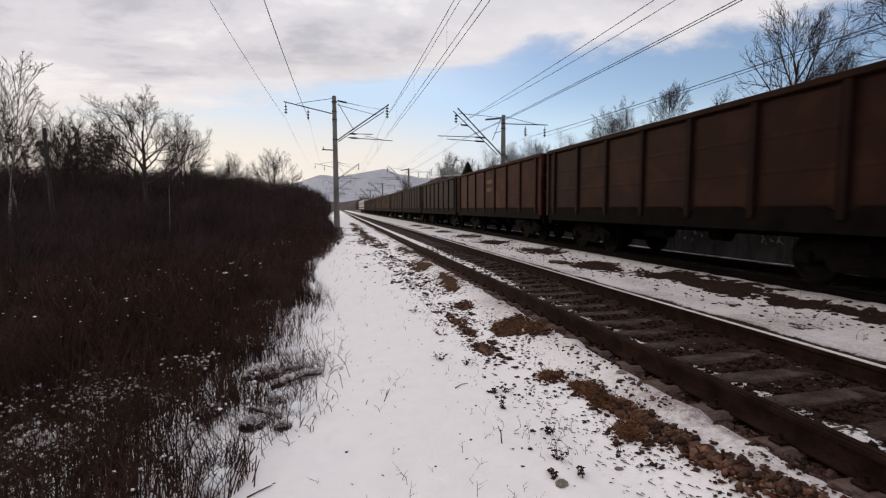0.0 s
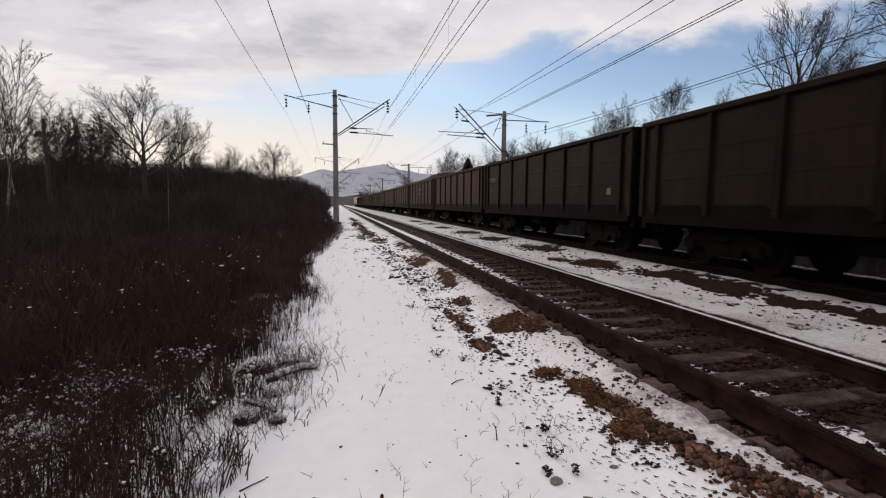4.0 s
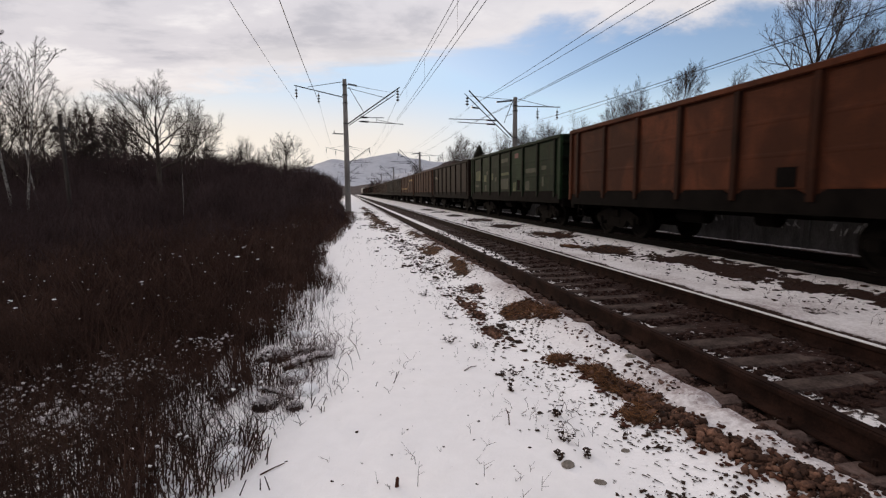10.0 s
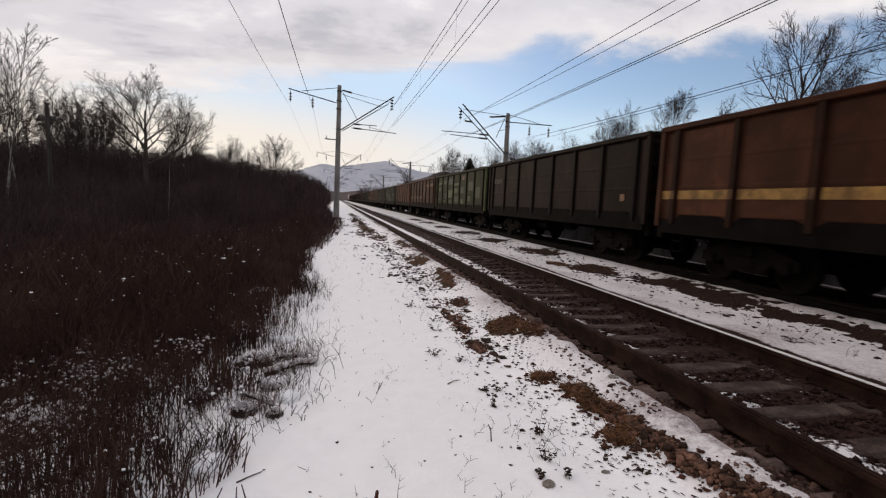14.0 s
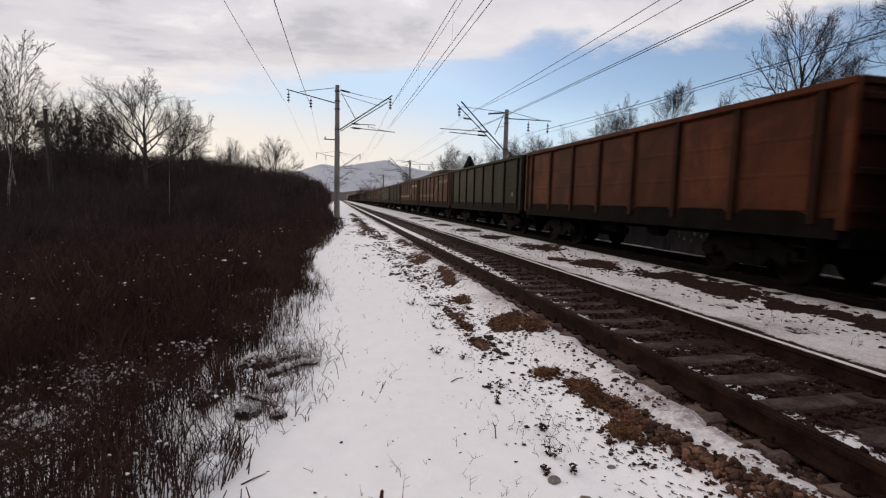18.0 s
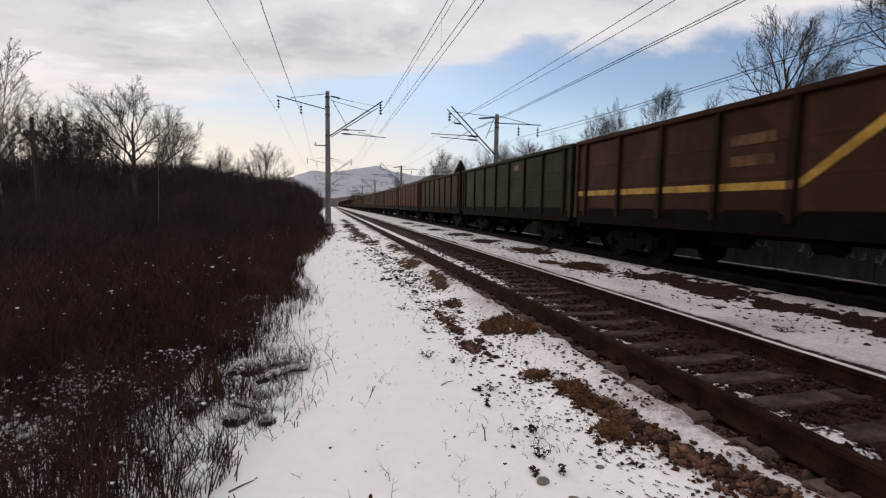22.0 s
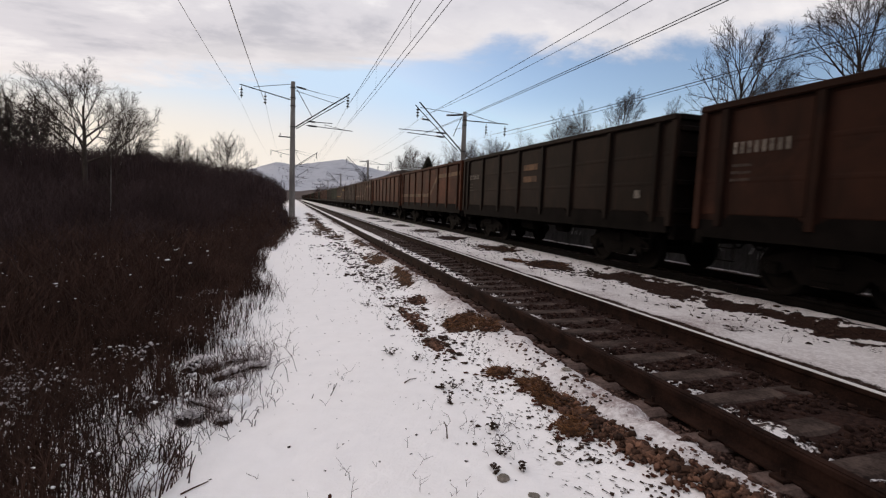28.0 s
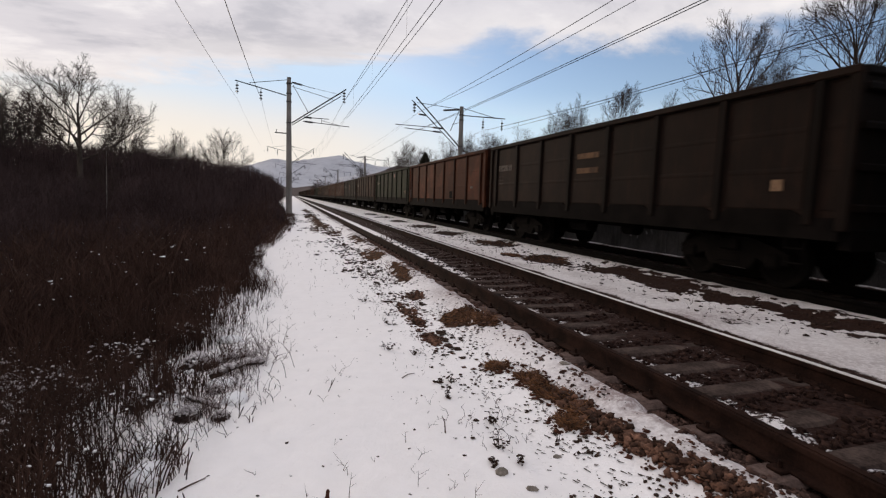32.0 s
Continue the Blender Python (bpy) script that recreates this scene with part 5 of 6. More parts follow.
# kind, place, top, width of the crown
TREES = (
    ("b", -20.5, 36.0, 11.9, 4.6), ("b", -22.4, 38.0, 12.4, 4.8), ("b", -24.0, 44.0, 10.2, 4.4), ("b", -8.35, 27.0, 4.4, 1.6),
    ("o", -15.0, 43.0, 11.5, 8.4), ("n", -16.9, 62.0, 12.3, 7.6), ("n", -22.6, 58.0, 10.8, 4.4), ("t", -27.1, 55.0, 12.0, 4.4), ("t", -26.1, 58.0, 12.0, 4.6), ("n", -15.5, 80.0, 10.2, 5.4),
    ("n", -9.9, 85.0, 11.4, 9.0), ("t", -31.2, 66.0, 12.4, 4.2), ("t", -29.2, 70.0, 12.6, 4.6), ("n", -17.9, 75.0, 8.8, 5.0), ("t", -31.9, 60.0, 12.0, 4.0), ("n", -15.5, 100.0, 8.7, 5.4),
    ("o", 24.0, 21.9, 12.1, 6.8), ("o", 32.0, 25.2, 12.2, 5.2), ("o", 25.0, 15.6, 12.8, 7.0), ("c", 32.0, 43.3, 13.7, 4.8), ("c", 34.0, 53.3, 14.8, 5.0), ("c", 34.0, 37.9, 12.3, 6.0), ("c", 36.0, 62.6, 15.4, 6.4),
    ("v", 34.0, 68.8, 13.5, 7.0), ("v", 32.0, 76.0, 13.4, 7.0), ("v", 32.0, 86.6, 13.9, 7.4), ("v", 30.0, 94.1, 13.9, 9.0), ("n", 28.0, 130.8, 17.2, 11.0), ("t", 30.0, 108.9, 13.2, 5.0), ("n", 30.0, 217.5, 16.2, 11.0),
    ("n", 34.0, 150.0, 15.5, 12.0), ("n", 31.0, 118.0, 13.6, 9.0), ("n", 37.0, 100.0, 14.5, 9.0), ("n", 36.0, 84.0, 13.8, 8.0))
FILL = random.Random(12)
TREES += tuple((FILL.choice("tntnv"), FILL.uniform(-0.85, -0.40) * y, y, FILL.uniform(0.12, 0.19) * y + 1.4, FILL.uniform(0.08, 0.12) * y) for y in [FILL.uniform(52, 95) for _ in range(14)])
TREES += tuple((FILL.choice("nn"), FILL.uniform(-0.34, -0.16) * y, y, FILL.uniform(0.070, 0.095) * y + 1.4, FILL.uniform(0.05, 0.08) * y) for y in [FILL.uniform(60, 95) for _ in range(10)])
TREES += tuple((FILL.choice("ntn"), x, x * FILL.uniform(1.9, 5.5), FILL.uniform(0.74, 0.88) * 0.267 * x + 1.65, 5.0) for x in [FILL.uniform(24, 40) for _ in range(24)])
SAY_TREE = {"v": "bare many-stemmed spreading tree", "o": "bare broad-crowned oak-like tree with a clear trunk", "t": "bare slender winter tree", "b": "bare birch with a pale trunk and drooping twigs", "n": "small bare round-crowned tree", "c": "tall bare tree with a small round crown"}


def trees():
    kept = {}
    rng = random.Random(5)
    for k, (kind, x, y, top, wide) in enumerate(TREES):
        z = float(ground_z(x, y))
        pick = (kind, 0 if (x, y) in ((-15.0, 43.0),) else rng.randint(1, {"o": 3, "t": 3, "b": 3, "v": 2, "n": 4, "c": 2}[kind]))
        if pick not in kept:
            made = tree_meshes(70 + 7 * len(kept), 12.0, kind)
            at = np.empty(3 * len(made[1].vertices), np.float32)
            made[1].vertices.foreach_get("co", at)
            at = at.reshape(-1, 3)
            kept[pick] = (*made, float(np.percentile(at[:, 2], 99.7)), float(np.percentile(np.abs(at[:, :2]), 98)))
        trunk, crown, high, half = kept[pick]
        tall, broad = (top - z) / high, wide / (2 * half)
        ob = new("birch" if kind == "b" else "tree")
        ob.matrix_basis = pose(x, y, z, 0, 0, rng.uniform(0, 360)) @ Matrix.Diagonal((broad, broad, tall, 1))
        tagged(ob, SAY_TREE[kind], "tree", "trees beside the railway")
        part("trunk", trunk, None, ob)
        part("crown", crown, None, ob)


trees()


def conifer(x, y, top):
    z = float(ground_z(x, y))
    h = top - z
    rng = np.random.default_rng(8)
    ob = new("spruce")
    ob.matrix_basis = pose(x, y, z)
    tagged(ob, "small dark spruce among bare trees", "tree", "trees beside the railway")
    part("trunk", rod(bmesh.new(), ((0, 0, -0.2), (0, 0, h * 0.97)), 0.16, 8, 0.03), BARK, ob)
    n = 1800
    u = rng.random(n) ** 0.8
    a = rng.random(n) * math.tau
    reach = np.clip(1 - u, 0, 1) ** 0.75 * h * 0.36 * (0.8 + 0.3 * rng.random(n)) + 0.1
    p0 = np.stack([0 * u, 0 * u, h * (0.08 + 0.9 * u)], 1)
    r0 = reach * rng.random(n) * 0.6
    d = np.stack([np.cos(a), np.sin(a), -0.25 + 0 * a], 1)
    v, q = spikes(p0 + d * r0[:, None], p0 + d * reach[:, None], 0.10, 0.02)
    part("crown", quads_mesh("crown", v, q, NEEDLES), None, ob)


NEEDLES = surface("dark_needles", (0.022, 0.020, 0.014), (0.050, 0.046, 0.034), 1, 9, 0.9, 0.0, 0.2, 0.003)
conifer(24.0, 88.3, 10.4)


# ---- weeds and scrub ----
RNG = np.random.default_rng(17)


def stalks(x, y, tall, r, lean, twigs, reach):
    """Weed stems from the ground, bent once, each with side twigs."""
    n = len(x)
    p0 = np.stack([x, y, ground_z(x, y) - 0.03], 1)
    a = RNG.random(n) * math.tau
    bend = np.stack([np.cos(a), np.sin(a), 0 * a], 1) * (tall * lean * RNG.random(n))[:, None]
    up = np.stack([0 * x, 0 * x, tall], 1)
    p1 = p0 + 0.55 * up + 0.35 * bend
    p2 = p0 + up * (1 - 0.25 * lean) + bend
    out = [spikes(p0, p1, r, r * 0.8), spikes(p1, p2, r * 0.8, r * 0.35)]
    for _ in range(twigs):
        u = RNG.random(n)[:, None]
        s = np.where(u < 0.5, p0 + (p1 - p0) * (0.5 + u), p1 + (p2 - p1) * (2 * u - 1))
        b = RNG.random(n) * math.tau
        d = np.stack([np.cos(b), np.sin(b), 0.5 + RNG.random(n)], 1) * (tall * reach * (0.5 + RNG.random(n)))[:, None]
        out.append(spikes(s, s + d, r * 0.6, r * 0.3))
    return joined(out)


def edge_x(y):
    """Where the weeds end at the trodden snow."""
    y = np.asarray(y, float)
    return np.interp(y, (0, 2.5, 3.5, 5.2, 7, 9, 11, 14, 21, 26, 31, 40, 60, 120, 300), (-1.0, -1.0, -0.95, -0.72, -0.62, -0.68, -1.0, -1.15, -0.65, -0.2, -0.25, -0.45, -0.8, -1.5, -3)) + 0.35 * (value_noise(0 * y, y, 0.8, 51) - 0.5)


def weeds():
    # close by: thin stems thinning out towards the path
    n = 12600
    y = 1.8 + 17 * RNG.random(n) ** 1.8
    back = RNG.random(n) ** 1.5 * (1.6 + 0.6 * y)
    x = edge_x(y) + 0.2 - back
    keep = (value_noise(x, y, 0.45, 61) > 0.34) & (RNG.random(n) < np.clip(0.4 + back * 1.6, 0, 0.95))
    x, y, back = x[keep], y[keep], back[keep]
    tall = np.clip(0.2 + 0.42 * back, 0.12, 0.85) * (0.5 + 0.75 * RNG.random(len(x)))
    first = stalks(x, y, tall, 0.0028 + 0.002 * RNG.random(len(x)), 0.55, 2, 0.22)
    # blades and short stems in the snow at the edge
    n = 4200
    y = 1.9 + 20 * RNG.random(n) ** 1.4
    x = edge_x(y) + 0.85 * RNG.random(n) ** 1.8 - 0.35
    keep = value_noise(x, y, 0.35, 67) > 0.45
    x, y = x[keep], y[keep]
    second = stalks(x, y, 0.05 + 0.22 * RNG.random(len(x)), 0.0024, 0.9, 1, 0.3)
    # taller clumps that stand out from the field's edge
    n = 900
    y = 8.6 + 5.2 * RNG.random(n)
    x = -1.1 + 0.7 * RNG.random(n) ** 1.6 - 0.07 * (y - 10)
    keep = value_noise(x, y, 0.5, 71) > 0.42
    x, y = x[keep], y[keep]
    third = stalks(x, y, (0.22 + 0.42 * RNG.random(len(x))) * np.clip(0.9 - (x + 0.9), 0.3, 1), 0.0055, 0.6, 3, 0.22)
    n = 1700
    y = 15 + 23 * RNG.random(n)
    x = edge_x(y) + 0.8 * RNG.random(n) ** 2 - 0.3
    keep = value_noise(x, y, 0.8, 73) > 0.45
    x, y = x[keep], y[keep]
    fourth = stalks(x, y, 0.15 + 0.3 * RNG.random(len(x)), 0.009, 0.8, 2, 0.3)
    n = 190
    y = 3.5 + 2.2 * RNG.random(n)
    x = -0.62 + 0.22 * RNG.normal(0, 1, n) + 0.1 * (y - 4)
    fifth = stalks(x, y, 0.06 + 0.26 * RNG.random(n), 0.003, 0.8, 2, 0.3)
    # pale frosted grass round the fallen branches
    n = 480
    y = 3.7 + 1.9 * RNG.random(n)
    x = -0.60 + 0.20 * RNG.normal(0, 1, n) + 0.12 * (y - 4.4)
    keep = value_noise(x, y, 0.22, 77) > 0.42
    frosted = stalks(x[keep], y[keep], 0.05 + 0.13 * RNG.random(keep.sum()), 0.0042, 1.3, 2, 0.4)
    tagged(new("frosted_grass", quads_mesh("frosted_grass", *frosted, HOAR)), "flattened grass with hoar frost at the weeds' edge", "dead grass", kind="stuff")
    # a few thick dark bunches
    n = 240
    k = RNG.integers(0, 7, n)
    cx = np.array((-1.28, -1.62, -1.05, -2.3, -1.5, -2.0, -2.9))[k]
    cy = np.array((3.02, 3.7, 4.6, 3.1, 5.0, 2.7, 4.4))[k]
    sixth = stalks(cx + 0.07 * RNG.normal(0, 1, n), cy + 0.09 * RNG.normal(0, 1, n), 0.30 + 0.28 * RNG.random(n), 0.0055, 0.35, 2, 0.16)
    v, q = joined([first, second, third, fourth, fifth, sixth])
    tagged(new("dry_weeds", quads_mesh("dry_weeds", v, q, STEM)), "dense dark dry weed stems standing in thin snow", "weeds", kind="stuff")
    # the field of weeds behind
    n = 17500
    y = 5.6 + 31 * RNG.random(n) ** 1.2
    x = edge_x(y) - 0.2 - RNG.random(n) ** 1.2 * (3 + 0.75 * y)
    tall = np.clip(0.35 + y / 18, 0.5, np.clip(0.62 + y / 45, 0.7, 1.3)) * (0.9 + 0.9 * value_noise(x, y, 3.0, 63)) * (0.6 + 0.5 * RNG.random(n)) * np.clip(0.35 + (edge_x(y) - x) * 0.5, 0.3, 1)
    v, q = stalks(x, y, tall, (0.008 + 0.005 * RNG.random(n)) * np.clip(y / 9, 0.5, 1), 0.35, 3, 0.18)
    tagged(new("weed_field", quads_mesh("weed_field", v, q, STEM)), "thick field of dark red-brown dead weeds flecked with snow", "weeds", kind="stuff")
    # tall scrub that closes the view to the left
    n = 13000
    y = 13 + 40 * RNG.random(n) ** 1.4
    x = edge_x(y) - 0.1 - RNG.random(n) ** 1.25 * (5 + 0.78 * y)
    inner = np.clip((edge_x(y) - x) / 4.5, 0, 1)
    tall = (0.9 + 3.0 * inner) * (0.65 + 0.45 * value_noise(x, y, 4.0, 65)) * (0.75 + 0.35 * RNG.random(n)) * np.clip((y - 7) / 24, 0.25, 1)
    v, q = stalks(x, y, tall, 0.009 + 0.008 * RNG.random(n), 0.3, 6, 0.13)
    tagged(new("scrub_thicket", quads_mesh("scrub_thicket", v, q, SCRUB)), "dark leafless scrub thicket along the railway", "scrub", kind="stuff")
    # the dark wood behind it: close stems whose fine tops make an even edge
    n = 11000
    y = 47 + 63 * RNG.random(n) ** 1.2
    x = y * (-0.02 - 0.85 * RNG.random(n))
    top = np.interp(x / y, (-0.9, -0.55, -0.39, -0.23, -0.16, -0.07, -0.03, -0.018), (0.088, 0.085, 0.082, 0.077, 0.065, 0.054, 0.037, 0.015)) * y + 1.65 - ground_z(x, y)
    tall = top * (0.70 + 0.30 * RNG.random(n) ** 0.6) * (0.90 + 0.14 * value_noise(x, y, 5.0, 69))
    v, q = stalks(x, y, tall, 0.022 + 0.012 * RNG.random(n), 0.10, 9, 0.055)
    tagged(new("leafless_wood", quads_mesh("leafless_wood", v, q, SCRUB)), "dense dark leafless wood behind the scrub", "woods", kind="stuff")
    n = 2500
    y = 90 + 220 * RNG.random(n)
    x = edge_x(y) - 0.5 - RNG.random(n) * 30
    far = stalks(x, y, 2.0 + 2.4 * RNG.random(n), 0.035, 0.2, 5, 0.10)
    tagged(new("far_scrub", quads_mesh("far_scrub", *far, SCRUB)), "distant dark scrub beside the line", "scrub", kind="stuff")
    n = 3200
    y = 290 + 100 * RNG.random(n)
    x = -60 + 190 * RNG.random(n)
    x = np.where((x > -4) & (x < 14), x + 22, x)
    wood = stalks(x, y, (6 + 6 * RNG.random(n)) * (0.6 + 0.7 * value_noise(x, y, 25.0, 66)), 0.09, 0.15, 5, 0.12)
    tagged(new("valley_woods", quads_mesh("valley_woods", *wood, SCRUB)), "distant dark leafless woods across the valley", "woods", kind="stuff")
    n = 9000
    y = 6 + 180 * RNG.random(n) ** 1.2
    x = 14.2 + RNG.random(n) * 22
    tall = 1.4 + 1.8 * RNG.random(n)
    v, q = stalks(x, y, tall, 0.02, 0.35, 3, 0.25)
    tagged(new("scrub_far_side", quads_mesh("scrub_far_side", v, q, SCRUB)), "bare brown scrub behind the train", "scrub", kind="stuff")


weeds()


def lumps(centres, sizes, flat, jitter, seed):
    """Many small rounded lumps: cubes with every face split in four, drawn to a ball."""
    g = np.array([(i, j, k) for i in (-1, 0, 1) for j in (-1, 0, 1) for k in (-1, 0, 1) if (i, j, k) != (0, 0, 0)], float)
    index = {tuple(int(c) for c in p): n for n, p in enumerate(g)}
    quads = []
    for ax in range(3):
        for s in (-1, 1):
            u, v = (ax + 1) % 3, (ax + 2) % 3
            for a in (-1, 0):
                for b in (-1, 0):
                    four = []
                    for da, db in ((0, 0), (1, 0), (1, 1), (0, 1)):
                        p = [0, 0, 0]
                        p[ax], p[u], p[v] = s, a + da, b + db
                        four.append(index[tuple(p)])
                    quads.append(four if s > 0 else four[::-1])
    ball = g / np.linalg.norm(g, axis=1, keepdims=True)
    rng = np.random.default_rng(seed)
    n = len(centres)
    shape = ball[None] * (1 + jitter * (rng.random((n, 26, 1)) - 0.5)) * (1 + 0.5 * (rng.random((n, 1, 3)) - 0.5)) * np.array([1, 1, flat])
    a = rng.random(n) * math.tau
    c, s = np.cos(a)[:, None], np.sin(a)[:, None]
    x, y = shape[..., 0] * c - shape[..., 1] * s, shape[..., 0] * s + shape[..., 1] * c
    verts = np.stack([x, y, shape[..., 2]], -1) * np.asarray(sizes)[:, None, None] + np.asarray(centres)[:, None]
    all_quads = (np.array(quads)[None] + 26 * np.arange(n)[:, None, None]).reshape(-1, 4)
    return verts.reshape(-1, 3), all_quads


def snow_flecks():
    n = 380
    y = 5 + 23 * RNG.random(n) ** 1.1
    x = edge_x(y) - 0.3 - RNG.random(n) * (1.5 + 0.62 * y)
    z = ground_z(x, y) + (0.75 + 0.6 * value_noise(x, y, 3.0, 63)) * (0.75 + 0.35 * RNG.random(n))
    v, q = lumps(np.stack([x, y, z], 1), 0.006 + 0.018 * RNG.random(n) ** 2, 0.26, 0.9, 3)
    n = 1400
    y2 = 1.9 + 6 * RNG.random(n)
    x2 = edge_x(y2) - RNG.random(n) ** 1.2 * (1 + 0.6 * y2)
    v2, q2 = lumps(np.stack([x2, y2, ground_z(x2, y2) + 0.02 + 0.3 * RNG.random(n) ** 2], 1), 0.004 + 0.011 * RNG.random(n) ** 2, 0.6, 0.9, 4)
    n = 70
    y3 = 2.6 + 9 * RNG.random(n) ** 1.3
    x3 = edge_x(y3) + 0.1 - 0.5 * RNG.random(n)
    v3, q3 = lumps(np.stack([x3, y3, ground_z(x3, y3) + 0.02], 1), 0.010 + 0.022 * RNG.random(n), 0.5, 0.9, 6)
    v, q = joined([(v, q), (v2, q2), (v3, q3)])
    tagged(new("snow_flecks", quads_mesh("snow_flecks", v, q, SNOW, True)), "small lumps of snow caught on the weeds", "snow", kind="stuff")


snow_flecks()


# ---- the low wall behind the far track ----
def low_wall():
    """Low grey concrete slabs between stout posts, with worn paint in a few places."""
    wall = new("wall_low")
    tagged(wall, "low wall of sooty grey concrete slabs behind the train", "wall", kind="structure")
    step, x = 2.5, 12.55
    rng = random.Random(31)
    slab = finish(box(bmesh.new(), (0, 0, 0.42), (0.10, step - 0.19, 1.24), 0.012), "slab")
    post = finish(box(bmesh.new(), (0, 0, 0.46), (0.20, 0.18, 1.36), 0.015), "post")
    for k in range(34):
        y = -8.7 + step * k
        part("post", post, GREY_WALL, wall, at=pose(x, y, 0, 0, 0, rng.uniform(-2, 2)))
        part("slab", slab, GREY_WALL, wall, at=pose(x + rng.uniform(-0.012, 0.012), y + step / 2, rng.uniform(-0.03, 0.03)))
    # strokes of worn paint that cannot be read
    for y, n, low, high, lean in ((15.5, 3, 0.42, 0.95, 0.02), (14.7, 3, 0.60, 0.84, 0.05), (11.9, 5, 0.50, 0.80, 0.10), (10.2, 5, 0.45, 0.86, 0.10), (9.25, 6, 0.46, 0.82, 0.14), (8.35, 6, 0.42, 0.80, 0.14), (7.5, 4, 0.40, 0.78, 0.12), (19.5, 4, 0.45, 0.8, 0.08)):
        for k in range(n):
            a = y - 0.42 + 0.84 * (k + rng.uniform(0.1, 0.9)) / n
            b, c = a + rng.uniform(-lean, lean) * 2.0, rng.uniform(0.018, 0.075)
            z0 = rng.uniform(low, 0.5 * (low + high))
            z1 = min(high, z0 + rng.uniform(0.08, 0.34))
            q = ((a - c, z0), (a + c, z0), (b + 0.7 * c, z1), (b - 0.7 * c, z1))
            part("paint_stroke", extruded(bmesh.new(), q, "x", x - 0.078, x - 0.066), WORN_WHITE, wall, "worn white paint stroke")


GREY_WALL = surface("sooty_grey_concrete", (0.052, 0.049, 0.049), (0.125, 0.118, 0.117), 1.1, 26, 0.95, 0.0, 0.4, 0.006, stretch=(1, 1.4, 0.5), gloss=0.05)
WORN_WHITE = surface("worn_white_paint", (0.07, 0.067, 0.066), (0.42, 0.40, 0.40), 9, 40, 0.85, 0.0, 0.1, 0.002)
low_wall()


# ---- small things on the ground ----
def patch_points(n, rows, spread, seed):
    """Random points in and round some of the bare places."""
    rng = np.random.default_rng(seed)
    pick = rng.integers(0, len(rows), n)
    r = np.array([(p[0], p[1], p[2], p[3]) for p in rows])[pick]
    a, d = rng.random(n) * math.tau, np.sqrt(rng.random(n)) * spread
    return r[:, 0] + r[:, 2] * d * np.cos(a), r[:, 1] + r[:, 3] * d * np.sin(a)


def chips(centres, sizes, flat, seed):
    """Many small broken stones or bits: cubes knocked out of shape and tumbled."""
    g = np.array([(i, j, k) for i in (-1, 1) for j in (-1, 1) for k in (-1, 1)], float)
    faces = np.array(((0, 1, 3, 2), (4, 6, 7, 5), (0, 4, 5, 1), (2, 3, 7, 6), (0, 2, 6, 4), (1, 5, 7, 3)))
    rng = np.random.default_rng(seed)
    n = len(centres)
    p = g[None] * (0.45 + 0.75 * rng.random((n, 8, 1))) * (0.6 + 0.8 * rng.random((n, 1, 3)))
    turn = np.linalg.qr(rng.normal(0, 1, (n, 3, 3)))[0]
    p = np.einsum("nij,nkj->nki", turn, p) * np.array([1, 1, flat]) * np.asarray(sizes)[:, None, None] + np.asarray(centres)[:, None]
    return p.reshape(-1, 3), (faces[None] + 8 * np.arange(n)[:, None, None]).reshape(-1, 4)


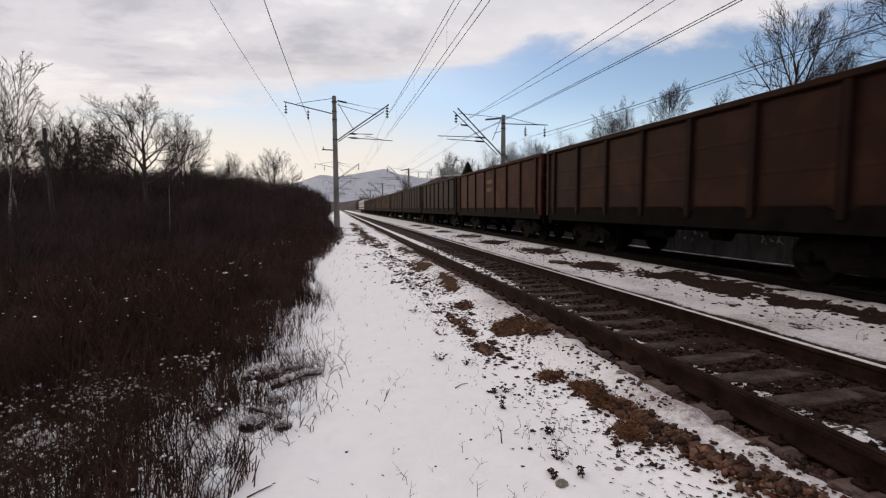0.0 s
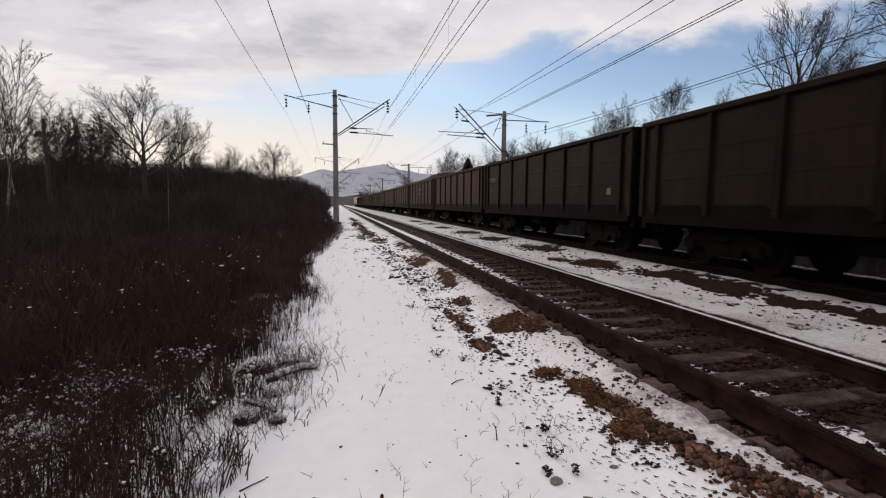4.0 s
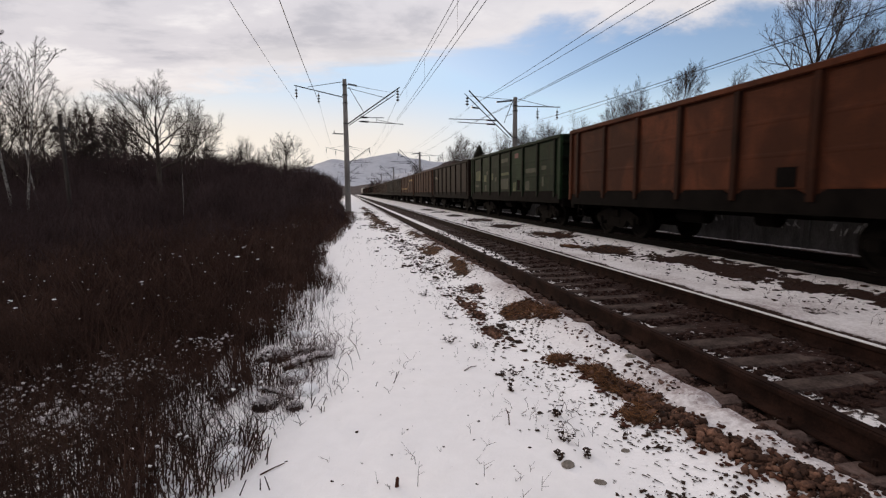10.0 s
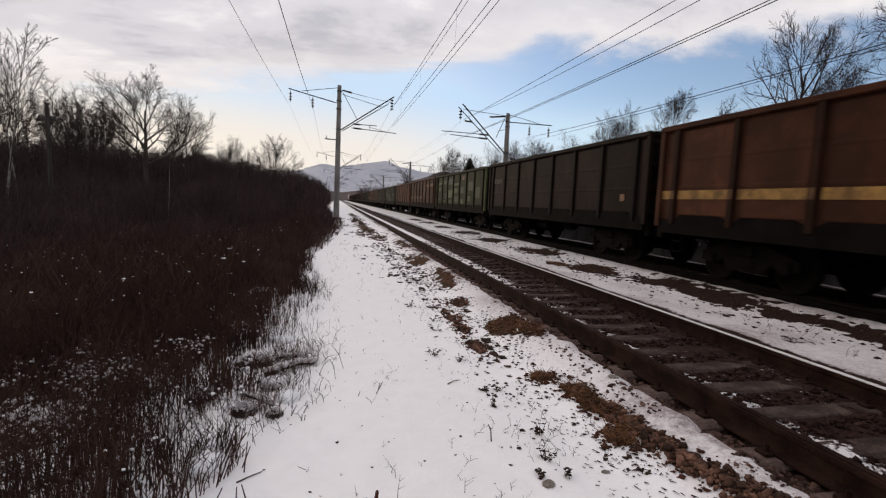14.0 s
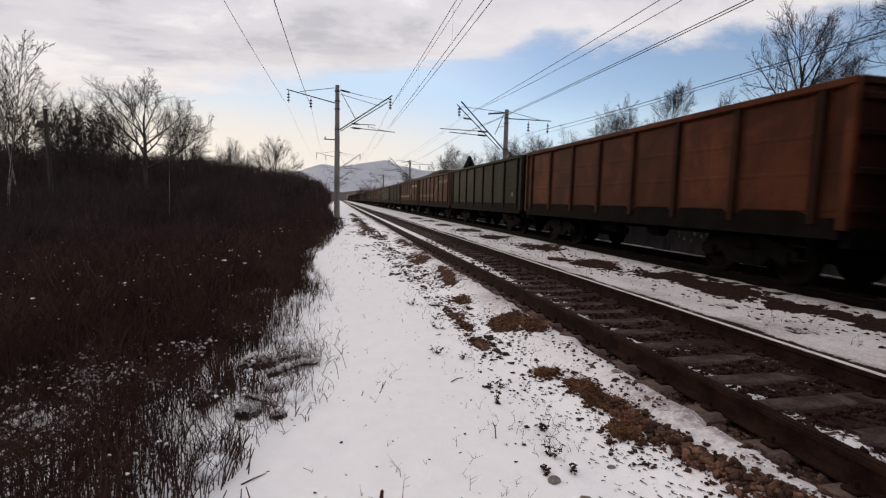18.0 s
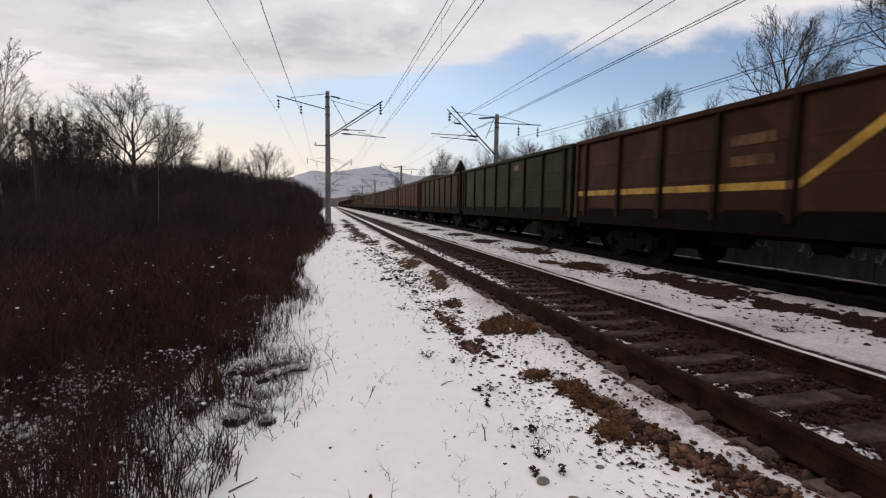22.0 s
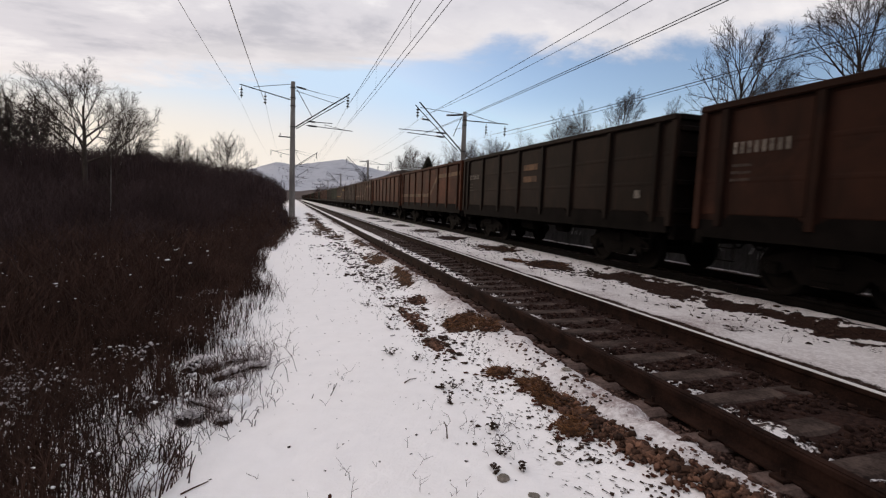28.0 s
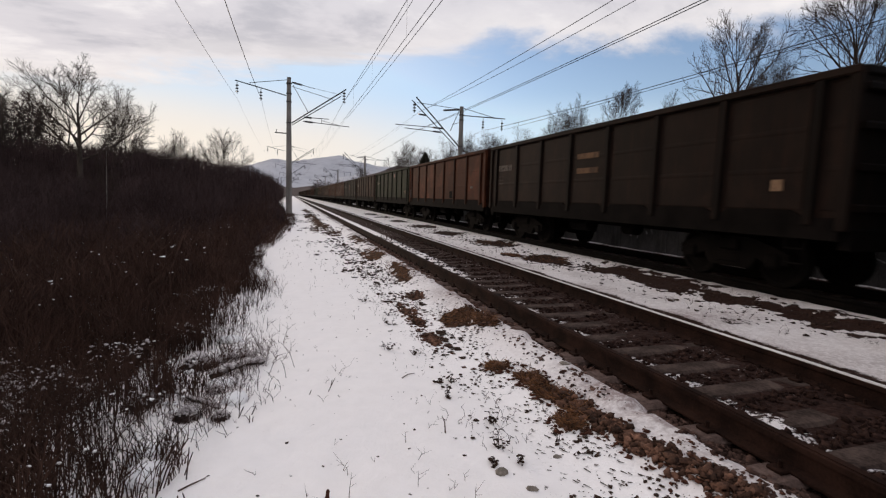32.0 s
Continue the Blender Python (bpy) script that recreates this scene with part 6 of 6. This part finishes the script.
def loose_stones():
    rng = np.random.default_rng(71)
    n = 8000
    y = 1.6 + 17 * rng.random(n) ** 1.5
    x = 2.95 + 1.75 * rng.random(n)
    between = np.abs((y - 0.35) / 0.543 - np.round((y - 0.35) / 0.543)) > 0.25
    keep = between & (rng.random(n) < 0.8)
    x, y = x[keep], y[keep]
    size = 0.010 + 0.016 * rng.random(len(x))
    one = chips(np.stack([x, y, ground_z(x, y) + 0.2 * size], 1), size, 0.8, 72)
    ys = 1.6 + 16 * rng.random(2600) ** 1.4
    xs = 2.60 + 0.21 * rng.random(2600)
    shoulder = chips(np.stack([xs, ys, ground_z(xs, ys) + 0.004], 1), 0.009 + 0.016 * rng.random(2600), 0.8, 76)
    yb = 1.7 + 5.5 * rng.random(900) ** 1.3
    xb = 2.62 - 0.34 * rng.random(900) ** 1.4
    keep = value_noise(xb, yb, 0.3, 85) > 0.5
    xb, yb = xb[keep], yb[keep]
    shoulder = joined([shoulder, chips(np.stack([xb, yb, ground_z(xb, yb) + 0.002], 1), 0.004 + 0.016 * rng.random(len(xb)) ** 2, 0.6, 78)])
    tagged(new("shoulder_stones", quads_mesh("shoulder_stones", *shoulder, SHOULDER)), "brown-grey ballast stones outside the near rail", "ballast", kind="stuff")
    n = 1100
    x, y = patch_points(n, [p for p in BARE if p[0] < 2.6 and p[1] < 9], 1.3, 73)
    size = 0.006 + 0.020 * rng.random(n) ** 1.6
    # a low row of brown stones along the foot of the ballast
    m = 500
    ys = 1.7 + 1.75 * rng.random(m) ** 1.15
    xs = np.interp(ys, (1.7, 2.05, 2.3, 2.6, 3.1, 3.7), (2.40, 2.31, 2.24, 2.19, 2.17, 2.09)) + 0.05 * np.clip(rng.normal(0, 0.75, m), -1.6, 1.6)
    keep = value_noise(xs, ys, 0.16, 75) > 0.26
    xs, ys = xs[keep], ys[keep]
    big = 0.010 + 0.017 * rng.random(len(xs)) ** 1.3
    heap = 0.03 * rng.random(len(xs)) ** 2
    x, y, size = np.concatenate([x, xs]), np.concatenate([y, ys]), np.concatenate([size, big])
    lift = np.concatenate([np.zeros(n), heap])
    two = chips(np.stack([x, y, ground_z(x, y) + 0.2 * size + lift], 1), size, 0.8, 74)
    tagged(new("ballast_stones", quads_mesh("ballast_stones", *joined([one]), STONE)), "sooty crushed ballast stones along the track", "ballast", kind="stuff")
    tagged(new("brown_pebbles", quads_mesh("brown_pebbles", *two, BROWN_STONE)), "loose brown stones showing through the snow", "stones", kind="stuff")


SHOULDER = surface("shoulder_ballast", (0.028, 0.016, 0.013), (0.125, 0.075, 0.060), 9, 60, 0.9, 0.0, 0.5, 0.006, gloss=0.04, loose=0.5)
BROWN_STONE = surface("brown_stone", (0.027, 0.0138, 0.0098), (0.148, 0.076, 0.050), 7, 60, 0.9, 0.0, 0.5, 0.006, loose=0.7)


def dead_straw():
    rng = np.random.default_rng(81)
    n = 3400
    x, y = patch_points(n, [p for p in BARE if p[5] > 0.7 and 2.9 < p[1] < 20 and p[4] > 0.5], 1.25, 82)
    p0 = np.stack([x, y, ground_z(x, y) + 0.005], 1)
    a = rng.random(n) * math.tau
    d = np.stack([np.cos(a), np.sin(a), 0.1 + 0.7 * rng.random(n) ** 2], 1) * (0.03 + 0.09 * rng.random(n))[:, None]
    v, q = spikes(p0, p0 + d, 0.0035, 0.0012)
    tagged(new("dead_straw", quads_mesh("dead_straw", v, q, STRAW)), "matted dead straw in bare places of the snow", "dead grass", kind="stuff")


def leaf_litter():
    """Dark leaves and bits lying on the snow beside the ballast."""
    rng = np.random.default_rng(91)
    n = 3600
    y = 1.9 + 11 * rng.random(n) ** 1.5
    x = 1.75 + rng.normal(0, 0.32, n) + 0.02 * y
    keep = (value_noise(x, y, 0.4, 93) > 0.42) & (x < 2.5) & (x > 0.7)
    x, y = x[keep], y[keep]
    n = len(x)
    one = chips(np.stack([x, y, ground_z(x, y) + 0.006], 1), 0.003 + 0.012 * rng.random(n) ** 2.6, 0.35, 94)
    # tufts of litter further along the foot of the slope
    m = 420
    ys = 4.5 + 12 * rng.random(m)
    xs = 1.85 + rng.normal(0, 0.22, m) - 0.01 * ys
    keep = value_noise(xs, ys, 0.6, 101) > 0.45
    xs, ys = xs[keep], ys[keep]
    tufts = chips(np.stack([xs, ys, ground_z(xs, ys) + 0.008], 1), 0.012 + 0.03 * rng.random(len(xs)) ** 2, 0.35, 102)
    n = 160
    y = 2 + 9 * rng.random(n)
    x = -0.5 + 2.1 * rng.random(n)
    two = chips(np.stack([x, y, ground_z(x, y) + 0.002], 1), 0.003 + 0.005 * rng.random(n), 0.4, 95)
    n = 1500
    x, y = patch_points(n, [p for p in BARE if p[0] < 2.6 and p[1] < 15], 2.4, 98)
    red = chips(np.stack([x, y, ground_z(x, y) + 0.006], 1), 0.005 + 0.016 * rng.random(n) ** 2, 0.35, 99)
    tagged(new("fallen_leaves", quads_mesh("fallen_leaves", *red, RED_LEAF)), "red-brown fallen leaves on the snow", "leaf litter", kind="stuff")
    n = 900
    y = 4.5 + 24 * rng.random(n)
    x = 7.0 + rng.normal(0, 0.55, n)
    three = chips(np.stack([x, y, ground_z(x, y) + 0.006], 1), 0.012 + 0.03 * rng.random(n) ** 2, 0.4, 96)
    # clods and tufts further on, beside the mast and along the foot of the ballast
    m = 1100
    ys = 10 + 36 * rng.random(m)
    xs = np.where(rng.random(m) < 0.6, 1.7 + 0.32 * rng.normal(0, 1, m), 0.2 + 1.8 * rng.random(m))
    keep = (value_noise(xs, ys, 0.9, 105) > 0.52) & (xs < 2.45)
    xs, ys = xs[keep], ys[keep]
    clods = chips(np.stack([xs, ys, ground_z(xs, ys) + 0.008], 1), (0.012 + 0.03 * rng.random(len(xs)) ** 2) * (0.7 + ys / 40), 0.5, 106)
    # narrow leaves that lie in the tracks of the wind
    m = 170
    ys = 2.25 + 1.6 * rng.random(m)
    xs = 1.86 - 0.14 * (ys - 2.25) + rng.normal(0, 0.16, m)
    base = np.stack([xs, ys, ground_z(xs, ys) + 0.006], 1)
    d = np.stack([0.7 + rng.normal(0, 0.3, m), -0.9 + rng.normal(0, 0.6, m), 0.3 * rng.random(m)], 1) * (0.010 + 0.020 * rng.random(m))[:, None]
    blades = spikes(base, base + d, 0.0045, 0.002)
    tagged(new("leaf_litter", quads_mesh("leaf_litter", *joined([one, two, three, tufts, clods, blades]), LITTER)), "dark dead leaves and grit scattered on the snow", "leaf litter", kind="stuff")


RED_LEAF = surface("red_brown_leaves", (0.03, 0.011, 0.007), (0.10, 0.038, 0.022), 20, 80, 0.9, 0.0, 0.3, 0.003)
LITTER = surface("dead_leaves", (0.016, 0.010, 0.008), (0.06, 0.035, 0.024), 20, 80, 0.9, 0.0, 0.3, 0.003, vary=0.0)


def sparse_grass():
    """Single stalks that stick out of the snow on the path and between the tracks."""
    global RNG
    n = 520
    y = 2.2 + 16 * RNG.random(n) ** 1.4
    x = np.where(RNG.random(n) < 0.55, 1.55 + 0.35 * RNG.normal(0, 1, n), -0.3 + 2.0 * RNG.random(n))
    keep = value_noise(x, y, 0.5, 97) > 0.4
    one = stalks(x[keep], y[keep], 0.04 + 0.12 * RNG.random(keep.sum()), 0.0022, 0.9, 2, 0.35)
    n = 700
    y = 4.5 + 20 * RNG.random(n)
    x = 5.3 + 2.9 * RNG.random(n)
    keep = value_noise(x, y, 0.7, 99) > 0.5
    two = stalks(x[keep], y[keep], 0.06 + 0.14 * RNG.random(keep.sum()), 0.003, 0.8, 2, 0.3)
    tagged(new("grass_stalks", quads_mesh("grass_stalks", *joined([one, two]), STEM)), "sparse dry grass stalks sticking out of the snow", "dead grass", kind="stuff")


def dead_plant(x, y, tall, wide, seed):
    """A small withered plant with a few crumpled leaves, in the snow."""
    rng = np.random.default_rng(seed)
    p = new("withered_plant")
    p.matrix_basis = pose(x, y, float(ground_z(x, y)))
    tagged(p, "small withered dark plant sticking out of the snow", "plant", "withered plants on the snow")
    n = 6
    a = rng.random(n) * math.tau
    foot = rng.normal(0, 0.25 * wide, (n, 3)) * (1, 1, 0) - (0, 0, 0.02)
    top = foot + np.stack([wide * np.cos(a), wide * np.sin(a), tall * (0.55 + 0.5 * rng.random(n))], 1)
    for k in range(n):
        part("stem", quads_mesh("stem", *spikes(foot[k:k + 1], top[k:k + 1], 0.0034, 0.0016, 4), STEM), None, p)
        for _ in range(3):
            u = 0.25 + 0.8 * rng.random()
            at = foot[k] + (top[k] - foot[k]) * u + rng.normal(0, 0.010, 3)
            at[2] = max(at[2], 0.004)
            v, q = chips(np.array([at]), [0.005 + 0.008 * rng.random()], 0.35, seed + 31 * k + int(100 * u))
            part("leaf", quads_mesh("leaf", v, q, LITTER), None, p)


def fallen_leaf(x, y, size, seed):
    v, q = chips(np.zeros((1, 3)), [size], 0.3, seed)
    ob = part("fallen_leaf", quads_mesh("fallen_leaf", v, q, RED_LEAF), None)
    ob.matrix_basis = pose(x, y, float(ground_z(x, y)) + 0.2 * size)
    tagged(ob, "curled red-brown fallen leaf on the snow", "leaf", "single leaves on the snow")


def fallen_twig(points):
    pts = [(x, y, float(ground_z(x, y)) + h) for x, y, h in points]
    tagged(part("fallen_twig", rod(bmesh.new(), pts, 0.0055, 5, 0.003), STEM), "thin dry twig lying on the snow", "twig", "twigs on the snow")


def red_stub(x, y):
    """The stub of a reddish stalk, torn off just over the snow."""
    bm = lathe(bmesh.new(), ((0.012, -0.03), (0.013, 0.0), (0.010, 0.03), (0.011, 0.05), (0.004, 0.062)), pose(0, 0, 0, 6, 4), 7)
    ob = part("stalk_stub", bm, RED_LEAF)
    ob.matrix_basis = pose(x, y, float(ground_z(x, y)))
    tagged(ob, "short reddish stub of a torn stalk in the snow", "stub")


def flat_stone(x, y, size, seed):
    v, q = lumps(np.zeros((1, 3)), [size], 0.35, 0.25, seed)
    ob = part("stone", quads_mesh("stone", v, q, GREY_STONE, True), None)
    ob.matrix_basis = pose(x, y, float(ground_z(x, y)) + 0.1 * size)
    tagged(ob, "flat grey-brown stone lying in the snow", "stone", "single stones on the path")


def tussock(x, y, size, seed):
    """A dead grass tussock under a cap of snow."""
    rng = np.random.default_rng(seed)
    ob = new("grass_tussock")
    ob.matrix_basis = pose(x, y, float(ground_z(x, y)))
    tagged(ob, "dark dead grass tussock capped with snow", "tussock", "snowy tussocks at the weeds' edge")
    n = 420
    a, e = rng.random(n) * math.tau, rng.random(n) ** 0.7
    r = np.sqrt(1 - (0.85 * e) ** 2)
    out = np.stack([r * np.cos(a), r * np.sin(a), 1.05 * e], 1)
    p0 = out * (0.5, 0.5, 0.75) * size
    p1 = out * size * (0.9 + 0.3 * rng.random((n, 1))) + np.stack([0.2 * np.cos(a), 0.2 * np.sin(a), -0.35 - 0.2 * e], 1) * size
    p1[:, 2] = np.maximum(p1[:, 2], 0.005)
    part("grass", quads_mesh("grass", *spikes(p0, p1, 0.006, 0.002), STRAW_DARK), None, ob)
    v, q = lumps(np.array([(0, 0, 0.25 * size)]), [0.8 * size], 0.8, 0.2, seed)
    part("clod", quads_mesh("clod", v, q, STRAW_DARK, True), None, ob)
    m = 170
    a, d = rng.random(m) * math.tau, 0.9 * np.sqrt(rng.random(m))
    at = np.stack([d * np.cos(a), d * np.sin(a), 1.08 - 0.75 * d * d], 1) * size
    v, q = lumps(at, (0.05 + 0.13 * rng.random(m) ** 2) * size, 0.6, 0.9, seed + 1)
    part("snow_cap", quads_mesh("snow_cap", v, q, FROST, True), None, ob)


def snowy_branch(points, r, seed):
    rng = np.random.default_rng(seed)
    ob = new("fallen_branch")
    pts = [(x, y, float(ground_z(x, y)) + h) for x, y, h in points]
    tagged(ob, "fallen dead branch half buried under snow", "branch", "snowy branches at the weeds' edge")
    part("wood", rod(bmesh.new(), pts, r, 7, 0.6 * r), BARK, ob)
    p = np.array(pts)
    m = 110
    u = rng.random(m) * (len(p) - 1)
    k = np.minimum(u.astype(int), len(p) - 2)
    at = p[k] + (p[k + 1] - p[k]) * (u - k)[:, None] + (0, 0, 0.75 * r) + rng.normal(0, 0.25 * r, (m, 3))
    v, q = lumps(at, (0.35 + 0.6 * rng.random(m)) * r, 0.5, 0.9, seed + 1)
    part("snow", quads_mesh("snow", v, q, FROST, True), None, ob)


FROST = surface("old_grainy_snow", (0.28, 0.25, 0.25), (0.72, 0.68, 0.68), 14, 60, 0.85, 0.0, 0.6, 0.01)
STRAW_DARK = surface("dark_dead_grass", (0.018, 0.012, 0.011), (0.075, 0.050, 0.044), 8, 40, 0.9, 0.0, 0.4, 0.004)
GREY_STONE = surface("grey_stone", (0.11, 0.095, 0.08), (0.26, 0.225, 0.19), 12, 60, 0.9, 0.0, 0.4, 0.004)
loose_stones()
dead_straw()
leaf_litter()
sparse_grass()
for k, (px, py, h, r) in enumerate(((1.47, 3.2, 0.13, 0.045), (1.36, 2.86, 0.10, 0.05), (1.24, 2.68, 0.05, 0.03), (1.42, 2.66, 0.06, 0.03), (1.27, 3.70, 0.12, 0.035), (1.29, 4.05, 0.07, 0.06), (1.43, 4.05, 0.10, 0.05),
                                   (1.04, 5.05, 0.11, 0.07), (1.28, 4.86, 0.08, 0.05), (1.28, 6.1, 0.10, 0.07), (1.35, 6.6, 0.12, 0.06), (1.15, 7.6, 0.12, 0.06))):
    dead_plant(px, py, h, r, 200 + 3 * k)
for k, (px, py, r) in enumerate(((1.66, 4.38, 0.022), (1.74, 4.30, 0.018), (1.69, 4.81, 0.02), (1.55, 4.95, 0.016), (1.82, 4.1, 0.016))):
    fallen_leaf(px, py, r, 260 + k)
fallen_twig(((1.00, 4.20, 0.006), (1.07, 4.26, 0.012), (1.14, 4.30, 0.004)))
fallen_twig(((1.07, 3.12, -0.01), (1.075, 3.16, 0.06), (1.06, 3.18, 0.10)))
fallen_twig(((-0.58, 2.93, 0.004), (-0.52, 2.97, 0.008), (-0.45, 3.02, 0.005)))
red_stub(0.22, 2.6)
for k, (px, py, r) in enumerate(((1.26, 2.58, 0.042), (1.69, 2.66, 0.030), (1.36, 2.38, 0.034), (2.46, 3.85, 0.05), (1.72, 4.3, 0.02))):
    flat_stone(px, py, r, 300 + k)

for k, (px, py, r) in enumerate(((-0.84, 5.12, 0.14), (-0.47, 3.84, 0.055), (-0.71, 3.95, 0.085), (-0.58, 4.42, 0.06), (-1.15, 4.5, 0.12))):
    tussock(px, py, r, 400 + 3 * k)


def snow_clumps():
    """Grains and clots of old snow caught in the weeds, in patches."""
    rng = np.random.default_rng(131)
    at, size = [], []
    spots = [(-2.7, 5.6, 0.22), (-2.68, 6.55, 0.16), (-2.14, 4.0, 0.16), (-2.0, 4.85, 0.18), (-1.1, 6.3, 0.14), (-1.5, 5.3, 0.12), (-3.2, 5.0, 0.2)]
    for _ in range(70):
        y = 2.6 + 7.5 * rng.random()
        spots.append((float(edge_x(y)) - 0.2 - rng.random() * (0.6 + 0.55 * y), y, 0.03 + 0.07 * rng.random()))
    for k, (x, y, wide) in enumerate(spots):
        z = float(ground_z(x, y)) + (0.42 if k < 7 else 0.05 + 0.42 * rng.random()) * min(1.0, (float(edge_x(y)) - x) / 0.9)
        m = int(20 + 420 * wide)
        spread = rng.normal(0, 1, (m, 3)) * (wide, wide, 0.35 * wide)
        at.append(np.array((x, y, z)) + spread)
        size.append((0.006 if k < 7 else 0.004) + (0.015 if k < 7 else 0.011) * rng.random(m) ** 2)
    v, q = lumps(np.concatenate(at), np.concatenate(size), 0.6, 0.9, 132)
    tagged(new("snow_clumps", quads_mesh("snow_clumps", v, q, FROST, True)), "grainy clumps of old snow caught in dark weeds", "snow", kind="stuff")


def snow_hump(x, y, size, seed):
    """A soft hump of snow over buried grass."""
    v, q = lumps(np.zeros((1, 3)), [1.25 * size], 0.5, 0.3, seed)
    ob = part("snow_hump", quads_mesh("snow_hump", v, q, SNOW, True), None)
    ob.matrix_basis = pose(x, y, float(ground_z(x, y)) + 0.15 * size)
    tagged(ob, "soft hump of snow over buried weeds", "snow hump", "snow humps at the weeds' edge")


def sticks(x, y, n, tall, seed):
    """A few stiff dark stalks that stand in the snow."""
    rng = np.random.default_rng(seed)
    ob = new("dead_stalks")
    ob.matrix_basis = pose(x, y, float(ground_z(x, y)))
    tagged(ob, "stiff dark dead stalks standing in the snow", "stalks", "stiff stalks at the weeds' edge")
    foot = np.stack([rng.normal(0, 0.09, n), rng.normal(0, 0.09, n), np.full(n, -0.03)], 1)
    lean = np.stack([rng.normal(0.12, 0.22, n), rng.normal(0, 0.2, n), np.ones(n)], 1) * (tall * (0.5 + 0.6 * rng.random(n)))[:, None]
    for k in range(n):
        part("stalk", quads_mesh("stalk", *spikes(foot[k:k + 1], foot[k:k + 1] + lean[k:k + 1], 0.0045, 0.003, 5), STEM), None, ob)


for k, (px, py, r) in enumerate(((-0.88, 3.46, 0.11), (-0.80, 3.14, 0.12), (-1.05, 2.9, 0.10), (-0.95, 2.62, 0.12), (-0.55, 4.55, 0.09), (-0.40, 4.15, 0.08), (-0.62, 5.9, 0.10), (-1.25, 3.2, 0.09))):
    snow_hump(px, py, r, 500 + k)
for k, (px, py, n, h) in enumerate(((-0.66, 2.96, 8, 0.26), (-0.58, 3.2, 3, 0.2), (-0.52, 2.78, 3, 0.16), (-0.9, 2.7, 7, 0.3), (-0.75, 3.5, 5, 0.24), (0.28, 4.1, 3, 0.14), (-0.25, 3.75, 4, 0.10), (-0.3, 4.3, 4, 0.1))):
    sticks(px, py, n, h, 540 + k)
snow_clumps()
snowy_branch(((-0.66, 4.72, 0.03), (-0.5, 4.82, 0.06), (-0.36, 4.92, 0.05), (-0.22, 5.02, 0.01)), 0.036, 450)
snowy_branch(((-0.74, 5.08, 0.03), (-0.55, 5.2, 0.05), (-0.35, 5.28, 0.02)), 0.026, 460)
snowy_branch(((-0.78, 4.3, 0.03), (-0.62, 4.12, 0.04), (-0.5, 4.02, 0.01)), 0.022, 470)


def weeds_behind():
    """The same weeds go on behind the place where the camera stands."""
    n = 7000
    y = 2.3 - 16 * RNG.random(n) ** 1.3
    back = RNG.random(n) ** 1.2 * 7
    x = edge_x(np.full(n, 2.2)) - 0.2 - 0.15 * (2.2 - y).clip(0, 4) - back
    keep = (value_noise(x, y, 0.45, 61) > 0.34) & (RNG.random(n) < np.clip(0.4 + back * 1.6, 0, 0.95)) & ((y < 1.9) | (back > 3))
    x, y, back = x[keep], y[keep], back[keep]
    v, q = stalks(x, y, np.clip(0.2 + 0.42 * back, 0.12, 1.0) * (0.5 + 0.75 * RNG.random(len(x))), 0.005, 0.5, 2, 0.22)
    tagged(new("dry_weeds", quads_mesh("dry_weeds", v, q, STEM)), "dense dark dry weed stems standing in thin snow", "weeds", kind="stuff")


weeds_behind()


# ---- what moves ----
def motions():
    times = (0.0, 4.0, 8.0, 12.0, 16.0, 20.0, 24.0, 28.0, 32.0)
    for m, w in WAGONS.items():
        walk(w, [(t, pose(FAR, run_of_train(t) + place_in_train(m), RAIL_FAR)) for t in times])
        # the wheels turn while the wagon rolls by
        passing = [(y - 3.59 - PITCH * (m - 0.5)) / 12.5 for y in (-14.0, 40.0)]
        first, last = max(0.0, passing[0]), min(32.0, passing[1])
        if last > first:
            rows = [first + k / 30 for k in range(int((last - first) * 30) + 1)]
            for b in w.children:
                if b.name.startswith("bogie"):
                    for o in b.children:
                        if o.name.startswith("wheelset"):
                            at = o.matrix_basis.translation.copy()
                            walk(o, [(t, pose(*at, -math.degrees(run_of_train(t) / 0.475) % 360)) for t in rows])
    head = 10 * PITCH + 0.4
    for k, w in enumerate(ENGINES):
        walk(w, [(t, pose(FAR, run_of_train(t) + head + 8.7 + 17.3 * k, RAIL_FAR)) for t in times])


motions()
